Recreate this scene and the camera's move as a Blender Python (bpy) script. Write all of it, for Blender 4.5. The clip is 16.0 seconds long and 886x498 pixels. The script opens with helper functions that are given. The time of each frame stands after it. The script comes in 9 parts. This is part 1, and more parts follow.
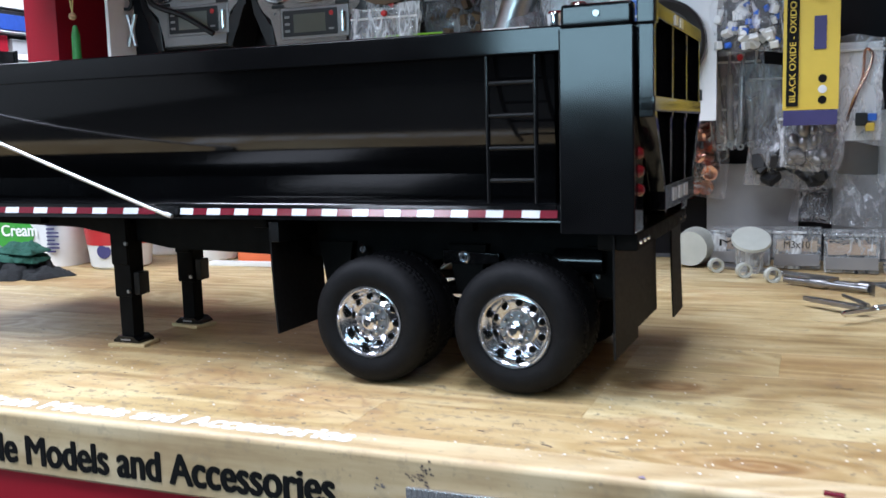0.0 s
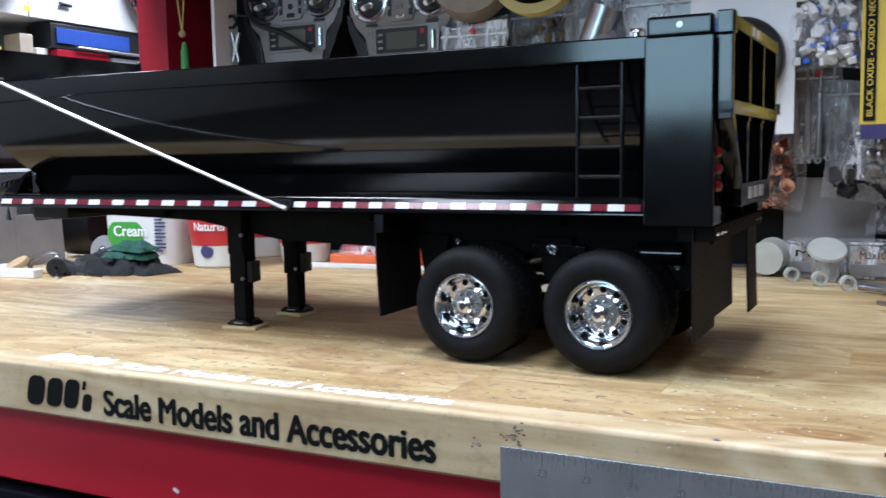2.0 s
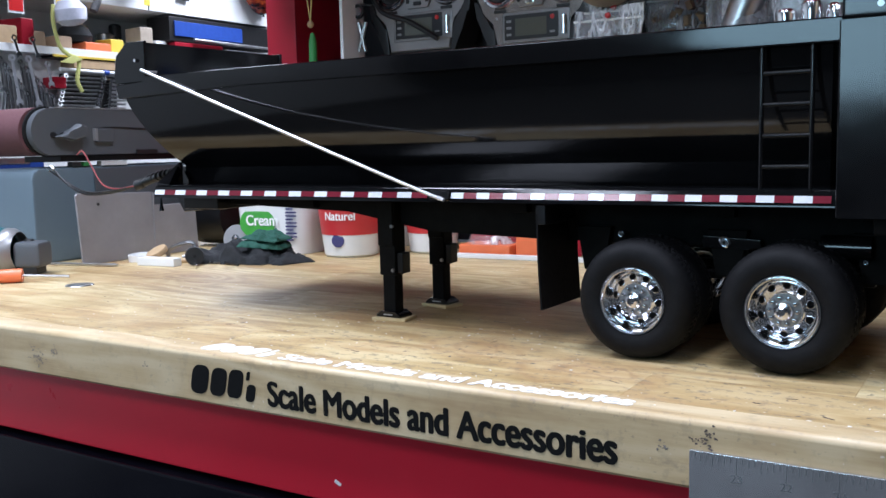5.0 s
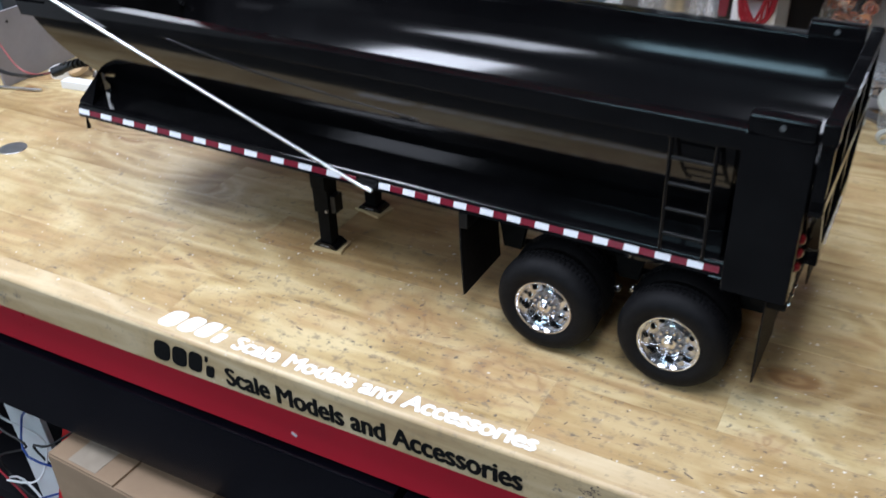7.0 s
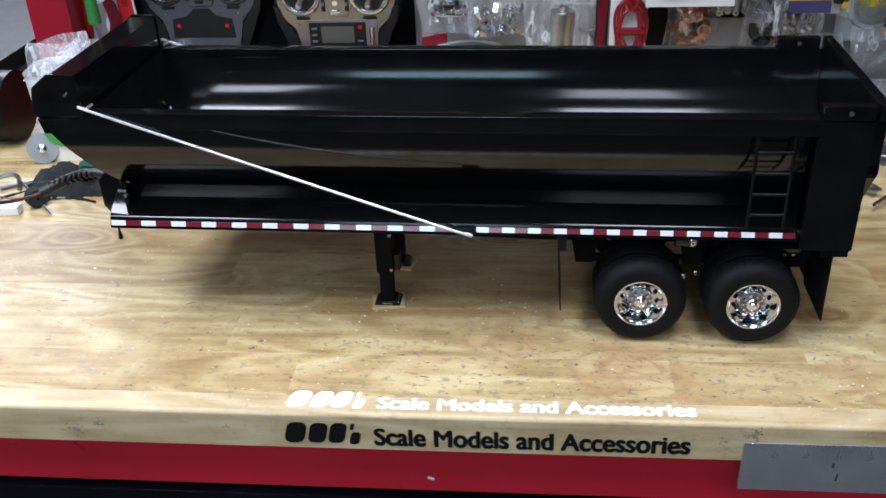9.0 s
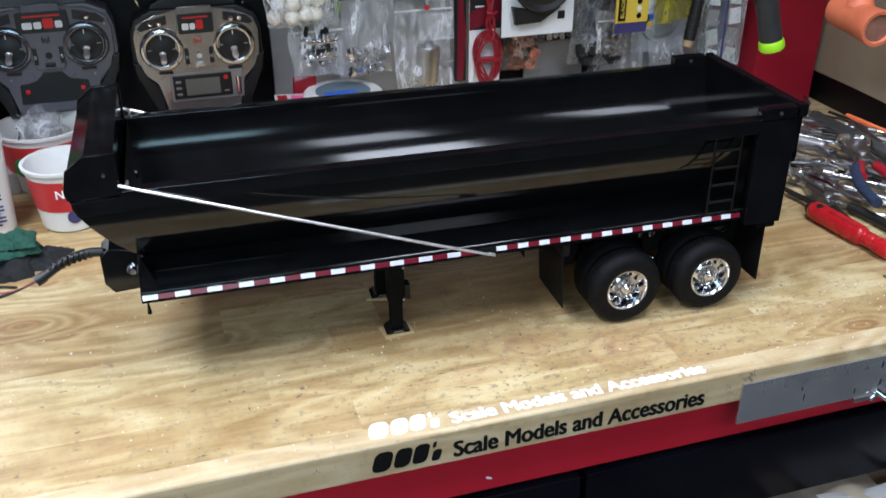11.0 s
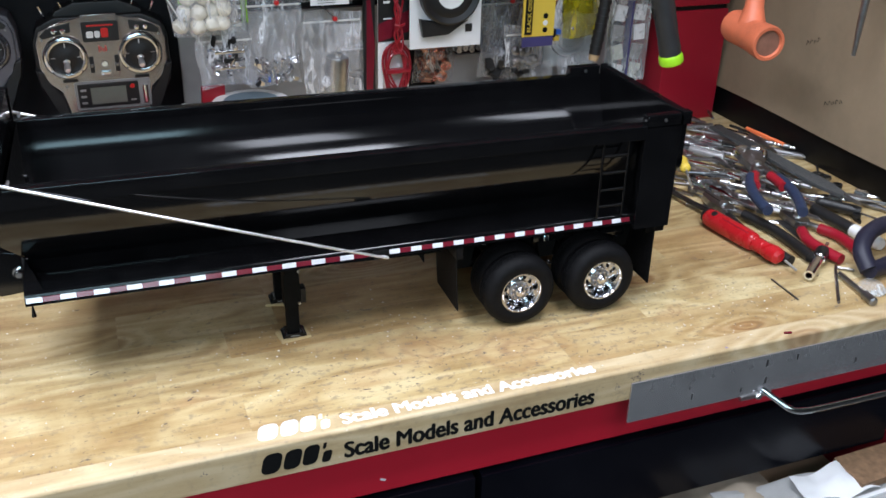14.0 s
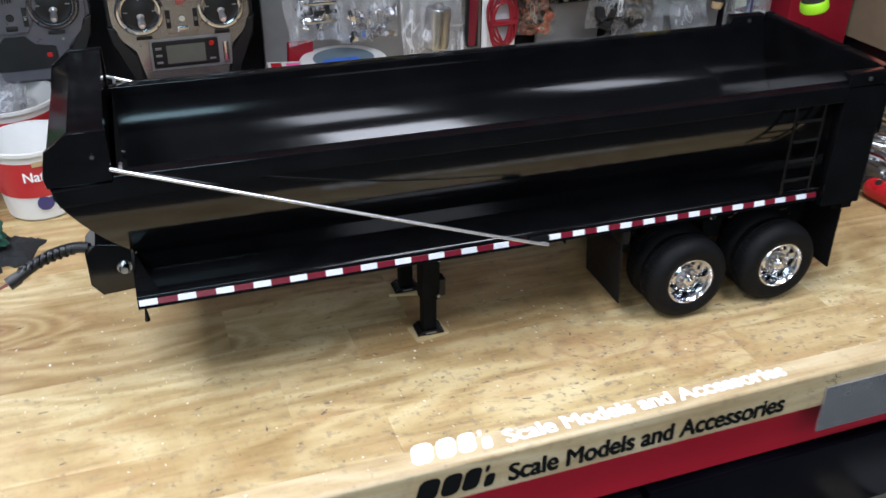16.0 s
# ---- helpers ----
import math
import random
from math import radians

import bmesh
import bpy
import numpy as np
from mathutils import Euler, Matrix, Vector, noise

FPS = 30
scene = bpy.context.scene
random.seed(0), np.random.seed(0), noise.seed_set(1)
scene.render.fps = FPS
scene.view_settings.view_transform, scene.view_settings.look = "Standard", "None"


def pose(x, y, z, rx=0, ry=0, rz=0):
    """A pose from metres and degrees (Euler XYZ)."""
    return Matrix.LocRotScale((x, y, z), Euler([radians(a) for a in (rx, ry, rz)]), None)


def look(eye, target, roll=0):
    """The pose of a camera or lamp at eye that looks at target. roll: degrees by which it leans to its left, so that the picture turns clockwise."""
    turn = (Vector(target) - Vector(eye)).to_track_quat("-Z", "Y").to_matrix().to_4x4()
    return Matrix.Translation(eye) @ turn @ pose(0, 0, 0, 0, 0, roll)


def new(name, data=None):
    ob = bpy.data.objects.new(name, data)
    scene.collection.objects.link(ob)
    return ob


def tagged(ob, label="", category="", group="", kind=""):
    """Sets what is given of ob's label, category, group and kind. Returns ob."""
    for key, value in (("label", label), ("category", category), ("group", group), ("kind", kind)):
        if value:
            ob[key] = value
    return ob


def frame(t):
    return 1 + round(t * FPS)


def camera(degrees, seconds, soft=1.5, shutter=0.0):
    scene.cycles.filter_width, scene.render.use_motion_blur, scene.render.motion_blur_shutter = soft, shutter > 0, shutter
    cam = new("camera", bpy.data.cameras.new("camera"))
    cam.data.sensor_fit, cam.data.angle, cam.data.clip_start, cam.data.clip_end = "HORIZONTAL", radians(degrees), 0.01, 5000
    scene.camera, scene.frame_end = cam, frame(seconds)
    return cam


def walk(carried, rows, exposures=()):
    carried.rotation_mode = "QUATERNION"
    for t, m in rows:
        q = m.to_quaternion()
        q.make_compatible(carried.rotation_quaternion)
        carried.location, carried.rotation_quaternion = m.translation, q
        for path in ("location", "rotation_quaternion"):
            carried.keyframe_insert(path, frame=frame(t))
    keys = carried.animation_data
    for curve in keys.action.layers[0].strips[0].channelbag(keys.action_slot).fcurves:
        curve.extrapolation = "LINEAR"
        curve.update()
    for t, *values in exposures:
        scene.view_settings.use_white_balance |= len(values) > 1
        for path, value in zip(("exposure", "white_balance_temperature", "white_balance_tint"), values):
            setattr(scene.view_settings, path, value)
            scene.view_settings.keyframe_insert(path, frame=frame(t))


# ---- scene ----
cam = camera(50.9, 16.0, shutter=0.4)
PATH = [
    (0, (0.579, -0.418, 0.162), (-0.159, 1.424, -0.084), -1.6),
    (0.5, (0.606, -0.443, 0.136), (-0.163, 1.394, -0.048), -2.0),
    (1, (0.611, -0.447, 0.145), (-0.271, 1.341, -0.004), -2.3),
    (1.5, (0.611, -0.461, 0.144), (-0.275, 1.326, -0.01), -1.6),
    (2, (0.589, -0.479, 0.147), (-0.291, 1.307, -0.048), -0.9),
    (2.5, (0.558, -0.493, 0.147), (-0.486, 1.203, -0.03), -0.8),
    (3, (0.549, -0.496, 0.145), (-0.568, 1.154, -0.032), -0.5),
    (3.5, (0.547, -0.497, 0.141), (-0.549, 1.167, -0.031), -0.9),
    (6, (0.526, -0.458, 0.184), (-0.454, 1.239, -0.213), -0.6),
    (6.5, (0.521, -0.417, 0.331), (-0.367, 1.143, -0.551), -0.6),
    (7, (0.527, -0.433, 0.472), (-0.287, 1.044, -0.604), -2.0),
    (7.5, (0.423, -0.566, 0.52), (-0.069, 1.079, -0.504), -1.7),
    (8, (0.338, -0.631, 0.521), (0.062, 1.111, -0.423), -1.5),
    (8.5, (0.291, -0.603, 0.501), (0.021, 1.122, -0.474), -2.0),
    (10.8, (-0.123, -0.645, 0.558), (0.371, 1.026, -0.424), -0.3),
    (11, (-0.128, -0.644, 0.559), (0.388, 1.034, -0.398), -0.2),
    (11.5, (-0.127, -0.649, 0.557), (0.392, 1.048, -0.365), -0.5),
    (12, (-0.13, -0.655, 0.569), (0.395, 1.057, -0.322), 0.3),
    (12.5, (-0.134, -0.645, 0.564), (0.378, 1.095, -0.278), 0.3),
    (13, (-0.116, -0.66, 0.558), (0.366, 1.086, -0.29), -0.2),
    (13.5, (-0.095, -0.676, 0.552), (0.503, 1.02, -0.321), 1.2),
    (14, (-0.088, -0.677, 0.548), (0.554, 0.981, -0.367), 1.5),
    (14.5, (-0.099, -0.667, 0.545), (0.511, 0.984, -0.405), 0.5),
    (15, (-0.123, -0.649, 0.538), (0.448, 1.01, -0.423), 0.0),
    (15.5, (-0.139, -0.6, 0.526), (0.421, 1.054, -0.449), 1.4),
    (16, (-0.161, -0.506, 0.508), (0.427, 1.12, -0.497), 0.5),
]
walk(cam, [(t, look(eye, target, roll)) for t, eye, target, roll in PATH],
     [(0.0, 0.22, 6200, 11), (2.0, 0.11, 6140, 12), (3.5, -0.03, 6050, 13), (6.0, -0.02, 6110, 12), (6.5, -0.18, 6220, 11), (7.0, -0.23, 6320, 11), (8.0, -0.16, 6400, 10), (8.5, -0.20, 6360, 10), (11.5, -0.07, 6330, 9), (12.3, 0.12, 6300, 9),
      (13.0, 0.16, 6310, 9), (14.0, -0.06, 6550, 10), (15.0, -0.15, 6500, 10), (16.0, -0.10, 6500, 10)])

# ---- world and lights ----
world = bpy.data.worlds.new("world")
world.use_nodes = True
world.node_tree.nodes["Background"].inputs[0].default_value = (0.55, 0.62, 0.75, 1)
world.node_tree.nodes["Background"].inputs[1].default_value = 0.25
scene.world = world

FLOOR, CEIL = -0.95, 1.55
BACK = 0.80


def area_lamp(name, m, sx, sy, power, color):
    data = bpy.data.lights.new(name, "AREA")
    data.shape, data.size, data.size_y, data.energy, data.color = "RECTANGLE", sx, sy, power, color
    ob = new(name, data)
    ob.matrix_world = m
    return ob


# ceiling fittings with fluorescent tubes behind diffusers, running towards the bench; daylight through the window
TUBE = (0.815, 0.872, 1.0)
# none of them is in view; the third is added to brighten the left wall
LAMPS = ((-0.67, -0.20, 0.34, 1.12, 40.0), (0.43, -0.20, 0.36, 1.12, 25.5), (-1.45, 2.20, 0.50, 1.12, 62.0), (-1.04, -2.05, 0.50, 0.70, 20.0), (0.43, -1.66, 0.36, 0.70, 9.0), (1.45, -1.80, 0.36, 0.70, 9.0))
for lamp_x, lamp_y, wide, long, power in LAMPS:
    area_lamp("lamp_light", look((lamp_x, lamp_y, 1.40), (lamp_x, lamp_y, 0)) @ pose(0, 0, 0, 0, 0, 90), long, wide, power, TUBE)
area_lamp("window_light", look((-0.32, -2.93, 0.66), (-0.32, 0, 0.66)), 0.84, 0.72, 15.5, (0.53, 0.84, 1.0))

# ---- materials ----


class Nodes:
    """A small builder for node materials."""

    def __init__(self, name):
        self.m = bpy.data.materials.new(name)
        self.m.use_nodes = True
        self.t = self.m.node_tree
        self.b = self.t.nodes["Principled BSDF"]

    def add(self, kind, **inputs):
        n = self.t.nodes.new(kind)
        for k, v in inputs.items():
            n.inputs[k.replace("_", " ")].default_value = v
        return n

    def link(self, a, b):
        self.t.links.new(a, b)

    def coords(self, scale=(1, 1, 1), which="Object"):
        c, mp = self.add("ShaderNodeTexCoord"), self.add("ShaderNodeMapping")
        mp.inputs["Scale"].default_value = scale
        self.link(c.outputs[which], mp.inputs["Vector"])
        return mp.outputs["Vector"]

    def noise(self, vec, scale, detail=4.0, rough=0.55):
        n = self.add("ShaderNodeTexNoise", Scale=scale, Detail=detail, Roughness=rough)
        self.link(vec, n.inputs["Vector"])
        return n.outputs["Fac"]

    def ramp(self, fac, stops):
        n = self.add("ShaderNodeValToRGB")
        e = n.color_ramp.elements
        while len(e) < len(stops):
            e.new(0.5)
        for i, (p, c) in enumerate(stops):
            e[i].position, e[i].color = p, (*(c if len(c) == 3 else c[:3]), 1)
        self.link(fac, n.inputs["Fac"])
        return n.outputs["Color"]

    def mix(self, fac, a, b, mode="MIX"):
        n = self.t.nodes.new("ShaderNodeMix")
        n.data_type, n.blend_type = "RGBA", mode
        for sock, v in ((n.inputs[0], fac), (n.inputs[6], a), (n.inputs[7], b)):
            if isinstance(v, (int, float)):
                sock.default_value = v
            elif isinstance(v, tuple):
                sock.default_value = (*v, 1)
            else:
                self.link(v, sock)
        return n.outputs[2]

    def bump(self, fac, strength, dist=0.001):
        n = self.add("ShaderNodeBump", Strength=strength, Distance=dist)
        self.link(fac, n.inputs["Height"])
        self.link(n.outputs["Normal"], self.b.inputs["Normal"])

    def set(self, **kw):
        for k, v in kw.items():
            s = self.b.inputs[k.replace("_", " ")]
            if isinstance(v, (int, float)):
                s.default_value = v
            elif isinstance(v, tuple):
                s.default_value = (*v, 1) if len(v) == 3 else v
            else:
                self.link(v, s)
        return self.m


def simple(name, color, rough=0.5, metal=0.0, vary=0.18, scale=60.0, bump=0.0, spec=0.5, coat=0.0, trans=0.0, alpha=1.0, wear=0.25):
    """Paint, plastic, metal or card: a base colour with grain and blotches at two scales."""
    n = Nodes(name)
    v = n.coords()
    dark = tuple(c * (1 - vary) for c in color)
    light = tuple(min(1, c * (1 + vary) + 0.004) for c in color)
    f1, f2 = n.noise(v, scale), n.noise(v, scale * 7.3, 3)
    base = n.mix(f2, n.ramp(f1, [(0.3, dark), (0.72, light)]), color)
    r = n.add("ShaderNodeMapRange", To_Min=max(0.02, rough * (1 - wear)), To_Max=min(1, rough * (1 + wear)))
    n.link(n.noise(v, scale * 2.1), r.inputs["Value"])
    if bump:
        n.bump(f2, bump, 0.0006)
    n.set(Base_Color=base, Roughness=r.outputs["Result"], Metallic=metal, Specular_IOR_Level=spec, Coat_Weight=coat, Transmission_Weight=trans, Alpha=alpha)
    n.b.inputs["Coat Roughness"].default_value = 0.05
    return n.m


def wood_material(name, tones, random_tone=True, dirt=1.0):
    """Jointed hardwood: cathedral figure, knots, pores, a tone for each stave, stains and specks."""
    n = Nodes(name)

    def vec(op, a, b):
        v = n.add("ShaderNodeVectorMath")
        v.operation = op
        for sock, val in zip(v.inputs, (a, b)):
            if isinstance(val, tuple):
                sock.default_value = val
            else:
                n.link(val, sock)
        return v.outputs[0]

    def num(op, a, b=0.0, c=0.0):
        v = n.add("ShaderNodeMath")
        v.operation = op
        for sock, val in zip(v.inputs, (a, b, c)):
            if isinstance(val, (int, float)):
                sock.default_value = val
            else:
                n.link(val, sock)
        return v.outputs[0]

    info = n.add("ShaderNodeObjectInfo")
    comb = n.add("ShaderNodeCombineXYZ")
    for ax, k in zip("XYZ", (37.0, 91.0, 53.0)):
        n.link(num("MULTIPLY", info.outputs["Random"], k), comb.inputs[ax])
    pos = n.add("ShaderNodeNewGeometry").outputs["Position"]
    p = vec("ADD", pos, comb.outputs[0]) if random_tone else pos
    wide = n.noise(vec("MULTIPLY", p, (2.6, 13.0, 13.0)), 1.0, 2, 0.45)
    vor = n.add("ShaderNodeTexVoronoi", Scale=1.0)
    vor.voronoi_dimensions = "2D"
    n.link(vec("MULTIPLY", p, (2.6, 5.5, 0.0)), vor.inputs["Vector"])
    near = num("SUBTRACT", 1.0, num("MINIMUM", num("MULTIPLY", vor.outputs["Distance"], 3.4), 1.0))
    field = num("ADD", wide, num("MULTIPLY", num("POWER", near, 2.0), 0.42))
    rings = num("SINE", num("MULTIPLY", field, 62.0))
    ring = num("POWER", num("MULTIPLY_ADD", rings, 0.5, 0.5), 1.6)
    streak = n.noise(vec("MULTIPLY", p, (5.0, 120.0, 120.0)), 1.0, 5, 0.65)
    fine = n.noise(vec("MULTIPLY", p, (40.0, 900.0, 900.0)), 1.0, 3, 0.6)
    mixv = num("ADD", num("MULTIPLY", ring, 0.17), num("ADD", num("MULTIPLY", streak, 0.36), num("ADD", num("MULTIPLY", fine, 0.12), num("MULTIPLY", n.noise(vec("MULTIPLY", p, (9.0, 24.0, 24.0)), 1.0, 6, 0.65), 0.44))))
    base = n.ramp(mixv, [(0.32, tones[0]), (0.49, tones[1]), (0.66, tones[2])])
    knot = n.ramp(near, [(0.70, (0, 0, 0)), (0.86, (1, 1, 1))])
    base = n.mix(n.mix(0.75, (0.0, 0.0, 0.0), knot), base, n.mix(ring, (0.30, 0.165, 0.075), (0.44, 0.28, 0.15)))
    pores = n.ramp(n.noise(vec("MULTIPLY", p, (70.0, 1100.0, 1100.0)), 1.0, 1, 0.5), [(0.70, (0, 0, 0)), (0.78, (0.3, 0.3, 0.3))])
    base = n.mix(pores, base, (0.24, 0.155, 0.085))
    if random_tone:
        tone = n.ramp(info.outputs["Random"], [(0.0, (0.82, 0.73, 0.60)), (0.2, (0.95, 0.90, 0.79)), (0.4, (1.04, 1.03, 0.95)), (0.6, (0.87, 0.80, 0.67)), (0.8, (1.00, 0.98, 0.87)), (1.0, (0.85, 0.75, 0.61))])
        base = n.mix(1.0, base, tone, "MULTIPLY")
    clean = base
    if dirt:
        blotch = n.ramp(n.noise(pos, 6.0, 6, 0.65), [(0.36, (1.03, 1.03, 1.00)), (0.50, (0.92, 0.90, 0.82)), (0.64, (0.70, 0.63, 0.51))])
        base = n.mix(1.0, base, blotch, "MULTIPLY")
        # knots and burls
        warp = n.add("ShaderNodeTexNoise", Scale=22.0, Detail=3.0)
        n.link(pos, warp.inputs["Vector"])
        bent = vec("ADD", pos, vec("MULTIPLY", vec("SUBTRACT", warp.outputs["Color"], (0.5, 0.5, 0.5)), (0.085, 0.065, 0.0)))
        for kx, ky, fx, fy, depth in ((0.291, 0.079, 16.0, 21.0, 0.95), (0.190, 0.109, 18.0, 25.0, 0.85), (0.495, 0.089, 45.0, 60.0, 0.85), (-0.236, 0.302, 26.0, 50.0, 0.5), (0.04, 0.06, 30.0, 55.0, 0.35), (-0.50, 0.20, 22.0, 40.0, 0.6)):
            far = n.add("ShaderNodeVectorMath")
            far.operation = "LENGTH"
            n.link(vec("MULTIPLY", vec("SUBTRACT", bent, (kx, ky, 0.0)), (fx, fy, 0.0)), far.inputs[0])
            inside = num("SUBTRACT", 1.0, num("MINIMUM", far.outputs["Value"], 1.0))
            wave = num("SINE", num("ADD", num("MULTIPLY", far.outputs["Value"], 13.0), num("MULTIPLY", warp.outputs["Fac"], 22.0)))
            curl = num("POWER", num("MULTIPLY_ADD", wave, 0.5, 0.5), 2.5)
            body = num("MULTIPLY", num("POWER", inside, 0.6), depth)
            base = n.mix(num("MULTIPLY", body, 0.50), base, (0.42, 0.25, 0.115))
            base = n.mix(num("MULTIPLY", num("MULTIPLY", body, curl), 0.62), base, (0.25, 0.125, 0.06))
        # worn, greyed patch where the work is done
        gap = n.add("ShaderNodeVectorMath")
        gap.operation = "LENGTH"
        n.link(vec("MULTIPLY", vec("SUBTRACT", pos, (0.24, 0.05, 0.0)), (1.7, 4.6, 0.0)), gap.inputs[0])
        used = num("SUBTRACT", 1.0, num("MINIMUM", gap.outputs["Value"], 1.0))
        grime = n.ramp(n.noise(vec("MULTIPLY", pos, (1.0, 1.5, 1.0)), 85.0, 6, 0.72), [(0.545, (0, 0, 0)), (0.61, (1, 1, 1))])
        base = n.mix(num("MULTIPLY", n.mix(1.0, grime, (0.8, 0.8, 0.8), "MULTIPLY"), num("MULTIPLY_ADD", used, 0.65, 0.26)), base, (0.19, 0.15, 0.105))
        specks = n.ramp(n.noise(vec("MULTIPLY", pos, (0.5, 1.2, 1.0)), 115.0, 3, 0.6), [(0.665, (0, 0, 0)), (0.72, (1, 1, 1))])
        where = n.ramp(n.noise(pos, 8.0, 3), [(0.44, (0, 0, 0)), (0.6, (1, 1, 1))])
        base = n.mix(num("MULTIPLY", n.mix(1.0, specks, where, "MULTIPLY"), 0.85), base, (0.07, 0.06, 0.06))
        dots = n.ramp(n.noise(vec("ADD", pos, (5.0, 2.0, 0.0)), 175.0, 3, 0.55), [(0.645, (0, 0, 0)), (0.680, (1, 1, 1))])
        base = n.mix(num("MULTIPLY", dots, num("MULTIPLY_ADD", used, 0.7, 0.3)), base, (0.10, 0.085, 0.075))
        nick = n.ramp(n.noise(vec("MULTIPLY", vec("ADD", pos, (1.0, 4.0, 0.0)), (26.0, 330.0, 1.0)), 1.0, 3, 0.6), [(0.68, (0, 0, 0)), (0.76, (1, 1, 1))])
        base = n.mix(num("MULTIPLY", n.mix(1.0, nick, where, "MULTIPLY"), 0.6), base, (0.13, 0.09, 0.06))
        tan = n.ramp(n.noise(vec("MULTIPLY", vec("ADD", pos, (9.0, 1.0, 0.0)), (1.0, 2.6, 1.0)), 11.0, 5, 0.6), [(0.53, (0, 0, 0)), (0.68, (1, 1, 1))])
        base = n.mix(num("MULTIPLY", tan, 0.46), base, (0.42, 0.25, 0.115))
        blob = n.add("ShaderNodeTexVoronoi", Scale=1.0)
        blob.voronoi_dimensions = "2D"
        n.link(vec("MULTIPLY", bent, (17.0, 30.0, 0.0)), blob.inputs["Vector"])
        spots = n.mix(1.0, n.ramp(blob.outputs["Distance"], [(0.02, (1, 1, 1)), (0.10, (0, 0, 0))]), n.ramp(n.noise(vec("ADD", pos, (6.0, 3.0, 0.0)), 11.0, 2), [(0.46, (0.1, 0.1, 0.1)), (0.60, (1, 1, 1))]), "MULTIPLY")
        patchy = n.ramp(n.noise(vec("ADD", pos, (2.0, 8.0, 0.0)), 160.0, 4, 0.7), [(0.40, (0, 0, 0)), (0.55, (1, 1, 1))])
        base = n.mix(num("MULTIPLY", n.mix(1.0, spots, patchy, "MULTIPLY"), 0.75), base, (0.13, 0.11, 0.10))
        shifted = vec("ADD", pos, (3.0, 7.0, 0.0))
        white = n.ramp(n.noise(shifted, 210.0, 1, 0.5), [(0.715, (0, 0, 0)), (0.74, (1, 1, 1))])
        where2 = n.ramp(n.noise(shifted, 7.0, 2), [(0.5, (0, 0, 0)), (0.62, (1, 1, 1))])
        base = n.mix(n.mix(1.0, white, where2, "MULTIPLY"), base, (0.82, 0.8, 0.74))
    if dirt < 1:
        base = n.mix(dirt, clean, base)
    r = n.add("ShaderNodeMapRange", To_Min=0.32, To_Max=0.58)
    n.link(n.noise(pos, 14.0, 4, 0.6), r.inputs["Value"])
    n.bump(mixv, 0.10, 0.0006)
    return n.set(Base_Color=base, Roughness=r.outputs["Result"], Specular_IOR_Level=0.5)


BLACK = simple("gloss_black_paint", (0.003, 0.003, 0.0035), 0.10, vary=0.3, spec=0.42, wear=0.3, scale=35)
TUB_BLACK = simple("used_gloss_black_paint", (0.003, 0.003, 0.0035), 0.106, vary=0.3, spec=0.40, wear=0.3, scale=9)
BLACK_SATIN = simple("satin_black_paint", (0.004, 0.004, 0.0045), 0.36, vary=0.3, spec=0.25)
BLACK_PLASTIC = simple("black_plastic", (0.008, 0.008, 0.0085), 0.45, vary=0.3)
RUBBER = simple("tyre_rubber", (0.0035, 0.0035, 0.0042), 0.62, spec=0.16, vary=0.35, scale=160, bump=0.25)
CHROME = simple("chrome", (0.88, 0.89, 0.91), 0.13, 1.0, vary=0.04)
BRIGHT_ROD = simple("polished_rod", (0.93, 0.93, 0.96), 0.30, 0.92, vary=0.03)
RIM = simple("polished_aluminium_rim", (0.72, 0.73, 0.76), 0.15, 1.0, vary=0.06)
STEEL = simple("worn_steel", (0.58, 0.58, 0.58), 0.32, 1.0, vary=0.25, scale=90)
DARK_STEEL = simple("dark_tool_steel", (0.30, 0.30, 0.305), 0.34, 1.0, vary=0.35, scale=80)
ALU = simple("brushed_square_steel", (0.50, 0.50, 0.51), 0.24, 0.75, vary=0.28, scale=26, bump=0.06)
# one red in two strengths: RED_PAINT darkened for the shaded hutch, RAIL_RED as lit
RED_PAINT = simple("red_chest_paint", (0.28, 0.008, 0.020), 0.36, vary=0.12, scale=12, spec=0.3)
RAIL_RED = simple("lit_red_rail_paint", (0.52, 0.012, 0.030), 0.30, vary=0.10, scale=9, spec=0.4)
WHITE_TAPE = simple("white_reflective_tape", (0.80, 0.82, 0.86), 0.14, vary=0.05, coat=0.3)
RED_TAPE = simple("red_reflective_tape", (0.17, 0.012, 0.025), 0.17, vary=0.15, coat=0.3)
RED_LENS = simple("red_lamp_lens", (0.12, 0.003, 0.005), 0.2, vary=0.1, coat=0.3)
WOOD = wood_material("butcher_block", [(0.30, 0.195, 0.095), (0.545, 0.43, 0.255), (0.66, 0.565, 0.385)])
WOOD_BROWN = wood_material("brown_stave", [(0.30, 0.18, 0.085), (0.49, 0.345, 0.185), (0.60, 0.455, 0.28)])
WOOD_EDGE = wood_material("butcher_block_edge", [(0.36, 0.24, 0.12), (0.53, 0.40, 0.23), (0.62, 0.50, 0.32)], False, 0.4)
SHIM = simple("pale_wood_shim", (0.55, 0.42, 0.22), 0.6)
CARDBOARD = simple("brown_cardboard", (0.33, 0.225, 0.14), 0.75, vary=0.22, scale=16, bump=0.3)
WHITE_WALL = simple("white_wall_paint", (0.72, 0.72, 0.70), 0.6, vary=0.05, scale=5)
CLOUDY = simple("cloudy_white_plastic", (0.46, 0.48, 0.43), 0.35, vary=0.12, scale=70)
WHITE_PLASTIC = simple("white_plastic", (0.74, 0.74, 0.72), 0.35, vary=0.05)
GREY_WALL = simple("grey_wall_paint", (0.06, 0.06, 0.06), 0.7, vary=0.15, scale=4)
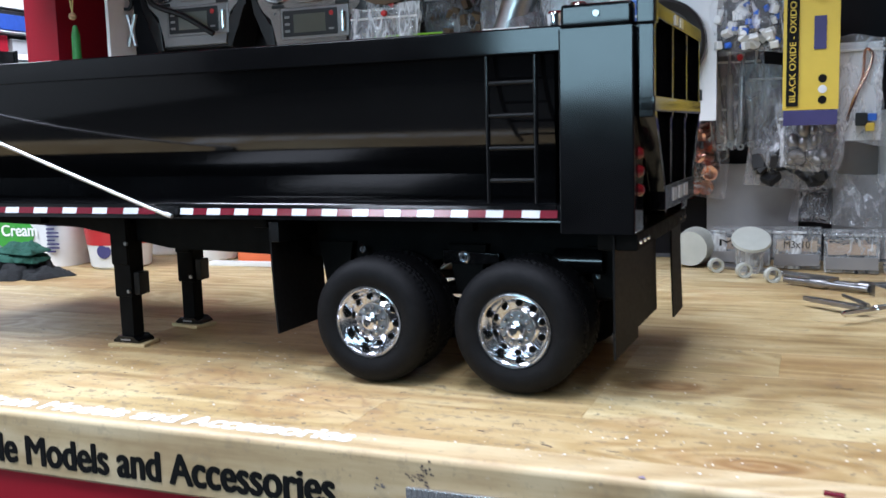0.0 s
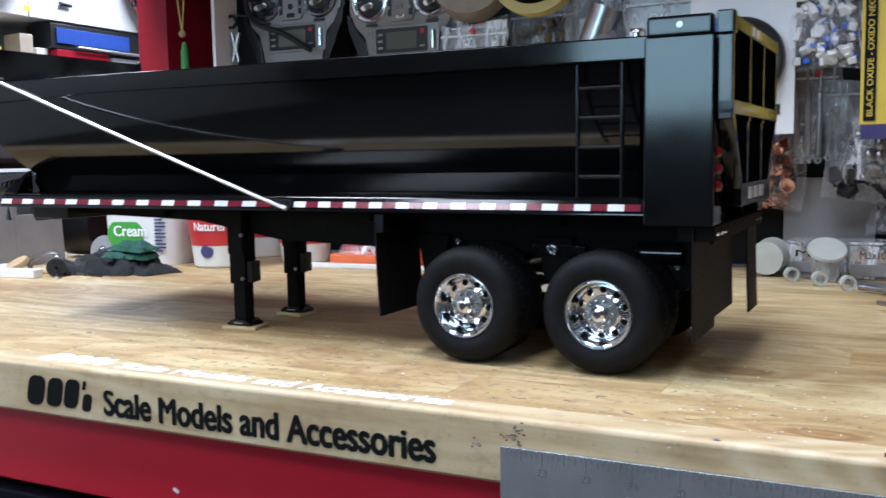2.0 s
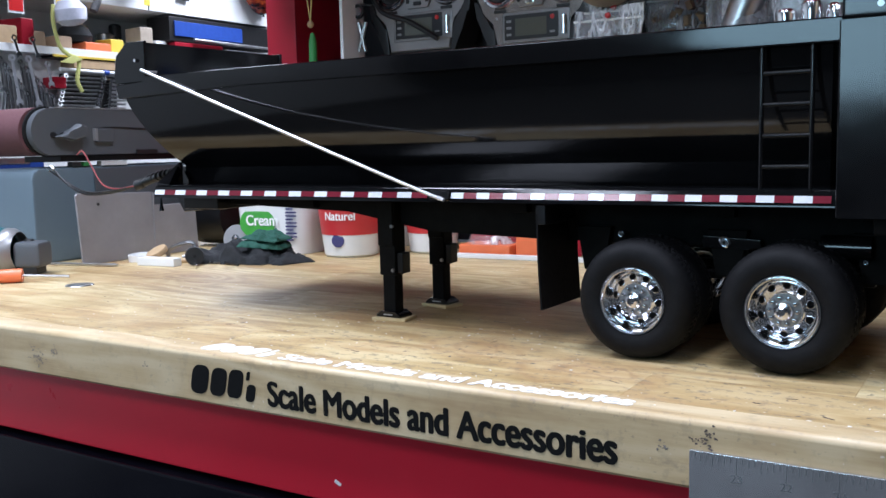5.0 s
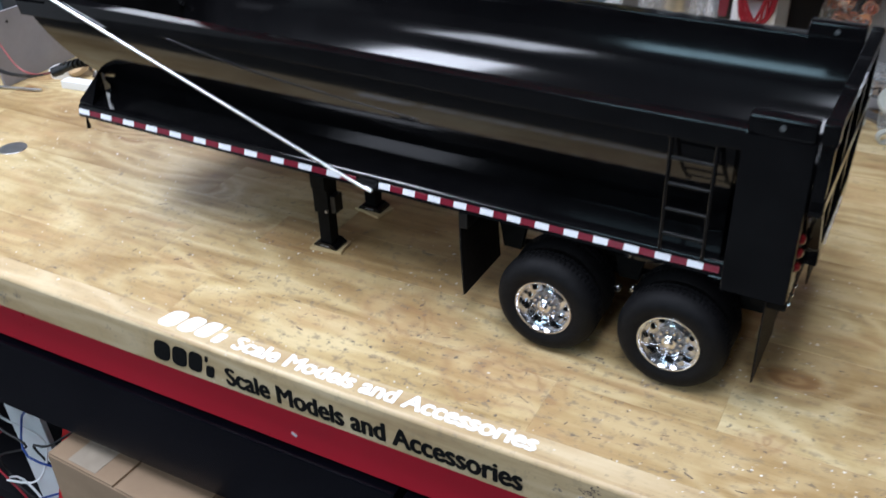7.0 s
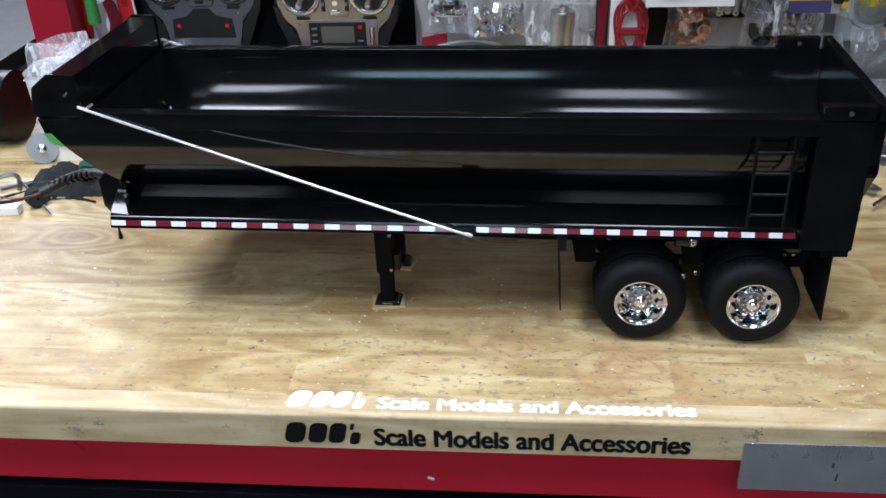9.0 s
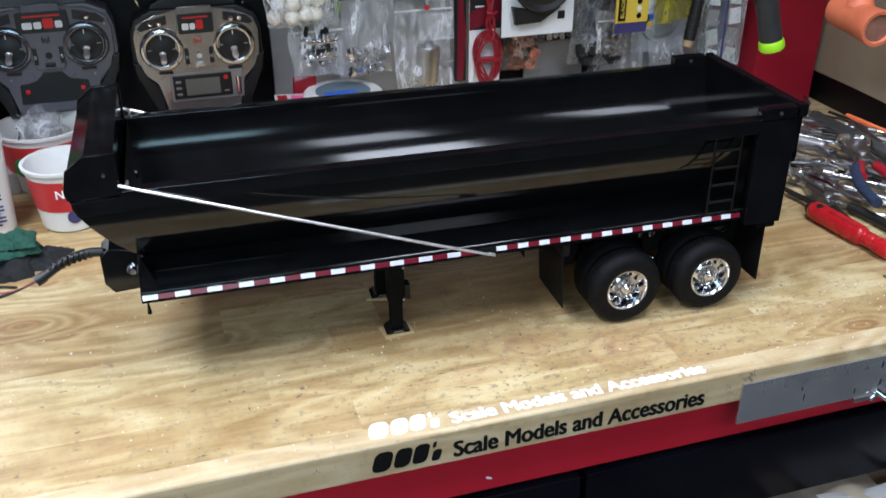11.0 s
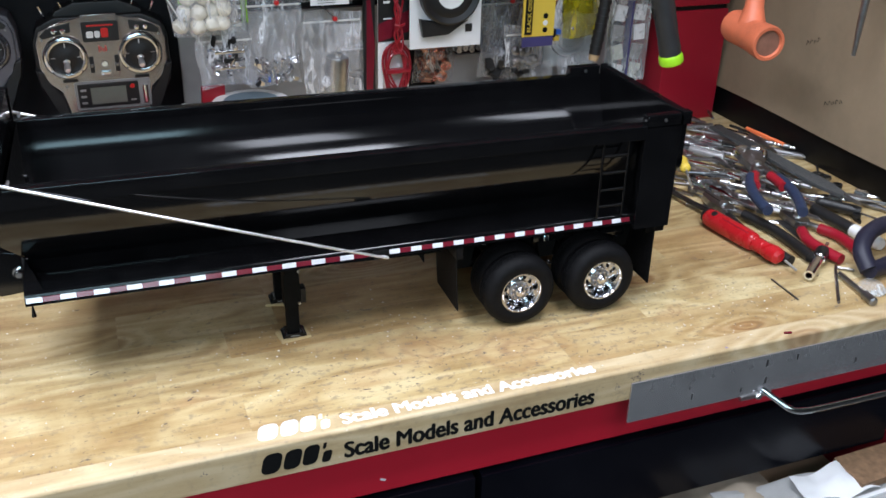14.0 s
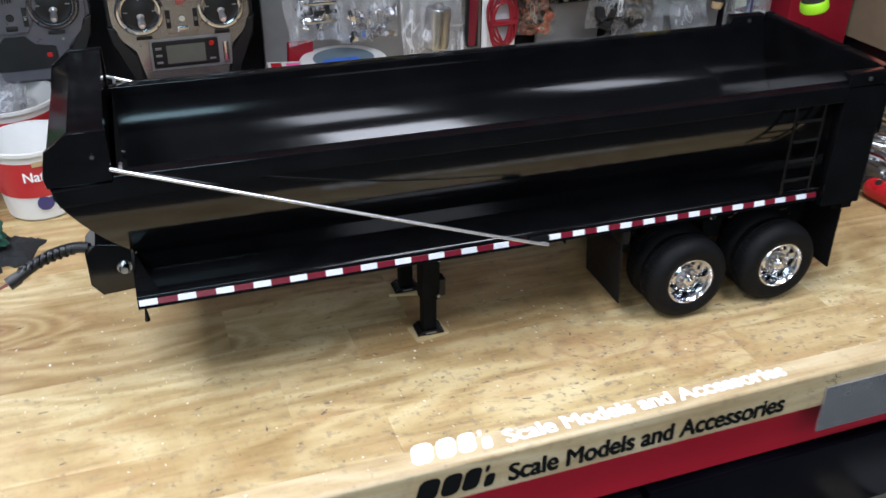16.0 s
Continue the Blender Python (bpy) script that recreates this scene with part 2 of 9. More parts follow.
DARK_WALL = simple("dark_wall_panels", (0.03, 0.03, 0.03), 0.7, vary=0.15, scale=4)
FLOOR_MAT = simple("grey_concrete", (0.06, 0.058, 0.056), 0.8, vary=0.25, scale=4, bump=0.2)
DARK_PANEL = simple("dark_hutch_panel", (0.0055, 0.0055, 0.0075), 0.6, vary=0.2, scale=12, spec=0.25)
# black paint with the drawers' bluish sheen mixed into the base colour
DRAWER_PAINT = simple("blue_sheen_drawer_paint", (0.0020, 0.0022, 0.0048), 0.24, vary=0.2, scale=10, spec=0.14)
MATT_BLACK = simple("matt_black_paint", (0.002, 0.002, 0.002), 0.7, vary=0.3, spec=0.10)
WHITE_INK = simple("white_vinyl", (0.85, 0.85, 0.83), 0.45, vary=0.06)
BLACK_INK = simple("black_vinyl", (0.004, 0.004, 0.004), 0.7, spec=0.15)



def clear_film(name, tint=(0.86, 0.88, 0.92), alpha=0.15, scale=70.0):
    """Thin clear plastic: see-through, creased, its sheen painted in as whiter, less clear streaks."""
    n = Nodes(name)
    v = n.coords()
    tall = n.coords((2.2, 2.2, 0.6))
    folds = n.noise(tall, scale * 0.45, 3, 0.5)
    n.bump(n.mix(0.35, folds, n.noise(v, scale * 0.8, 3, 0.5)), 1.0, 0.008)
    # painted glints: streaks and crease lines where the film is whiter
    painted_sheen = n.ramp(n.noise(tall, scale * 0.33, 3, 0.5), [(0.54, (0, 0, 0)), (0.59, (0.22, 0.22, 0.22)), (0.625, (0.62, 0.62, 0.62)), (0.66, (0.05, 0.05, 0.05))])
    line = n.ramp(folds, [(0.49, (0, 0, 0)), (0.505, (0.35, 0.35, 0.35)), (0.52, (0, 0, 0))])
    veil = n.add("ShaderNodeMapRange", From_Min=0.35, From_Max=0.7, To_Min=alpha * 0.3, To_Max=alpha * 1.3)
    n.link(n.noise(v, scale * 0.4, 4, 0.6), veil.inputs["Value"])
    a = n.mix(1.0, n.mix(1.0, veil.outputs["Result"], painted_sheen, "ADD"), line, "ADD")
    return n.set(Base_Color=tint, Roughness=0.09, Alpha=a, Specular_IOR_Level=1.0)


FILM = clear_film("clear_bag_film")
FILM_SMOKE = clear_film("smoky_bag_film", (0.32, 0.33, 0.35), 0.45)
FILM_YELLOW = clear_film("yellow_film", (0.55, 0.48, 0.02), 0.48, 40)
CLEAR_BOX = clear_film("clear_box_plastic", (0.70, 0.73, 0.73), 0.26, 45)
SILVER = simple("silver_plastic", (0.29, 0.285, 0.285), 0.32, 0.4, vary=0.08)
GREY_SHELL = simple("grey_transmitter_plastic", (0.115, 0.113, 0.13), 0.30, 0.15, vary=0.1)
CHAMPAGNE = simple("champagne_faceplate", (0.36, 0.325, 0.30), 0.22, 0.75, vary=0.08, scale=30)
LCD = simple("lcd_glass", (0.12, 0.125, 0.105), 0.15, vary=0.05)
RED_PLASTIC = simple("red_plastic", (0.55, 0.015, 0.015), 0.32, vary=0.1)
DARK_RED = simple("dark_red_plastic", (0.30, 0.008, 0.018), 0.35, vary=0.12)
ORANGE = simple("orange_plastic", (0.82, 0.19, 0.07), 0.38, vary=0.1)
YELLOW_CARD = simple("yellow_card", (0.70, 0.50, 0.06), 0.5, vary=0.06)
PURPLE_CARD = simple("dark_blue_card", (0.045, 0.04, 0.14), 0.5)
BLUE_STICKER = simple("blue_sticker", (0.03, 0.13, 0.55), 0.4)
GREEN = simple("green_plastic", (0.03, 0.22, 0.05), 0.45)
LIME = simple("lime_plastic", (0.35, 0.75, 0.02), 0.4)
COPPER = simple("copper", (0.90, 0.52, 0.40), 0.24, 1.0, vary=0.12, scale=120)
COTTON = simple("cotton", (0.80, 0.77, 0.68), 0.9, vary=0.06, scale=200, bump=0.6)
WHITE_CARD = simple("white_card", (0.76, 0.77, 0.78), 0.55, vary=0.04)
GREY_CARD = simple("grey_board", (0.36, 0.36, 0.355), 0.65, vary=0.08)
GREY_PAINT = simple("machine_grey_paint", (0.085, 0.092, 0.10), 0.45, vary=0.1, scale=14)
BLUE_GREY = simple("blue_grey_paint", (0.135, 0.185, 0.22), 0.5, vary=0.08, scale=10)
BELT = simple("sanding_belt", (0.115, 0.045, 0.05), 0.85, vary=0.15, scale=240, bump=0.5)
TEAL = simple("teal_plastic", (0.010, 0.10, 0.115), 0.4, vary=0.1)
BLUE = simple("blue_plastic", (0.02, 0.06, 0.28), 0.4)
GLOVE = simple("dark_cloth", (0.009, 0.010, 0.011), 0.9, vary=0.4, scale=220, bump=0.8)
GREEN_CLOTH = simple("green_scouring_pad", (0.012, 0.075, 0.05), 0.9, vary=0.3, scale=260, bump=0.8)
MASKING = simple("yellow_masking_tape", (0.58, 0.47, 0.16), 0.6)
TAN = simple("tan_card_tube", (0.36, 0.30, 0.23), 0.6)
BLUE_GRIP = simple("blue_grip", (0.020, 0.033, 0.070), 0.45)
NAVY = simple("navy_rubber", (0.012, 0.012, 0.028), 0.5)
MAGENTA = simple("pink_print", (0.65, 0.08, 0.25), 0.5)
TAN_WOOD = simple("tan_wood", (0.45, 0.31, 0.17), 0.55)

# ---- mesh helpers ----


def finish(bm, smooth=0.6):
    bmesh.ops.recalc_face_normals(bm, faces=bm.faces)
    for f in bm.faces:
        f.smooth = smooth > 0
    if smooth > 0:
        for e in bm.edges:
            if len(e.link_faces) == 2 and e.calc_face_angle(0) > smooth:
                e.smooth = False
    return bm


def flat_normals(bm, smooth):
    """Corner normals weighted by area, so that flat faces beside a rounded edge stay flat."""
    limit = math.cos(smooth + 0.05)
    area = {f: f.calc_area() for f in bm.faces}
    out = []
    for f in bm.faces:
        fn = f.normal
        for lp in f.loops:
            v = Vector((0.0, 0.0, 0.0))
            for g in lp.vert.link_faces:
                if g is f or g.normal.dot(fn) > limit:
                    v += g.normal * (area[g] + 1e-12)
            out.append(v.normalized() if v.length > 0 else fn.copy())
    return out


def part(name, bm, material, parent=None, label="", smooth=0.6):
    finish(bm, smooth)
    me = bpy.data.meshes.new(name)
    normals = flat_normals(bm, smooth) if smooth > 0 and len(bm.faces) < 4000 else None
    bm.to_mesh(me)
    bm.free()
    if normals:
        me.normals_split_custom_set(normals)
    for m in material if isinstance(material, (list, tuple)) else (material,):
        me.materials.append(m)
    ob = new(name, me)
    if parent:
        ob.parent = parent
    if label:
        ob["label"] = label
    return ob


def thing(name, label, category, m=None, group="", kind=""):
    ob = new(name)
    ob.empty_display_size = 0.02
    if m is not None:
        ob.matrix_world = m
    return tagged(ob, label, category, group, kind)


def solid(name, bm, material, label, category, m=None, group="", kind="", smooth=0.6):
    ob = part(name, bm, material, None, "", smooth)
    if m is not None:
        ob.matrix_world = m
    return tagged(ob, label, category, group, kind)


def B():
    return bmesh.new()


def box(bm, x0, x1, y0, y1, z0, z1, bev=0.0, m=None, seg=2, mat=0):
    c = ((x0 + x1) / 2, (y0 + y1) / 2, (z0 + z1) / 2)
    mm = Matrix.Translation(c) @ Matrix.Diagonal((abs(x1 - x0), abs(y1 - y0), abs(z1 - z0), 1))
    r = bmesh.ops.create_cube(bm, size=1, matrix=(m @ mm) if m is not None else mm)
    if mat:
        for f in {f for v in r["verts"] for f in v.link_faces}:
            f.material_index = mat
    if bev:
        es = list({e for v in r["verts"] for e in v.link_edges})
        bmesh.ops.bevel(bm, geom=es, offset=bev, segments=seg, affect="EDGES", profile=0.5)
    return bm


def rod(bm, a, b, r, seg=12, r2=None, m=None):
    a, b = Vector(a), Vector(b)
    d = b - a
    q = d.to_track_quat("Z", "Y").to_matrix().to_4x4()
    mm = Matrix.Translation((a + b) / 2) @ q
    bmesh.ops.create_cone(bm, cap_ends=True, segments=seg, radius1=r, radius2=r if r2 is None else r2, depth=d.length, matrix=(m @ mm) if m is not None else mm)
    return bm


def lathe(bm, profile, seg=32, m=None, closed=False):
    """Turn (radius, height) pairs about z; a pair may hold radius 0."""
    m = m if m is not None else Matrix()
    rings = []
    for r, h in profile:
        if r < 1e-6:
            rings.append([bm.verts.new(m @ Vector((0, 0, h)))])
        else:
            rings.append([bm.verts.new(m @ Vector((r * math.cos(a), r * math.sin(a), h))) for a in (2 * math.pi * i / seg for i in range(seg))])
    pairs = list(zip(rings, rings[1:] + ([rings[0]] if closed else [])))
    for p, q in pairs if closed else pairs[: len(rings) - 1]:
        for i in range(seg):
            j = (i + 1) % seg
            if len(p) == 1 and len(q) == 1:
                continue
            if len(p) == 1:
                bm.faces.new((p[0], q[i], q[j]))
            elif len(q) == 1:
                bm.faces.new((p[i], p[j], q[0]))
            else:
                bm.faces.new((p[i], p[j], q[j], q[i]))
    return bm


def prism(bm, pts, axis, a, b, bev=0.0, m=None):
    """Extrude a polygon of 2D points along an axis ("x", "y" or "z") from a to b."""
    def at(p, d):
        v = Vector({"x": (d, p[0], p[1]), "y": (p[0], d, p[1]), "z": (p[0], p[1], d)}[axis])
        return m @ v if m is not None else v
    lo = [bm.verts.new(at(p, a)) for p in pts]
    hi = [bm.verts.new(at(p, b)) for p in pts]
    fs = [bm.faces.new(lo), bm.faces.new(hi)]
    for i in range(len(pts)):
        j = (i + 1) % len(pts)
        fs.append(bm.faces.new((lo[i], lo[j], hi[j], hi[i])))
    if bev:
        es = list({e for f in fs[:2] for e in f.edges})
        bmesh.ops.bevel(bm, geom=es, offset=bev, segments=2, affect="EDGES", profile=0.5)
    return bm


def path_tube(bm, pts, r, seg=8, steps=6):
    """A round tube through points, smoothed by Catmull-Rom."""
    P = [Vector(p) for p in pts]
    P = [P[0] * 2 - P[1]] + P + [P[-1] * 2 - P[-2]]
    line = []
    for i in range(1, len(P) - 2):
        for s in range(steps):
            t = s / steps
            a, b, c, d = P[i - 1], P[i], P[i + 1], P[i + 2]
            line.append(0.5 * ((2 * b) + (c - a) * t + (2 * a - 5 * b + 4 * c - d) * t * t + (3 * b - a - 3 * c + d) * t**3))
    line.append(P[-2])
    rings, up = [], Vector((0.13, 0.27, 0.95))
    for i, p in enumerate(line):
        d = (line[min(i + 1, len(line) - 1)] - line[max(i - 1, 0)]).normalized()
        u = (up - d * up.dot(d)).normalized()
        w = d.cross(u)
        up = u
        rings.append([bm.verts.new(p + r * (math.cos(2 * math.pi * k / seg) * u + math.sin(2 * math.pi * k / seg) * w)) for k in range(seg)])
    for a, b in zip(rings, rings[1:]):
        for k in range(seg):
            bm.faces.new((a[k], a[(k + 1) % seg], b[(k + 1) % seg], b[k]))
    bm.faces.new(rings[0][::-1])
    bm.faces.new(rings[-1])
    return bm


def rounded_rect(w, h, r, n=5, cx=0.0, cy=0.0):
    pts = []
    for sx, sy, a0 in ((1, 1, 0), (-1, 1, 90), (-1, -1, 180), (1, -1, 270)):
        for i in range(n + 1):
            a = radians(a0 + 90 * i / n)
            pts.append((cx + sx * (w / 2 - r) + r * math.cos(a), cy + sy * (h / 2 - r) + r * math.sin(a)))
    return pts


def lettering(text, x0, x1, h, material, parent, m, name="lettering", label="", bold=0.0, depth=0.00015):
    """Raised lettering from the built-in font; fitted between x0 and x1 with cap height h, laid by the pose m."""
    cu = bpy.data.curves.new("letters", "FONT")
    cu.body, cu.size, cu.extrude = text, 1.0, 0.0
    tmp = new("letters", cu)
    me = bpy.data.meshes.new_from_object(tmp.evaluated_get(bpy.context.evaluated_depsgraph_get()))
    bpy.data.objects.remove(tmp)
    bpy.data.curves.remove(cu)
    xs = [v.co.x for v in me.vertices]
    sx, sy = (x1 - x0) / (max(xs) - min(xs)), h / 0.70
    lo = min(xs)
    bm = B()
    steps = [(0.0, 0.0)]
    if bold:
        steps += [(bold * math.cos(math.pi * k / 3), 0.7 * bold * math.sin(math.pi * k / 3)) for k in range(6)]

    def tall(u):
        return u * 1.10 if 0 < u < 0.72 else 0.792 + (u - 0.72) * 0.743 if 0.72 <= u else u

    for step, (shift, rise) in enumerate(steps):
        old = set(bm.verts)
        had = set(bm.faces)
        bm.from_mesh(me)
        for v in bm.verts:
            if v not in old:
                v.co = Vector((x0 + (v.co.x - lo) * sx + shift * h, tall(v.co.y / 0.70) * h + rise * h, step * 0.00001))
        r = bmesh.ops.extrude_face_region(bm, geom=[f for f in bm.faces if f not in had])
        for e in r["geom"]:
            if isinstance(e, bmesh.types.BMVert):
                e.co.z += depth * (1 + 0.1 * step)
    bpy.data.meshes.remove(me)
    for v in bm.verts:
        v.co = m @ v.co
    return part(name, bm, material, parent, label, 0)

# ---- the room ----
def structure(name, bm, material, smooth=0.0):
    return tagged(part(name, bm, material, None, "", smooth), kind="structure")


structure("floor", box(B(), -3, 2.6, -3.2, 3.3, FLOOR - 0.1, FLOOR), FLOOR_MAT)
structure("ceiling", box(B(), -3, 2.6, -3.2, 3.3, CEIL, CEIL + 0.1), GREY_WALL)
structure("wall_west", box(B(), -2.38, -2.28, -3.2, 3.3, FLOOR, CEIL), WHITE_WALL)
structure("wall_east", box(B(), 2.6, 2.7, -3.2, 3.3, FLOOR, CEIL), GREY_WALL)
structure("wall_north", box(B(), -3, 2.6, 3.2, 3.3, FLOOR, CEIL), GREY_WALL)
bm = B()
for x0, x1, z0, z1 in ((-3, -0.78, FLOOR, CEIL), (0.14, 2.6, FLOOR, CEIL), (-0.78, 0.14, FLOOR, 0.26), (-0.78, 0.14, 1.06, CEIL)):
    box(bm, x0, x1, -3.1, -3.0, z0, z1)
structure("wall_south", bm, DARK_WALL)
bm = B()
for x0, x1, z0, z1 in ((-0.78, 0.14, 0.26, 0.30), (-0.78, 0.14, 1.02, 1.06), (-0.78, -0.74, 0.30, 1.02), (0.10, 0.14, 0.30, 1.02)):
    box(bm, x0, x1, -3.08, -3.03, z0, z1)
structure("window_1", bm, WHITE_PLASTIC)

# ---- workbench ----
chest = thing("tool_chest", "red steel tool chest with black drawers under a wooden worktop", "tool chest")
W0, W1 = -0.74, 1.30
part("frame", box(B(), W0 + 0.02, W1 - 0.02, 0.022, BACK, -0.107, -0.0405, 0.003), RAIL_RED, chest, "glossy red steel top rail")
for x0, x1 in ((W0 + 0.03, -0.40), (-0.395, 0.225), (0.231, 0.80)):
    d = part("drawer", box(B(), x0, x1, 0.016, 0.30, -0.211, -0.112, 0.003), DRAWER_PAINT, chest, "black drawer front with a blue sheen in its colour")
part("side", box(B(), W0 + 0.02, W0 + 0.05, 0.03, BACK, FLOOR, -0.107), RED_PAINT, chest)
part("side", box(B(), 0.81, 0.86, 0.02, BACK, FLOOR, -0.107), RED_PAINT, chest)
part("shelf", box(B(), W0 + 0.05, 0.81, 0.05, BACK - 0.01, -0.46, -0.44), DARK_PANEL, chest)
part("back", box(B(), W0 + 0.05, 0.81, BACK - 0.01, BACK, FLOOR, -0.107), DARK_PANEL, chest)

worktop = thing("worktop", "worn butcher-block worktop with stains and scratches", "worktop")
edge_arc = [(0.0042 - 0.0042 * math.sin(math.pi / 2 * k / 6), -0.0042 + 0.0042 * math.cos(math.pi / 2 * k / 6)) for k in range(7)]
part("front_strip", prism(B(), [(0.0244, 0.0), *edge_arc, (0.0, -0.038), (0.002, -0.040), (0.0244, -0.040)], "x", W0, W1), WOOD_EDGE, worktop, "", 0.5)

# ---- hutch ----
hutch = thing("tool_hutch", "red steel hutch with a dark back panel behind the worktop", "hutch")
part("back_panel", box(B(), -0.442, 0.823, BACK, BACK + 0.012, 0.0, 0.50), DARK_PANEL, hutch)
part("side_post", box(B(), -0.502, -0.442, 0.655, BACK + 0.012, 0.0, 0.50, 0.002), RED_PAINT, hutch, "glossy red side post")
part("side_post", box(B(), 0.823, 0.943, 0.655, BACK + 0.012, 0.0, 0.196, 0.003), RED_PAINT, hutch, "glossy red side cabinet")
part("side_post", box(B(), 0.823, 0.943, 0.655, BACK + 0.012, 0.203, 0.50, 0.003), RED_PAINT, hutch, "glossy red side cabinet")
part("seam", box(B(), 0.826, 0.940, 0.660, BACK, 0.195, 0.204), BLACK_SATIN, hutch)
# unseen shelf, added to keep the ceiling light off the hutch wall
part("top_shelf", box(B(), -0.502, 0.975, 0.45, BACK + 0.012, 0.50, 0.53, 0.003), RED_PAINT, hutch, "unseen red shelf added to shade the hutch")
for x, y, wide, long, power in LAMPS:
    lp = thing("ceiling_lamp", "long white fluorescent ceiling lamp, out of view", "lamp", None, "ceiling lamps")
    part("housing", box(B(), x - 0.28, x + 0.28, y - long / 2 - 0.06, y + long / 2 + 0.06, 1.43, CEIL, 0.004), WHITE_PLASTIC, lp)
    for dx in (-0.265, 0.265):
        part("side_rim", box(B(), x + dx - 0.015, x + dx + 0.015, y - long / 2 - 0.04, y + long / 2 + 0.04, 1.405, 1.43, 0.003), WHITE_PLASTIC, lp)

# ---- dump trailer ----
TR = pose(0, 0.1255, 0, 0, 0, -1.3)
TW = 0.186
trailer = thing("dump_trailer", "black half-round model dump trailer with chrome wheels", "model trailer", TR)


def tp(name, bm, material=None, label="", smooth=0.6, parent=None):
    return part(name, bm, material or BLACK, parent or trailer, label, smooth)


# tub: deep half-round shell, cut to a bowed slope in front
YC, HALF, DEEP, LINER, RIM_Z = TW / 2, 0.0872, 0.113, 0.0915, 0.222
X1 = 0.4858
N = 44
ARC = [math.pi * i / N for i in range(N + 1)]


def section(a, thin=0.0):
    return YC - (HALF - thin) * math.cos(a), RIM_Z - (LINER if thin else DEEP) * math.sin(a)


def side_y(z, gap=0.0):
    """Where the near outside of the tub lies at a height."""
    return YC - (HALF + gap) * math.sqrt(max(0.0, 1 - ((RIM_Z - z) / (DEEP + gap)) ** 2))


def front_x(z):
    """The sloping, slightly bowed front edge."""
    d = z - 0.136
    return max(-0.2215, -0.1694 - 0.983 * d + 3.31 * d * d)


bm = B()
rows = []
for thin in (0.0, 0.0018):
    for end in (0, 1):
        ring = []
        for a in ARC:
            y, z = section(a, thin)
            ring.append(bm.verts.new((front_x(z) + thin if end == 0 else X1, y, z)))
        rows.append(ring)
of, ob_, inf, inb = rows
for i in range(N):
    bm.faces.new((of[i], of[i + 1], ob_[i + 1], ob_[i]))
    bm.faces.new((inf[i], inb[i], inb[i + 1], inf[i + 1]))
    bm.faces.new((ob_[i], ob_[i + 1], inb[i + 1], inb[i]))
for i in (0, N):
    bm.faces.new((of[i], ob_[i], inb[i], inf[i]))
tub = tp("tub", bm, TUB_BLACK, label="gloss black half-round tub")
for name, shift, upright in (("front_wall", 0.0005, False), ("inner_front_wall", 0.0, True)):
    bm = B()
    lo = []
    for a in ARC:
        y, z = section(a, 0.0016 if upright else 0.0)
        lo.append(bm.verts.new((max(front_x(z) + 0.003, -0.176) if upright else front_x(z) + shift, y, z)))
    mid = bm.verts.new((-0.176 if upright else front_x(0.17) + 0.001, YC, 0.17))
    for i in range(N):
        bm.faces.new((lo[i], lo[i + 1], mid))
    bm.faces.new((lo[0], lo[N], mid))
    tp(name, bm, MATT_BLACK, smooth=0.3)
tp("fitting", rod(B(), (-0.1765, 0.156, 0.172), (-0.1730, 0.156, 0.172), 0.0024, 10), CHROME, "small bright fitting")
# top rails
for y0, y1 in ((-0.0050, 0.008), (TW - 0.008, TW + 0.0050)):
    tp("top_rail", prism(B(), [(-0.2205, 0.2172), (-0.1790, 0.2172), (-0.1785, 0.2235), (0.444, 0.2215), (0.444, 0.2065), (-0.05, 0.2085), (-0.2170, 0.2035)], "y", y0, y1, 0.0012))
# rear bulkhead round the end of the tub
bm = B()
rows = []
for x in (0.4375, 0.4412):
    inner = [section(math.pi * i / 24) for i in range(25)]
    outer = [(min(max(YC - 0.30 * math.cos(math.pi * i / 24), 0.001), TW - 0.001), max(RIM_Z - 0.30 * math.sin(math.pi * i / 24), 0.108)) for i in range(25)]
    rows.append(([bm.verts.new((x, *p)) for p in inner], [bm.verts.new((x, *p)) for p in outer]))
for i in range(24):
    for inn, out in rows:
        bm.faces.new((inn[i], inn[i + 1], out[i + 1], out[i]))
tp("rear_bulkhead", bm, smooth=0.0)
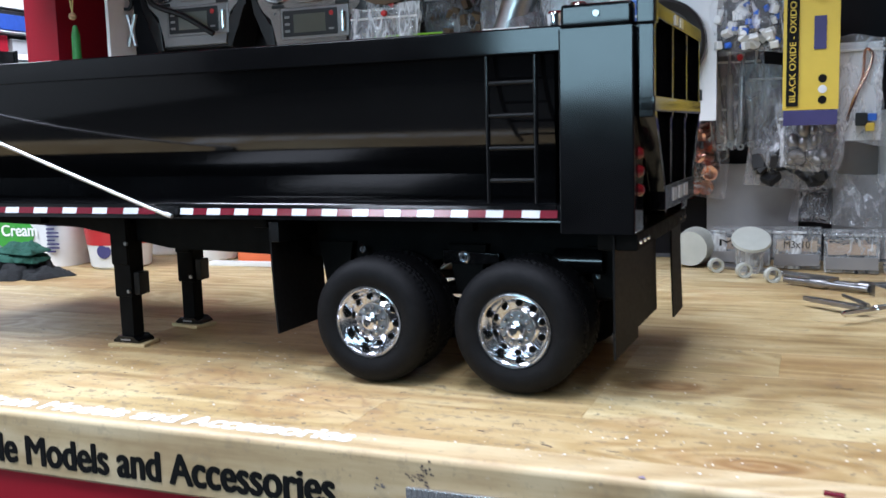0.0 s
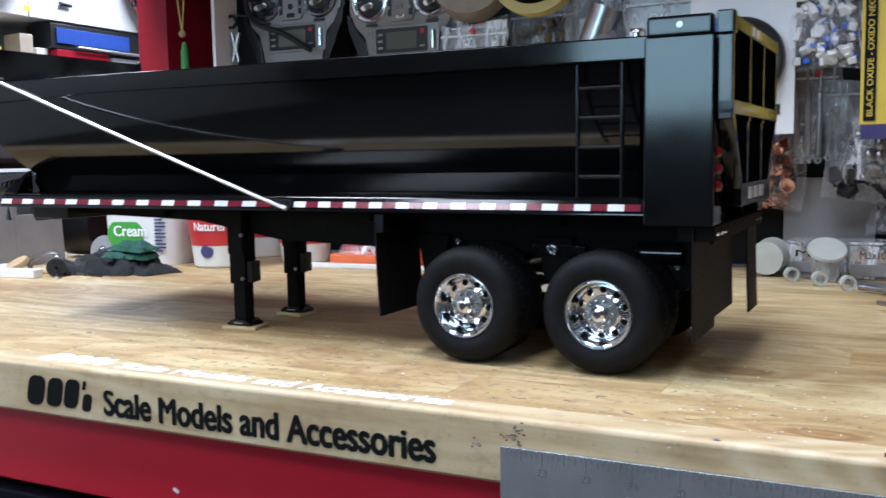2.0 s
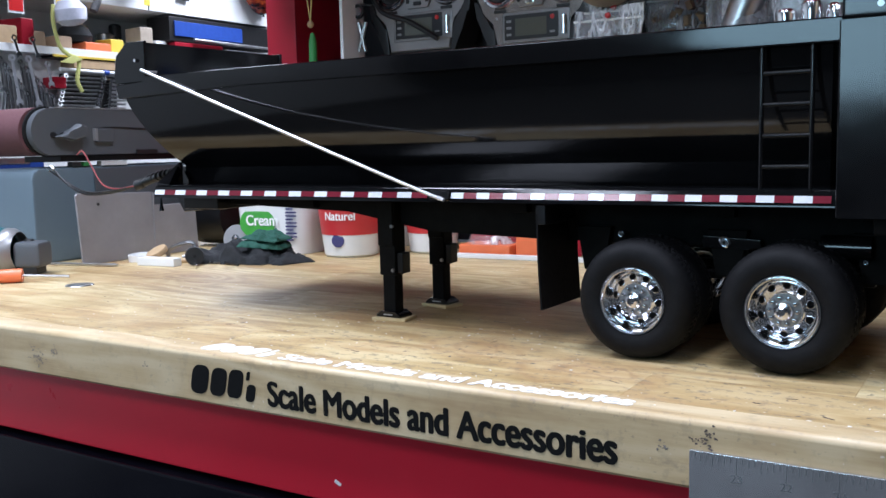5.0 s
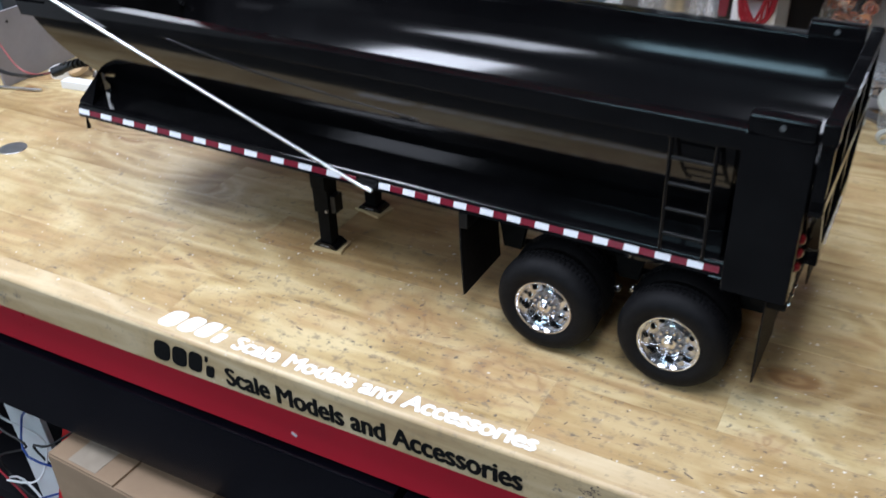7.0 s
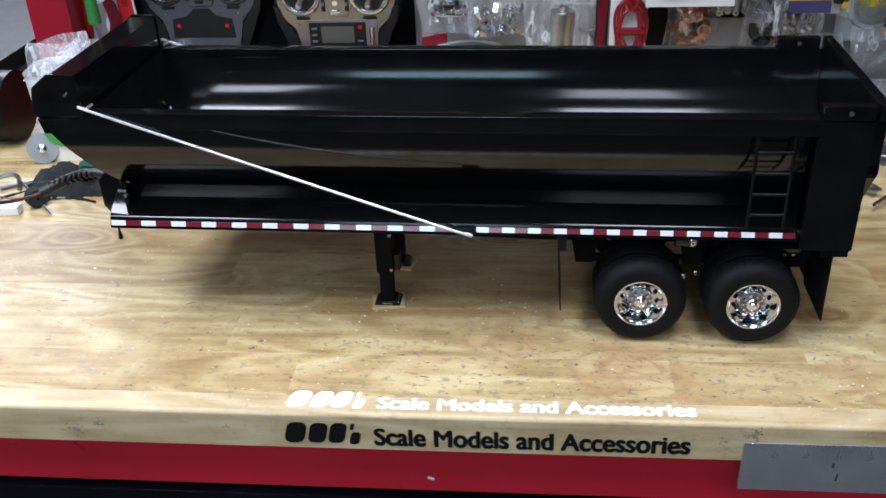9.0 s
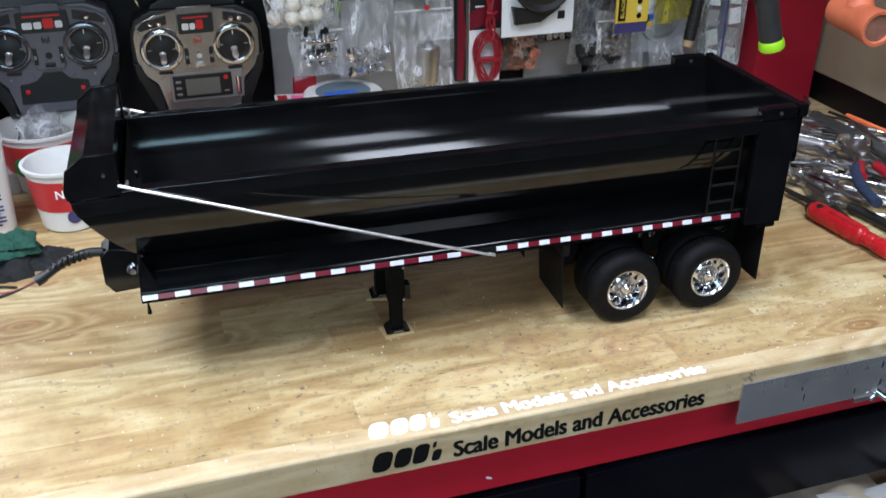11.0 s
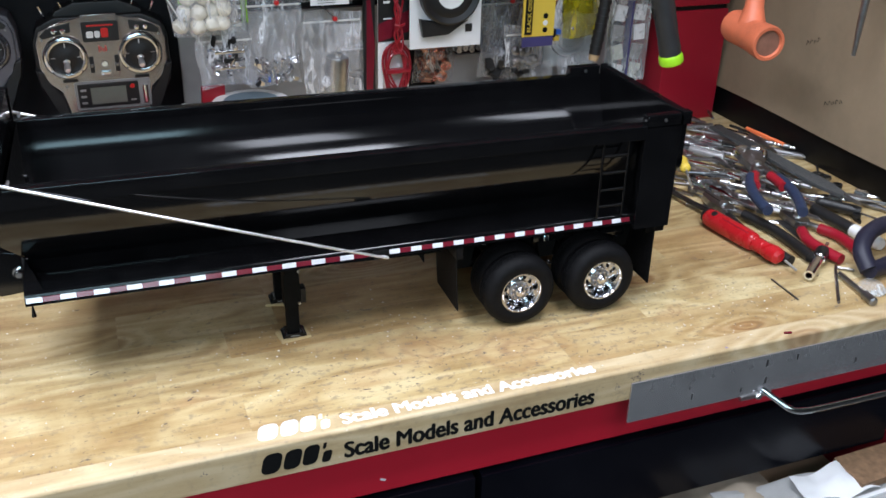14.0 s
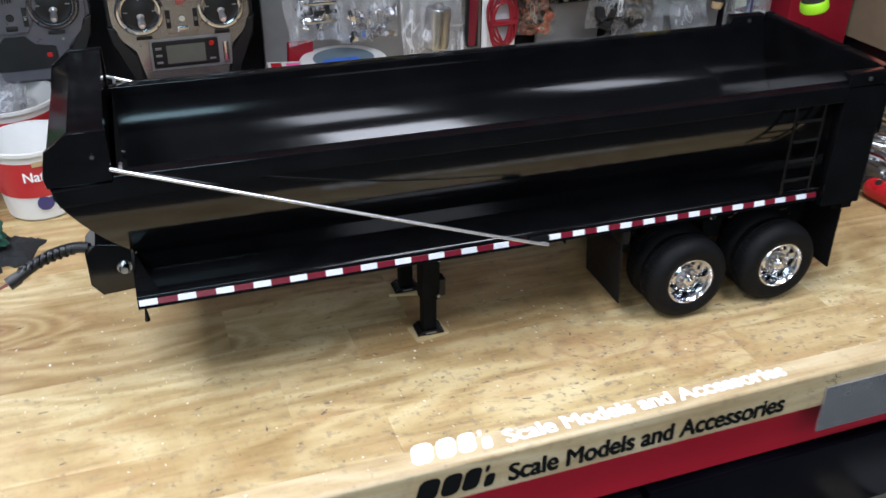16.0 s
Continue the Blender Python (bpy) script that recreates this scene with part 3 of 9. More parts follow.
# decks with tape: a slab with a slanted edge, an upright behind it and a slanted gusset in front
def deck(y_out, y_in):
    s = 1 if y_in > y_out else -1
    arc = [(y_out + s * (0.00222 + 0.0040 * (1 - math.cos(math.pi / 2 * k / 8))), 0.1166 + 0.0029 * math.sin(math.pi / 2 * k / 8)) for k in range(1, 9)]
    prof = [(y_out, 0.1075), (y_out, 0.1091), (y_out + s * 0.00222, 0.1166), *arc, (y_in + s * 0.012, 0.1195), (y_in + s * 0.012, 0.1075)]
    d = tp("deck", prism(B(), prof, "x", -0.1785, 0.441, 0.0), label="gloss black side deck", smooth=0.5)
    turn = [(-0.1775 + 0.008 * (1 - math.cos(math.pi / 2 * k / 6)), 0.1310 + 0.008 * math.sin(math.pi / 2 * k / 6)) for k in range(7)]
    ya, yb = sorted((y_in - s * 0.010, y_in + s * 0.012))
    bm = prism(B(), [(-0.1775, 0.1185), *turn, (0.441, 0.1390), (0.441, 0.1185)], "y", ya, yb, 0.0030)
    for v in bm.verts:
        v.co.y += s * 0.0050 * max(0.0, 1 - (v.co.z - 0.1185) / 0.0205)
    tp("upright", bm, label="gloss black upright with rounded corners", parent=d, smooth=0.5)
    bm = B()
    tri = [(-0.1783, y_out + s * 0.0045, 0.1214), (-0.1615, y_out + s * 0.0045, 0.1197), (-0.1755, y_out + s * 0.0310, 0.1410), (-0.1783, y_in - s * 0.009, 0.1400)]
    top = [bm.verts.new(p) for p in tri]
    low = [bm.verts.new((p[0], p[1], 0.1185)) for p in tri]
    bm.faces.new(top[:3])
    bm.faces.new((top[0], top[2], top[3]))
    bm.faces.new(low)
    for k in range(4):
        bm.faces.new((top[k], top[(k + 1) % 4], low[(k + 1) % 4], low[k]))
    tp("gusset", bm, label="slanted black gusset at the deck end", parent=d, smooth=0)
    return d
deck(0.0, 0.046)
deck(TW, TW - 0.046)
edges = []
x = -0.1775
while x < 0.140:
    edges += [(x, x + 0.0138, 0), (x + 0.0138, min(x + 0.0290, 0.143), 1)]
    x += 0.0290
x = 0.1635
while x < 0.436:
    edges += [(x, x + 0.0112, 0), (x + 0.0112, min(x + 0.0230, 0.4385), 1)]
    x += 0.0230
def edge_y(z):
    return (z - 0.1091) * 0.296
heights = (0.1105, 0.1149)
strip = [(edge_y(z) - 0.0006, z) for z in heights] + [(edge_y(z) + 0.0004, z) for z in reversed(heights)]
for far in (0, 1):
    for x0, x1, c in edges:
        part("tape_square", prism(B(), [(TW - y, z) if far else (y, z) for y, z in strip], "x", x0, x1), (WHITE_TAPE, RED_TAPE)[c], trailer, ("white reflective tape", "red reflective tape")[c], 0.4)
# headboard box across the front
prof = [(-0.223, 0.227), (-0.219, 0.244), (-0.204, 0.2555), (-0.180, 0.2555), (-0.180, 0.2195), (-0.2215, 0.2190)]
tp("tarp_housing", prism(B(), prof, "y", 0.0, TW, 0.001), label="black box over the front wall", smooth=0.4)
for y in (-0.0015, TW - 0.0005):
    tp("end_plate", prism(B(), [(-0.2245, 0.2265), (-0.2205, 0.245), (-0.2048, 0.257), (-0.1785, 0.257), (-0.1785, 0.2185), (-0.2230, 0.2180)], "y", y - 0.001, y + 0.003, 0.0008))
    tp("bolt", rod(B(), (-0.190, y - 0.0035, 0.239), (-0.190, y, 0.239), 0.0016), CHROME, "small steel bolt")
tp("front_lip", prism(B(), [(-0.2222, 0.2180), (-0.19, 0.2180), (-0.19, 0.2040), (-0.2185, 0.2040)], "y", 0.0, TW, 0.001))
# rear posts with caps, hugging the outside of the tub
for far in (0, 1):
    side = lambda y: TW - y if far else y
    inner = [(side_y(z, 0.0004), z) for z in (0.2190, 0.2080, 0.1960, 0.1840, 0.1720, 0.1620)] + [(0.020, 0.1560), (0.020, 0.102)]
    post = [(side(y), z) for y, z in [(-0.0055, 0.102), (-0.0055, 0.2190), *inner]]
    p = tp("rear_post", prism(B(), post, "x", 0.4415, 0.4855, 0.0016), label="gloss black rear corner post", smooth=0.4)
    ya, yb = sorted((side(-0.0050), side(0.0065)))
    tp("post_cap", box(B(), 0.4430, 0.4840, ya, yb, 0.2193, 0.2325, 0.0020))
    for yy in (-0.0050, 0.0065):
        out = -1 if (yy < 0) != bool(far) else 1
        y = side(yy)
        tp("cap_bolt", rod(B(), (0.4640, y + out * 0.0010, 0.2265), (0.4640, y - out * 0.0010, 0.2265), 0.0019), STEEL, "small steel bolt")
# tailgate: square above, narrowing below the middle rail
gate = tp("tailgate", box(B(), 0.4862, 0.4890, 0.004, TW - 0.004, 0.168, 0.2305, 0.0006), label="ribbed black tailgate", smooth=0.4)
GX0, GX1 = 0.4865, 0.4950
tp("lower_panel", prism(B(), [(0.006, 0.170), (TW - 0.006, 0.170), (0.149, 0.126), (0.149, 0.112), (0.037, 0.112), (0.037, 0.126)], "x", 0.4862, 0.4890, 0.0006), parent=gate, smooth=0.4)
for y in (0.0005, 0.062, 0.119, TW - 0.0065):
    tp("gate_rib", box(B(), GX0, GX1, y, y + 0.006, 0.168, 0.233, 0.0006), parent=gate)
for y in (0.062, 0.119):
    tp("gate_rib", box(B(), GX0, GX1 - 0.001, y, y + 0.006, 0.124, 0.172, 0.0006), parent=gate)
for ya, yb in ((0.0005, 0.034), (TW - 0.0065, 0.1465)):
    tp("slanted_rib", prism(B(), [(ya, 0.172), (ya + 0.006, 0.172), (yb + 0.006, 0.124), (yb + 0.006, 0.113), (yb, 0.113), (yb, 0.124)], "x", GX0, GX1 + 0.0005, 0.0006), parent=gate, smooth=0.4)
for y0, y1, z0, z1 in ((0.0005, TW - 0.0005, 0.223, 0.232), (0.0005, TW - 0.0005, 0.171, 0.180), (0.034, 0.1525, 0.1125, 0.1275)):
    tp("gate_rail", box(B(), GX0, GX1 + 0.0008, y0, y1, z0, z1, 0.0008), parent=gate)
tp("gate_cap", box(B(), 0.4862, 0.4965, -0.0045, 0.006, 0.2195, 0.2335, 0.001), parent=gate)
for i in range(3):
    part("tape_square", box(B(), GX1 + 0.0007, GX1 + 0.0014, 0.060 + 0.023 * i, 0.074 + 0.023 * i, 0.1165, 0.1245), WHITE_TAPE, gate, "white reflective tape", 0)
for i in range(2):
    part("tape_square", box(B(), GX1 + 0.0007, GX1 + 0.0014, 0.066 + 0.020 * i, 0.077 + 0.020 * i, 0.2245, 0.2305), WHITE_TAPE, gate, "white reflective tape", 0)
# tail lamps
for y in (0.0055, TW - 0.0055):
    for z in (0.1268, 0.1376, 0.1478):
        tp("tail_lamp", lathe(B(), [(0, 0.0034), (0.0024, 0.0028), (0.0036, 0.0012), (0.0040, 0.0)], 16, Matrix.Translation((0.4857, y, z)) @ pose(0, 0, 0, 0, 90, 0)), RED_LENS, "round red tail lamp")
# chassis
for y0 in (0.052, TW - 0.060):
    tp("frame_rail", prism(B(), [(-0.135, 0.107), (-0.135, 0.099), (0.02, 0.094), (0.11, 0.079), (0.215, 0.076), (0.46, 0.076), (0.48, 0.09), (0.48, 0.107)], "y", y0, y0 + 0.008, 0.0006), MATT_BLACK, smooth=0.4)
tp("coupler_plate", box(B(), -0.176, -0.128, 0.034, TW - 0.034, 0.0945, 0.107, 0.001), BLACK_SATIN)
for xx in (-0.02, 0.072, 0.2, 0.362, 0.455):
    tp("cross_member", box(B(), xx - 0.006, xx + 0.006, 0.044, TW - 0.044, 0.097, 0.1073, 0.001), MATT_BLACK)
tp("rear_beam", box(B(), 0.462, 0.4855, 0.002, TW - 0.002, 0.0915, 0.1015, 0.001), MATT_BLACK)
# rear tub floor above the axles
tp("tub_saddle", box(B(), 0.16, 0.44, 0.058, TW - 0.058, 0.1010, 0.1105, 0.002), MATT_BLACK)
# landing legs
for y in (0.047, TW - 0.062):
    leg = tp("landing_leg", box(B(), 0.0610, 0.0780, y - 0.005, y + 0.0110, 0.040, 0.1073, 0.0012), MATT_BLACK, "black telescopic landing leg")
    tp("inner_leg", box(B(), 0.0630, 0.0760, y - 0.0035, y + 0.009, 0.0045, 0.041, 0.001), MATT_BLACK, parent=leg)
    tp("foot", prism(B(), [(0.0570, 0.0032), (0.0825, 0.0032), (0.0825, 0.0050), (0.077, 0.0085), (0.062, 0.0085), (0.057, 0.0050)], "y", y - 0.0065, y + 0.0125, 0.0005), BLACK, parent=leg)
    tp("bracket", box(B(), 0.0615, 0.0775, y - 0.0072, y - 0.0048, 0.066, 0.105, 0.0008), MATT_BLACK, parent=leg)
    tp("gear_box", box(B(), 0.0785, 0.0845, y - 0.003, y + 0.009, 0.042, 0.060, 0.001), BLACK_SATIN, parent=leg)
    for zz in (0.045, 0.083):
        tp("bolt", rod(B(), (0.0765, y - 0.0075, zz), (0.0765, y - 0.0055, zz), 0.0016, 8), DARK_STEEL, parent=leg)
    tp("foot_mark", box(B(), 0.0650, 0.0745, y - 0.00675, y - 0.0065, 0.0050, 0.0062), SILVER, "small pale print", parent=leg)
    solid("wood_shim", box(B(), -0.0165, 0.0165, -0.0115, 0.0115, 0.0, 0.003, 0.0006), SHIM, "thin pale wooden shim under a landing foot", "shim", TR @ pose(0.0695, y + 0.003, 0, 0, 0, 9 if y < 0.1 else -12), "landing foot shims")
tp("leg_brace", rod(B(), (0.070, 0.054, 0.088), (0.070, TW - 0.062, 0.088), 0.003), BLACK_SATIN)
# chrome stays
for y in (-0.006, TW + 0.006):
    s = 1 if y < 0 else -1
    bm = path_tube(B(), [(-0.1728, y + s * 0.012, 0.2272), (-0.1725, y + s * 0.002, 0.2268), (-0.167, y - s * 0.0005, 0.2247), (0.0, y - s * 0.0005, 0.1655), (0.149, y - s * 0.0005, 0.1135), (0.1535, y + s * 0.0035, 0.112)], 0.0014, 10, 4)
    tp("stay_rod", bm, BRIGHT_ROD, "polished chrome diagonal stay rod")
    tp("stay_clip", box(B(), 0.1455, 0.1625, min(y + s * 0.002, y + s * 0.007), max(y + s * 0.002, y + s * 0.007), 0.1095, 0.1165, 0.001), BLACK_SATIN)
# ladder
for y in (-0.0005, TW + 0.0005):
    lad = tp("ladder", rod(rod(B(), (0.3965, y, 0.1195), (0.3965, y, 0.208), 0.0015, 10), (0.4265, y, 0.1195), (0.4265, y, 0.208), 0.0015, 10), label="thin black ladder")
    for z in (0.1330, 0.1522, 0.1715, 0.1907):
        tp("rung", rod(B(), (0.3965, y, z), (0.4265, y, z), 0.0013, 14), BLACK_SATIN, parent=lad)


# wheels
def wheel(parent, m):
    """A tyre with a cut tread, a deep chrome rim with ten hand holes, and a hub with ten nuts; the outer face looks along -y."""
    wh = new("wheel")
    wh.empty_display_size = 0.02
    wh.parent = parent
    wh.matrix_basis = m
    t = pose(0, 0, 0, 90, 0, 0)  # lathe z -> -y
    side = [(0.0231, -0.0006), (0.0244, 0.0010), (0.0272, 0.0021), (0.0305, 0.0026), (0.0340, 0.0022), (0.0368, 0.0009), (0.0390, -0.0012), (0.0405, -0.0036), (0.0414, -0.0060), (0.0419, -0.0080)]
    tread = [(0.0420, -0.0098), (0.0406, -0.0101), (0.0406, -0.0110), (0.0420, -0.0113), (0.0420, -0.0147), (0.0406, -0.0150), (0.0406, -0.0159), (0.0420, -0.0162)]
    prof = side + tread + [(r, -0.0260 - z) for r, z in reversed(side)]
    n = 192
    bm = lathe(B(), prof, n, t)
    bm.verts.ensure_lookup_table()
    for i in range(n):
        if i % 3 == 0:
            for ring, k in ((8, 0.993), (9, 0.984), (10, 0.982), (17, 0.982), (18, 0.984), (19, 0.993)):
                v = bm.verts[ring * n + i]
                v.co.x *= k
                v.co.z *= k
        if i % 4 == 0:
            for ring in (13, 14):
                v = bm.verts[ring * n + i]
                v.co.x *= 0.982
                v.co.z *= 0.982
    tp("tyre", bm, RUBBER, "black rubber tyre with a cut tread", parent=wh, smooth=0.35)
    barrel = [(0.0236, -0.0010), (0.0238, 0.0006), (0.0234, 0.0013), (0.0226, 0.0012), (0.0222, 0.0002), (0.0217, -0.0003), (0.0214, 0.0000), (0.0209, -0.0004), (0.0207, -0.0020), (0.0203, -0.0028), (0.0198, -0.0066), (0.0190, -0.0092), (0.0182, -0.0102)]
    dish = [(0.0170, -0.0100), (0.0150, -0.0090), (0.0128, -0.0076), (0.0116, -0.0070), (0.0112, -0.0060), (0.0, -0.0060)]
    tp("rim", lathe(B(), barrel + dish, 64, t), RIM, "deep polished chrome rim", parent=wh, smooth=0.5)
    for i in range(10):
        a = 2 * math.pi * (i + 0.5) / 10
        c = t @ Vector((0.0155 * math.cos(a), 0.0155 * math.sin(a), -0.0093))
        out = Matrix.Translation(c) @ (t.to_3x3().to_4x4()) @ Matrix.Rotation(a, 4, "Z") @ Matrix.Rotation(radians(29), 4, "Y")
        tp("hand_hole", lathe(B(), [(0.0, 0.0004), (0.0023, 0.0004), (0.0025, 0.0)], 14, out), MATT_BLACK, "dark round hand hole", parent=wh, smooth=0)
        tp("hole_edge", lathe(B(), [(0.0024, 0.0002), (0.0025, 0.0006), (0.0027, 0.0005), (0.0029, -0.0001)], 14, out), RIM, parent=wh)
    tp("hub_flange", lathe(B(), [(0.0112, -0.0062), (0.0110, -0.0052), (0.0, -0.0050)], 40, t), DARK_STEEL, "hub flange under the nuts", parent=wh)
    for i in range(10):
        a = 2 * math.pi * i / 10
        c = t @ Vector((0.0086 * math.cos(a), 0.0086 * math.sin(a), -0.0052))
        tp("wheel_nut", lathe(B(), [(0.0018, 0), (0.0017, 0.0022), (0.0011, 0.0034), (0, 0.0036)], 6, Matrix.Translation(c) @ t.to_3x3().to_4x4()), RIM, "chrome wheel nut", parent=wh, smooth=0.4)
    hub = lathe(B(), [(0.0062, -0.0052), (0.0060, -0.0016), (0.0052, -0.0006), (0.0036, -0.0003), (0.0034, 0.0014), (0.0024, 0.0022), (0.0, 0.0022)], 24, t)
    tp("hub", hub, RIM, "hub cap with centre nut", parent=wh, smooth=0.5)
    return wh


for x in (0.312, 0.4115):
    for side in (0, 1):
        for j, y in enumerate((-0.0030, 0.0250)):
            if side == 0:
                m = pose(x, y, 0.042, 0, (x * 977) % 40, 0)
            else:
                m = pose(x, TW - y, 0.042, 0, 13, 180)
            wheel(trailer, m)
    tp("axle", rod(B(), (x, 0.04, 0.042), (x, TW - 0.04, 0.042), 0.005), BLACK_SATIN)
    for y in (0.058, TW - 0.062):
        tp("spring", box(B(), x - 0.045, x + 0.045, y - 0.004, y + 0.004, 0.052, 0.058, 0.001), BLACK_SATIN)
for y in (0.046, TW - 0.050):
    for x in (0.262, 0.3625, 0.458):
        tp("hanger", prism(B(), [(x - 0.014, 0.088), (x + 0.014, 0.088), (x + 0.008, 0.055), (x - 0.008, 0.055)], "y", y, y + 0.006, 0.0006), MATT_BLACK)
for x, z, r in ((0.2845, 0.083, 0.0026), (0.361, 0.0795, 0.0042), (0.355, 0.0435, 0.0028), (0.367, 0.0470, 0.0026), (0.452, 0.0700, 0.0022)):
    at_bolt = Matrix.Translation((x, 0.0450, z)) @ pose(0, 0, 0, 90, 0, 0)
    bolt = tp("bolt", lathe(B(), [(0, 0.002), (r * 0.5, 0.002), (r * 0.62, 0.0008), (r * 0.75, 0.0004), (r * 0.8, 0.0011), (r, 0.0007), (r, -0.004), (0, -0.004)], 16, at_bolt), RIM, "bright steel bolt head")
    tp("socket", lathe(B(), [(0, 0.0022), (r * 0.3, 0.0022), (r * 0.3, 0.0019)], 6, at_bolt), BLACK_SATIN, parent=bolt, smooth=0)
tp("equaliser", prism(B(), [(0.345, 0.0840), (0.385, 0.0820), (0.386, 0.0760), (0.372, 0.0745), (0.345, 0.0750)], "y", 0.0452, 0.0500, 0.0006), BLACK)
tp("air_tank", rod(B(), (0.425, 0.045, 0.079), (0.456, 0.045, 0.079), 0.008, 20), BLACK)
# mud flaps
def flap(x, y0, y1, z0, z1, lean, cut):
    bm = B()
    nz, t = 8, 0.0012
    fr, bk = [], []
    for i in range(nz + 1):
        f = i / nz
        z = z1 + (z0 - z1) * f
        xo = x + lean * f * f
        fr.append([bm.verts.new((xo, y0 - 0.0 * f, z + cut * f)), bm.verts.new((xo, y1, z))])
        bk.append([bm.verts.new((xo + t, y0 - 0.0 * f, z + cut * f)), bm.verts.new((xo + t, y1, z))])
    for i in range(nz):
        for s in (fr, bk):
            bm.faces.new((s[i][0], s[i][1], s[i + 1][1], s[i + 1][0]))
        for k in (0, 1):
            bm.faces.new((fr[i][k], fr[i + 1][k], bk[i + 1][k], bk[i][k]))
    bm.faces.new((fr[0][0], fr[0][1], bk[0][1], bk[0][0]))
    bm.faces.new((fr[nz][0], fr[nz][1], bk[nz][1], bk[nz][0]))
    return bm
for y0, y1 in ((0.001, 0.068), (TW - 0.068, TW - 0.001)):
    tp("mud_flap", flap(0.2365, y0, y1, 0.029, 0.100, 0.003, 0.0), RUBBER, "black rubber mud flap")
    tp("flap_bracket", box(B(), 0.236, 0.244, y0, y1, 0.092, 0.106, 0.001), BLACK_SATIN)
# rear flaps: two narrow ones and a wide one between
tp("mud_flap", flap(0.4715, -0.0005, 0.066, 0.027, 0.100, 0.0005, 0.0), RUBBER, "black rubber mud flap")
tp("mud_flap", flap(0.4705, 0.0665, 0.136, 0.033, 0.100, 0.001, 0.0), RUBBER, "wide black rubber mud flap")
tp("mud_flap", flap(0.4800, 0.146, TW + 0.0005, 0.025, 0.100, 0.002, 0.0), RUBBER, "black rubber mud flap")
for yy in (0.006, 0.018, 0.030, TW - 0.03, TW - 0.012):
    tp("bolt", rod(B(), (0.4858, yy, 0.0965), (0.4872, yy, 0.0965), 0.0013, 8), CHROME)
# front hydraulic block and hose
blk = tp("hydraulic_block", prism(B(), [(-0.214, 0.100), (-0.206, 0.089), (-0.1785, 0.091), (-0.1785, 0.132), (-0.205, 0.137), (-0.214, 0.128)], "y", 0.060, 0.096, 0.0012), BLACK, "black hydraulic block", smooth=0.4)
tp("fitting", lathe(B(), [(0, 0.006), (0.003, 0.006), (0.0045, 0.003), (0.0045, 0), (0.006, 0), (0.006, -0.003)], 12, Matrix.Translation((-0.186, 0.0595, 0.113)) @ pose(0, 0, 0, 90, 0, 0)), CHROME, "bright hose fitting", parent=blk)
tp("front_pin", rod(B(), (-0.1735, 0.004, 0.107), (-0.1735, 0.004, 0.0945), 0.0006, 6, 0.0025), BLACK)
tp("hose", path_tube(B(), [(-0.2115, 0.0727, 0.1290), (-0.225, 0.0725, 0.1300), (-0.245, 0.068, 0.1270), (-0.268, 0.0565, 0.1180)], 0.0047, 14, 8), BLACK_PLASTIC, "black braided cable sleeve")
tp("sleeve_end", rod(B(), (-0.265, 0.058, 0.1188), (-0.273, 0.0542, 0.1160), 0.0054, 12), BLACK_PLASTIC)
for k in range(9):
    f = k / 8
    at = Vector((-0.222, 0.0722, 0.1295)).lerp(Vector((-0.262, 0.0600, 0.1208)), f) + Vector((0, 0, 0.0022 * math.sin(math.pi * f)))
    tp("braid_ring", rod(B(), at, at + Vector((-0.0022, 0.0007, 0.0)), 0.0051, 12), BLACK_SATIN)
tp("wire", path_tube(B(), [(-0.270, 0.0555, 0.1168), (-0.30, 0.046, 0.1110), (-0.345, 0.046, 0.1090), (-0.385, 0.050, 0.1190), (-0.418, 0.051, 0.1330)], 0.0012, 6, 8), BLACK_PLASTIC, "loose black wire")
tp("wire", path_tube(B(), [(-0.270, 0.0550, 0.1170), (-0.305, 0.047, 0.1085), (-0.350, 0.046, 0.1070), (-0.388, 0.049, 0.1195), (-0.410, 0.050, 0.1345)], 0.0012, 6, 8), BLACK_PLASTIC, "loose black wire")
for tip, end in (((-0.418, 0.051, 0.133), (-0.4235, 0.051, 0.1350)), ((-0.410, 0.050, 0.1345), (-0.4150, 0.050, 0.1380))):
    tp("wire_tip", rod(B(), tip, end, 0.0016, 8), CHROME, "bare bright wire end")
tp("wire", path_tube(B(), [(-0.270, 0.0545, 0.1165), (-0.295, 0.047, 0.1130), (-0.318, 0.046, 0.1180), (-0.338, 0.047, 0.1400), (-0.350, 0.047, 0.1540), (-0.360, 0.047, 0.1510)], 0.0008, 6, 8), simple("dull_red_wire", (0.30, 0.05, 0.05), 0.5), "loose red wire")

# ---- lettering and fittings on the worktop edge ----
FRONT = Matrix.Translation((0, -0.0002, 0)) @ pose(0, 0, 0, 90, 0, 0)
lettering("Scale Models and Accessories", 0.0805, 0.3455, 0.0176, BLACK_INK, worktop, FRONT @ pose(0, -0.0326, 0), label="black lettering on the front edge", bold=0.056)
lettering("Scale Models and Accessories", 0.0825, 0.3500, 0.0148, WHITE_INK, worktop, pose(0, 0.0085, 0.0001), label="white lettering on the worktop", bold=0.072)


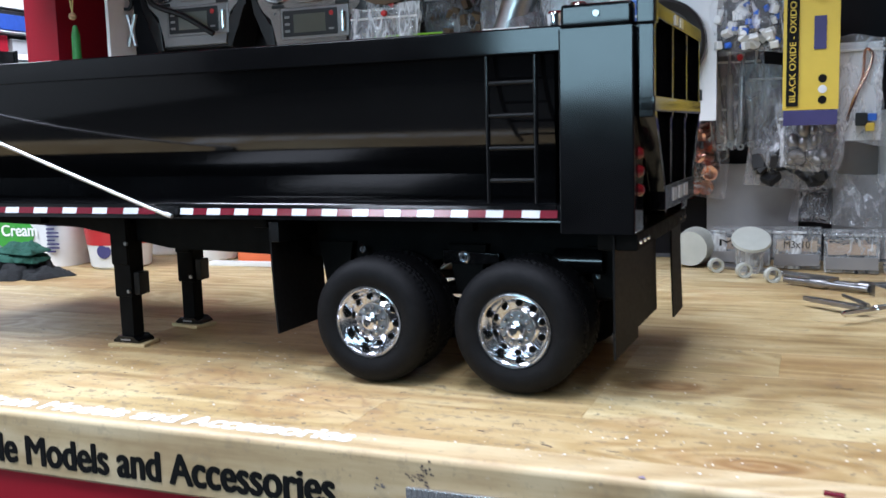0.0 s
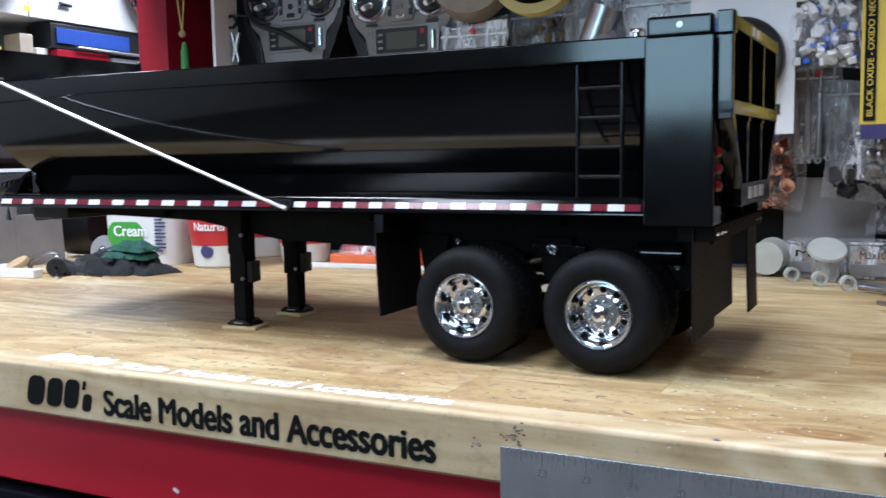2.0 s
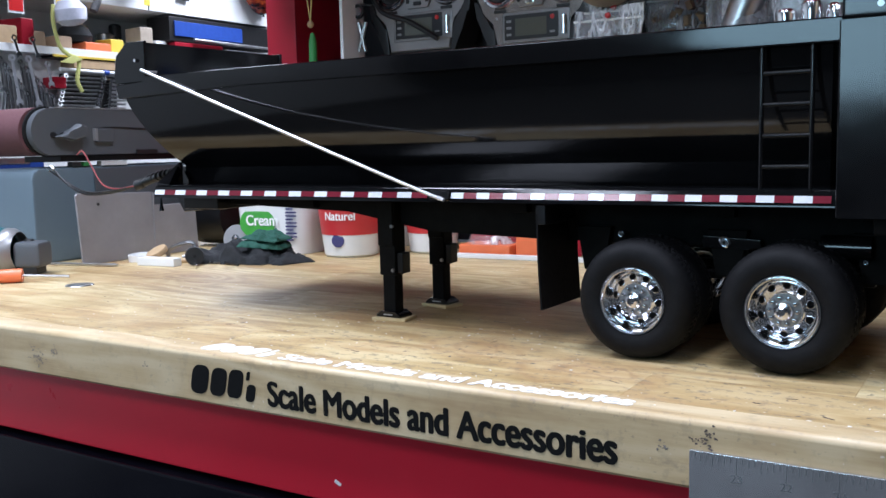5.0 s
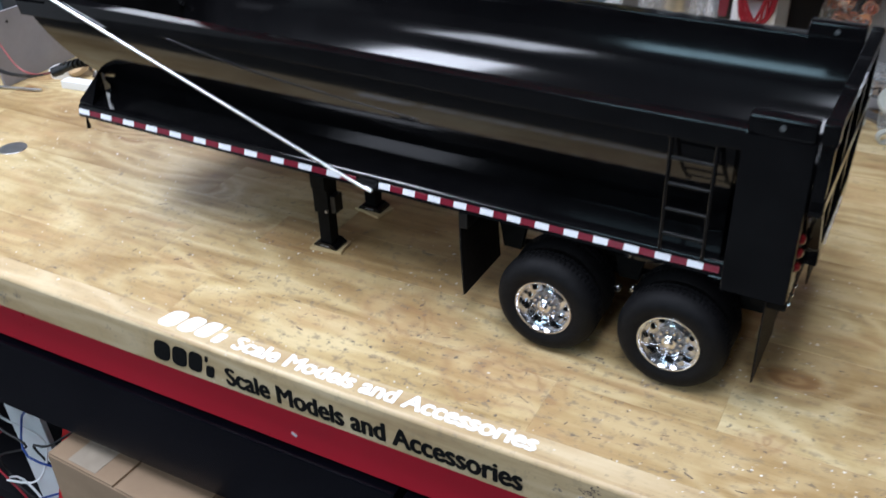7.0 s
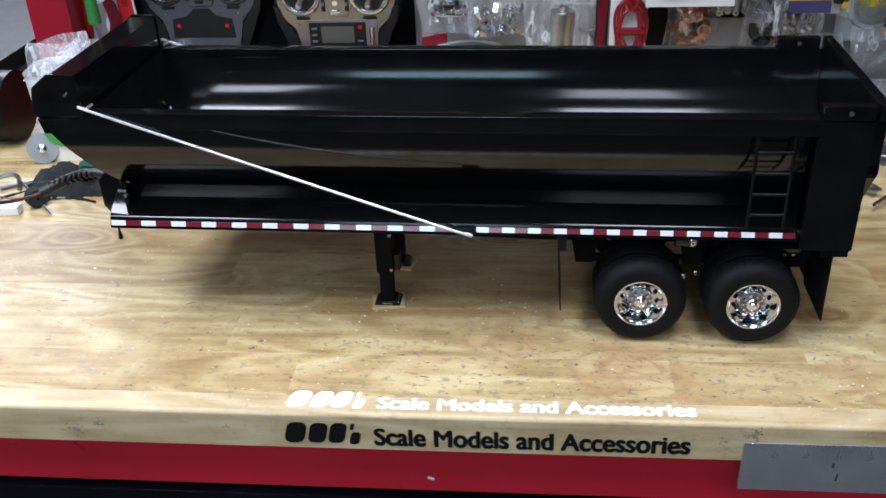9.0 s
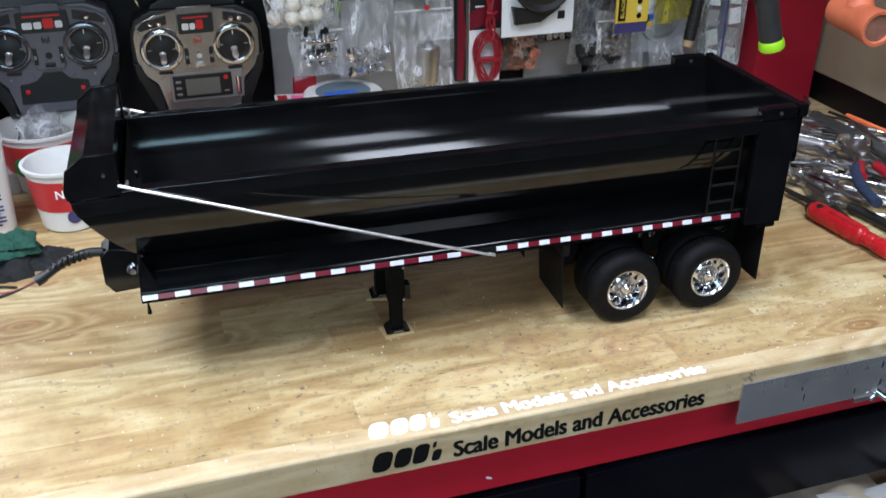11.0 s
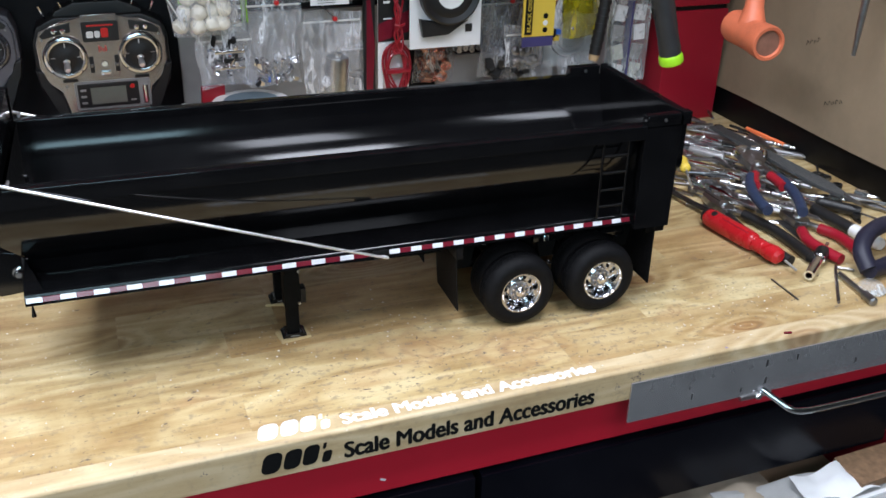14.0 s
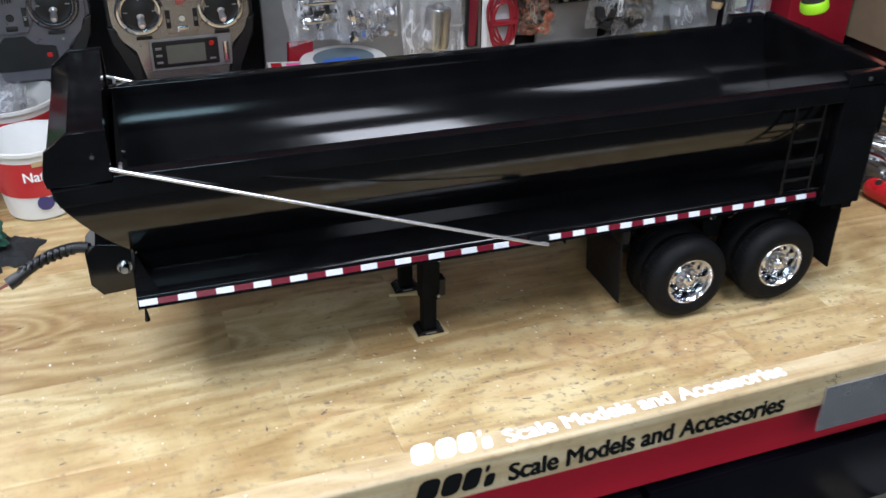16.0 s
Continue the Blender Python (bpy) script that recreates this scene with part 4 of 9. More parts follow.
def logo(m, h, w, mat, label):
    """The trade mark before the words, as plain slanted shapes."""
    bm = B()
    for x0, x1, hh, base in ((0.0, 0.27, 1.0, 0.0), (0.31, 0.55, 0.97, 0.02), (0.58, 0.80, 0.97, 0.04), (0.84, 0.89, 0.30, 0.70), (0.87, 1.0, 0.58, 0.0)):
        ww, tall = (x1 - x0) * w, hh * h
        r = 0.36 * min(ww, tall)
        a = [((x0 * w + px) + 0.22 * (py + base * h) * w / 0.066, py + base * h) for px, py in rounded_rect(ww, tall, r, 4, ww / 2, tall / 2)]
        lo = [bm.verts.new(m @ Vector((p[0], p[1], 0))) for p in a]
        hi = [bm.verts.new(m @ Vector((p[0], p[1], 0.0003))) for p in a]
        bm.faces.new(lo)
        bm.faces.new(hi)
        for i in range(len(a)):
            bm.faces.new((lo[i], lo[(i + 1) % len(a)], hi[(i + 1) % len(a)], hi[i]))
    return part("logo", bm, mat, worktop, label, 0)


logo(FRONT @ pose(0.0, -0.0325, 0), 0.0225, 0.066, BLACK_INK, "black trade mark shapes")
logo(pose(0.001, 0.0075, 0.0001), 0.0225, 0.068, WHITE_INK, "white trade mark shapes")

# steel square on the front edge
ETCH = simple("etched_grey", (0.27, 0.27, 0.275), 0.4, 0.7, vary=0.2)
sq = thing("framing_square", "long flat steel framing square with engraved marks", "ruler")
part("blade", box(B(), 0.3885, 0.998, -0.0032, -0.0006, -0.0672, -0.0165, 0.0004), ALU, sq)
bm = B()
for i in range(1, 190):
    x = 0.3885 + i * 0.003175
    ln = 0.009 if i % 8 == 0 else 0.006 if i % 4 == 0 else 0.0045 if i % 2 == 0 else 0.003
    box(bm, x - 0.00018, x + 0.00018, -0.00335, -0.0031, -0.0172 - ln, -0.0172)
part("tick_marks", bm, ETCH, sq, "engraved inch marks", 0)["kind"] = "stuff"
for i in range(1, 24):
    lettering(str(24 - i), 0.3885 + i * 0.0254 - 0.003, 0.3885 + i * 0.0254 + 0.003, 0.0042, ETCH, sq, Matrix.Translation((0, -0.0032, 0)) @ pose(0, 0, 0, 90, 0, 0) @ pose(0, -0.0310, 0), "number", depth=0.00012)
rs = random.Random(5)
bm = B()
for i in range(14):
    x, z = rs.uniform(0.46, 0.95), rs.uniform(-0.062, -0.03)
    box(bm, x, x + rs.uniform(0.001, 0.003), -0.00335, -0.0031, z, z + rs.uniform(0.003, 0.009))
part("dirt", bm, DARK_STEEL, sq, "dark rub marks", 0)["kind"] = "stuff"

# bent bar of a drawer handle below the edge
hd = thing("bar_handle", "bent chrome bar handle on a small steel bracket", "handle")
part("bar", path_tube(B(), [(0.560, -0.0040, -0.0615), (0.573, -0.017, -0.0705), (0.585, -0.0275, -0.0785), (0.601, -0.0310, -0.0825), (0.64, -0.032, -0.0838), (0.72, -0.032, -0.085), (0.83, -0.032, -0.086), (0.95, -0.032, -0.087)], 0.0035, 14, 8), CHROME, hd)
part("bracket", box(B(), 0.533, 0.574, -0.0058, 0.0225, -0.0715, -0.0665, 0.0006), STEEL, hd)
part("bolt", lathe(B(), [(0, 0.003), (0.003, 0.003), (0.004, 0.0015), (0.004, 0)], 10, Matrix.Translation((0.556, -0.0058, -0.069)) @ pose(0, 0, 0, 90, 0, 0)), CHROME, hd)

# stains on the edge and scraps
def blot(name, label, pts, m, mat):
    rr = random.Random(len(label) + len(pts))
    bm = B()
    for cx, cy, r in pts:
        ring = []
        n = 11
        for i in range(n):
            a = 2 * math.pi * i / n
            q = r * rr.uniform(0.55, 1.1)
            ring.append(bm.verts.new(m @ Vector((cx + q * math.cos(a), cy + 0.8 * q * math.sin(a), 0))))
        c = bm.verts.new(m @ Vector((cx, cy, 0.00012)))
        for i in range(n):
            bm.faces.new((ring[i], ring[(i + 1) % n], c))
    return part(name, bm, mat, worktop, label, 0)


STAIN = simple("dark_stain", (0.10, 0.075, 0.065), 0.6, vary=0.5, scale=300)
GREY_MARK = simple("grey_smudge", (0.20, 0.17, 0.15), 0.6, vary=0.5, scale=300)


def smudge(label, x, z, r, n, seed, mat):
    """A patch of many small specks on the front edge."""
    rr = random.Random(seed)
    pts = [(x + rr.gauss(0, r * 0.45), z + rr.gauss(0, r * 0.4), rr.uniform(0.0003, 0.0011)) for _ in range(n)]
    blot("stain", label, pts, FRONT @ pose(0, 0, 0.00025), mat)["kind"] = "stuff"


smudge("grey speckled smudge on the edge", 0.397, -0.0105, 0.007, 46, 1, STAIN)
smudge("grey speckled smudge on the edge", -0.188, -0.025, 0.010, 60, 2, GREY_MARK)
smudge("grey streak on the edge", -0.165, -0.017, 0.0045, 22, 3, GREY_MARK)
smudge("small dark specks on the edge", -0.05, -0.016, 0.004, 10, 4, GREY_MARK)
smudge("small dark specks on the edge", 0.372, -0.018, 0.004, 12, 5, GREY_MARK)
VIOLET = simple("violet_stain", (0.25, 0.2, 0.3), 0.6, vary=0.3)
blot("stain", "small violet stain on the edge", [(0.507, 0.0035, 0.0024)], pose(0, 0, 0.00025), VIOLET)
solid("red_scrap", box(B(), -0.0045, 0.0045, -0.0014, 0.0014, 0, 0.002, 0.0005), RED_TAPE, "small dark red plastic scrap lying on the worktop edge", "scrap", pose(0.590, 0.006, 0.0, 0, 0, -12))
solid("paint_chip", box(B(), -0.003, 0.003, -0.0006, 0.0006, -0.0012, 0.0012, 0.0003), WHITE_CARD, "white paint chip on the red chest rail", "chip", pose(0.124, 0.0214, -0.09, 0, 25, 0))
NICKS = ((0.196, 0.128, 0.0045, 65), (0.203, 0.060, 0.0035, 20), (-0.048, 0.093, 0.006, 35), (-0.097, 0.088, 0.004, 80), (0.12, 0.075, 0.003, 10), (0.255, 0.041, 0.0035, 40), (-0.253, 0.099, 0.004, 0), (0.36, 0.045, 0.003, 60), (-0.29, 0.305, 0.005, 10))
for x, y, ln, turn in NICKS:
    blot("stain", "dark nick in the worktop", [(-ln * 0.5, 0.0, ln * 0.28), (0.0, 0.0, ln * 0.33), (ln * 0.5, ln * 0.1, ln * 0.22)], pose(x, y, 0.00012, 0, 0, turn), STAIN)
rs = random.Random(3)
bm = B()
for i in range(46):
    x, y, a, ln = rs.uniform(-0.3, 0.72), rs.uniform(0.03, 0.19), rs.uniform(-0.5, 0.5), rs.uniform(0.0015, 0.010)
    w = rs.uniform(0.0002, 0.0006)
    box(bm, -ln / 2, ln / 2, -w, w, 0.00008, 0.0002, m=pose(x, y, 0, 0, 0, math.degrees(a)))
part("scratches", bm, STAIN, worktop, "dark scratches and pencil marks", 0)["kind"] = "stuff"
bm = B()
for i in range(170):
    x, y = rs.uniform(-0.25, 0.75), 0.015 + 0.19 * rs.random() ** 1.4
    s = rs.uniform(0.00025, 0.0007)
    bmesh.ops.create_icosphere(bm, subdivisions=1, radius=s, matrix=Matrix.Translation((x, y, s * 0.3)) @ Matrix.Diagonal((rs.uniform(1, 2.2), 1, 0.5, 1)))
solid("crumbs", bm, WHITE_CARD, "tiny pale crumbs and plastic shavings scattered on the worktop", "crumbs", kind="stuff")

# ---- things on the hutch wall ----
def hook(parent, x, y, z):
    """A wire peg hook from the back panel to y, with a red tip."""
    part("hook", path_tube(B(), [(x, BACK, z + 0.004), (x, (y + BACK) / 2, z + 0.003), (x, y + 0.004, z + 0.002), (x, y - 0.008, z + 0.006)], 0.0012, 6, 3), STEEL, parent, "wire peg hook")


def pouch(x0, x1, z0, z1, y, depth, seed, fill=0.55, nx=9, nz=12):
    rr = random.Random(seed)
    bm = B()
    ph = [rr.uniform(0, 6.3) for _ in range(6)]
    grid = {}
    for side in (0, 1):
        for i in range(nx + 1):
            for k in range(nz + 1):
                u, w = i / nx, k / nz
                edge = min(1, 5 * min(u, 1 - u)) * min(1, 5 * w) * min(1, 2.2 * (1 - w))
                bulge = edge * (0.35 + 0.65 * math.exp(-((w - fill * 0.55) / 0.35) ** 2))
                wob = 0.18 * math.sin(7 * u + ph[0] + 3 * w) + 0.14 * math.sin(11 * w + ph[1] + 4 * u) + 0.1 * math.sin(17 * u - 9 * w + ph[2])
                d = depth * (bulge * (0.75 + wob) + 0.04)
                x = x0 + (x1 - x0) * u + 0.003 * math.sin(6 * w + ph[3]) * (1 if u in (0, 1) else 0.5)
                z = z0 + (z1 - z0) * w + 0.003 * math.sin(5 * u + ph[4])
                grid[side, i, k] = bm.verts.new((x, y + (-d if side == 0 else d * 0.4) + 0.002 * math.sin(4 * u + ph[5]), z))
    for side in (0, 1):
        for i in range(nx):
            for k in range(nz):
                bm.faces.new((grid[side, i, k], grid[side, i + 1, k], grid[side, i + 1, k + 1], grid[side, i, k + 1]))
    return bm


def bag(label, x0, x1, z0, z1, y, depth, seed, film=None, pin=True, zip_line=True):
    b = thing("plastic_bag", label, "bag", group="bags hanging in the hutch")
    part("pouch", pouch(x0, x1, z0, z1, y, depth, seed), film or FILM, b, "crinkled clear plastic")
    if zip_line:
        part("seal", box(B(), x0 + 0.001, x1 - 0.001, y - 0.0016, y + 0.0012, z1 - 0.016, z1 - 0.0135, 0.0004), WHITE_PLASTIC if film is None else GREY_CARD, b)
    if pin:
        xm = (x0 + x1) / 2 + 0.004
        hook(b, xm, y, z1 - 0.012)
        part("pin", lathe(B(), [(0, 0.004), (0.0032, 0.003), (0.0042, 0), (0.003, -0.002), (0, -0.002)], 10, Matrix.Translation((xm, y - 0.006, z1 - 0.010)) @ pose(0, 0, 0, 90, 0, 0)), RED_PLASTIC, b, "red pin head")
    return b


def heap(kind, n, x0, x1, z0, z1, y, dy, size, seed, joined=False):
    """Small pieces heaped in a bag: a mesh for each, or one for all."""
    rr = random.Random(seed)
    every, bm = [], B()
    for _ in range(n):
        if not joined:
            bm = B()
            every.append(bm)
        p = Vector((rr.uniform(x0, x1), y + rr.uniform(-dy, dy), z0 + (z1 - z0) * rr.random() ** 1.3))
        m = Matrix.Translation(p) @ pose(0, 0, 0, rr.uniform(0, 360), rr.uniform(0, 360), rr.uniform(0, 360))
        s = size * rr.uniform(0.7, 1.2)
        if kind == "plug":
            box(bm, -s / 2, s / 2, -s * 0.35, s * 0.35, -s * 0.6, s * 0.6, s * 0.08, m, 1)
        elif kind == "cyl":
            rod(bm, (0, 0, -s * 0.7), (0, 0, s * 0.7), s * 0.5, 12, m=m)
        elif kind == "plate":
            box(bm, -s, s, -s * 0.5, s * 0.5, -s * 0.1, s * 0.1, 0, m)
            rod(bm, (s * 0.5, 0, -s * 0.15), (s * 0.5, 0, s * 0.15), s * 0.3, 8, m=m)
        elif kind == "ball":
            bmesh.ops.create_icosphere(bm, subdivisions=2, radius=s, matrix=m @ Matrix.Diagonal((1.25, 0.95, 0.9, 1)))
        elif kind == "screw":
            rod(bm, (0, 0, -s), (0, 0, s), s * 0.16, 6, m=m)
            rod(bm, (0, 0, s), (0, 0, s * 1.25), s * 0.34, 8, m=m)
    return bm if joined else every


def pieces(name, heaped, material, parent, label=""):
    """Each piece of a heap as a part of its own."""
    for bm in heaped:
        part(name, bm, material, parent, label)


GUN_METAL = simple("gun_metal_ring", (0.22, 0.22, 0.24), 0.2, 0.9, vary=0.1)


def transmitter(m, shell, face, antenna, variant):
    """A hand-held radio transmitter seen from the front (-y), its middle at the pose m."""
    t = thing("radio_transmitter", ("dark grey", "silver and black")[variant == 1] + " radio transmitter with two sticks hung in the hutch", "radio transmitter", m, "radio transmitters in the hutch")
    out = [(-0.060, 0.078), (-0.085, 0.066), (-0.093, 0.045), (-0.0935, 0.008), (-0.088, -0.020), (-0.072, -0.045), (-0.062, -0.077), (0.062, -0.077), (0.072, -0.045), (0.088, -0.020), (0.0935, 0.008), (0.093, 0.045), (0.085, 0.066), (0.060, 0.078)]
    part("shell", prism(B(), out, "y", -0.006, 0.040, 0.004), shell, t, "moulded plastic shell", 0.5)
    plate = [(-0.022, 0.078), (-0.055, 0.073), (-0.083, 0.060), (-0.089, 0.042), (-0.0885, 0.010), (-0.082, -0.014), (-0.060, -0.028), (-0.055, -0.073), (0.055, -0.073), (0.060, -0.028), (0.082, -0.014), (0.0885, 0.010), (0.089, 0.042), (0.083, 0.060), (0.055, 0.073), (0.022, 0.078)]
    part("back_hump", prism(B(), [(-0.066, 0.070), (-0.058, 0.084), (-0.030, 0.096), (0.030, 0.096), (0.058, 0.084), (0.066, 0.070)], "y", 0.004, 0.036, 0.003), shell, t, "", 0.5)
    part("faceplate", prism(B(), plate, "y", -0.0105, -0.005, 0.0025), face, t, "front plate", 0.5)
    part("crest", prism(B(), [(-0.033, 0.024), (-0.024, 0.082), (0.024, 0.082), (0.033, 0.024), (0.018, -0.010), (-0.018, -0.010)], "y", -0.0145, -0.010, 0.002), face, t, "", 0.5)
    for s in (-1, 1):
        part("grip", prism(B(), [(s * 0.0945, 0.006), (s * 0.090, -0.022), (s * 0.074, -0.047), (s * 0.066, -0.079), (s * 0.055, -0.079), (s * 0.060, -0.036), (s * 0.078, -0.020), (s * 0.083, 0.002)], "y", -0.012, 0.042, 0.003), BLACK_PLASTIC, t, "black rubber grip", 0.5)
        g = Matrix.Translation((s * 0.051, -0.0105, 0.022)) @ pose(0, 0, 0, 90, 0, 0)
        ring = part("gimbal_ring", lathe(B(), [(0.0218, 0.002), (0.0232, 0.0046), (0.0246, 0.0050), (0.0256, 0.0036), (0.0268, 0.0054), (0.0292, 0.0050), (0.0310, 0.0030), (0.0318, 0.0)], 40, g), RIM if variant == 1 else GUN_METAL, t, "metal ring round the stick")
        for turn in (45, 135, 225, 315):
            part("ring_screw", lathe(B(), [(0, 0.0062), (0.0012, 0.0061), (0.0014, 0.0048)], 8, g @ pose(0, 0, 0, 0, 0, turn) @ pose(0.0282, 0, 0)), BLACK_PLASTIC, t)
        part("gimbal_cup", lathe(B(), [(0.0245, 0.0032), (0.0215, 0.0015), (0.018, 0.0005), (0.012, 0.0022), (0.0, 0.0040)], 32, g), BLACK_PLASTIC, t, "black stick cup")
        part("stick", lathe(B(), [(0, 0.024), (0.0034, 0.0235), (0.0048, 0.019), (0.0040, 0.010), (0.0030, 0.003), (0.005, 0.002)], 12, g @ pose(0, -0.006, 0.001, 18, 0, 0)), BRIGHT_ROD, t, "metal stick")
        for mark in range(3):
            part("cup_mark", box(B(), 0.0150, 0.0205, -0.0006, 0.0006, 0.0016, 0.0030, 0.0, g @ pose(0, 0, 0, 0, 0, 90 * mark)), WHITE_PLASTIC if mark == 1 else SILVER, t)
        slot = part("trim_slot", box(B(), s * 0.0175 - 0.003, s * 0.0175 + 0.003, -0.0158, -0.0140, -0.002, 0.022, 0.0008), BLACK_PLASTIC, t)
        part("trim_lever", box(B(), s * 0.0175 - 0.0022, s * 0.0175 + 0.0022, -0.0178, -0.0150, 0.006, 0.012, 0.0008), GUN_METAL, slot)
        part("trim_slot", box(B(), s * 0.050 - 0.010, s * 0.050 + 0.010, -0.0122, -0.0100, -0.0150, -0.0105, 0.0008), BLACK_PLASTIC, t)
        part("shoulder", prism(B(), [(s * 0.040, 0.058), (s * 0.040, 0.071), (s * 0.072, 0.064), (s * 0.082, 0.054), (s * 0.078, 0.050)], "y", -0.0118, -0.010, 0.0005), BLACK_PLASTIC, t)
        for q in (0.050, 0.062) if variant == 1 else (0.058,):
            part("switch", lathe(B(), [(0, 0.013), (0.0018, 0.012), (0.0014, 0.004), (0.0034, 0.003), (0.0040, 0)], 10, Matrix.Translation((s * q, -0.0115, 0.0595)) @ pose(0, 0, 0, 75, 0, 8 * s)), CHROME, t, "chrome toggle switch")
        for q, zq in ((0.045, 0.080), (0.072, 0.075)):
            part("switch", rod(B(), (s * q, 0.010, zq), (s * (q + 0.006), 0.004, zq + 0.018), 0.0016, 8), CHROME, t, "chrome toggle switch")
        for sx, sz in ((0.080, 0.048), (0.085, 0.000), (0.026, 0.046), (0.056, -0.022)):
            part("screw", rod(B(), (s * sx, -0.0112, sz), (s * sx, -0.0100, sz), 0.0016, 8), DARK_STEEL, t)
    bw = 0.025 if variant == 1 else 0.034
    badge = part("badge", prism(B(), rounded_rect(2 * bw, 0.029, 0.003, 3, 0.0, 0.0575), "y", -0.0155, -0.0142, 0.0006), BLACK_PLASTIC, t, "black badge with red and white shapes")
    for x0, x1, mt in ((-0.78, -0.40, WHITE_PLASTIC), (-0.34, -0.04, WHITE_PLASTIC), (0.02, 0.42, RED_PLASTIC), (0.48, 0.76, WHITE_PLASTIC if variant == 2 else RED_PLASTIC)):
        if variant == 1 and x0 > 0.4:
            continue
        lift = 0.004 if mt is RED_PLASTIC else 0.0
        part("badge_mark", prism(B(), rounded_rect((x1 - x0) * bw, 0.0095 + lift, 0.0022, 3, (x0 + x1) * bw / 2, 0.0535 + lift / 2), "y", -0.0160, -0.0154), mt, badge)
    part("badge_mark", box(B(), -bw * 0.72, bw * 0.72, -0.0160, -0.0154, 0.0650, 0.0675, 0.0003), RED_PLASTIC, badge)
    bm = B()
    for i in range(4):
        rod(bm, (-0.0045 + 0.003 * i, -0.0152, 0.028 + 0.001 * (i % 2)), (-0.0045 + 0.003 * i, -0.0152, 0.037 - 0.002 * (i % 3)), 0.0008, 6)
    part("mark", bm, RED_PLASTIC if variant == 1 else BLACK_PLASTIC, t)
    part("button", lathe(B(), [(0, 0.002), (0.004, 0.002), (0.005, 0)], 14, Matrix.Translation((0, -0.0142, 0.010)) @ pose(0, 0, 0, 90, 0, 0)), CHROME if variant == 1 else BLACK_PLASTIC, t)
    part("button", box(B(), -0.007, 0.007, -0.0160, -0.0140, -0.006, 0.000, 0.0015), CHROME if variant == 1 else BLACK_PLASTIC, t)
    if variant != 2:
        part("screen_frame", box(B(), -0.046, 0.060, -0.0118, -0.0095, -0.0585, -0.0160, 0.002), SILVER if variant == 1 else face, t)
        part("screen_bezel", box(B(), -0.043, 0.043, -0.0130, -0.0100, -0.055, -0.019, 0.002), BLACK_PLASTIC, t, "dark display bezel")
        part("screen", box(B(), -0.025, 0.025, -0.0136, -0.0128, -0.050, -0.025, 0.0004), LCD, t, "grey display")
        for i in range(3):
            part("key", box(B(), -0.039, -0.031, -0.0142, -0.0128, -0.030 - 0.0095 * i, -0.0265 - 0.0095 * i, 0.0008), SILVER, t)
        part("key", lathe(B(), [(0, 0.0015), (0.0032, 0.0012), (0.0036, 0)], 12, Matrix.Translation((0.034, -0.0128, -0.0265)) @ pose(0, 0, 0, 90, 0, 0)), RED_PLASTIC, t)
        part("key", box(B(), 0.030, 0.038, -0.0138, -0.0128, -0.0485, -0.046, 0.0004), SILVER, t)
        part("roller", rod(B(), (0.052, -0.0125, -0.052), (0.052, -0.0125, -0.026), 0.0042, 14), CHROME, t)
    else:
        part("screen_bezel", prism(B(), [(-0.048, -0.058), (0.048, -0.058), (0.046, -0.030), (0.022, -0.026), (0.012, -0.014), (-0.012, -0.014), (-0.022, -0.026), (-0.046, -0.030)], "y", -0.0125, -0.010, 0.001), BLACK_PLASTIC, t)
        for s in (-1, 1):
            part("key", box(B(), s * 0.037 - 0.003, s * 0.037 + 0.003, -0.0140, -0.0120, -0.043, -0.037, 0.001), RED_PLASTIC, t)
    if variant == 0:
        part("neck_strap", path_tube(B(), [(0.0, 0.008, 0.094), (-0.048, -0.018, 0.086), (-0.074, -0.028, 0.034), (-0.058, -0.030, -0.010), (-0.004, -0.030, -0.032), (0.042, -0.024, -0.060)], 0.0040, 8, 6), BLACK_PLASTIC, t, "black strap hanging across the front")
    part("antenna_base", rod(B(), (0, 0.012, 0.078), (0, 0.012, 0.095), 0.007, 14), BLACK_PLASTIC, t)
    part("antenna", path_tube(B(), [(0, 0.012, 0.09)] + antenna, 0.0052, 10, 5), BLACK_PLASTIC, t, "black stub antenna")
    part("handle", path_tube(B(), [(-0.030, 0.018, 0.078), (-0.031, 0.012, 0.108), (-0.024, 0.010, 0.112), (0.024, 0.010, 0.112), (0.031, 0.012, 0.108), (0.030, 0.018, 0.078)], 0.0014, 8, 4), STEEL, t, "bent wire handle")
    return t


transmitter(pose(-0.280, 0.752, 0.164, 0, 0, 0), GREY_SHELL, GREY_SHELL, [(-0.001, 0.010, 0.13), (-0.012, 0.002, 0.165), (-0.030, -0.012, 0.20)], 2)
transmitter(pose(-0.076, 0.752, 0.146, 0, 0, 0), BLACK_PLASTIC, CHAMPAGNE, [(0.0, 0.010, 0.125), (-0.012, 0.000, 0.150), (-0.060, -0.006, 0.156)], 1)
transmitter(pose(-0.262, 0.745, 0.372, 0, 0, 0), BLACK_PLASTIC, SILVER, [(0, 0.012, 0.16)], 0)
transmitter(pose(-0.070, 0.745, 0.356, 0, 0, 0), BLACK_PLASTIC, CHAMPAGNE, [(0, 0.012, 0.16)], 1)

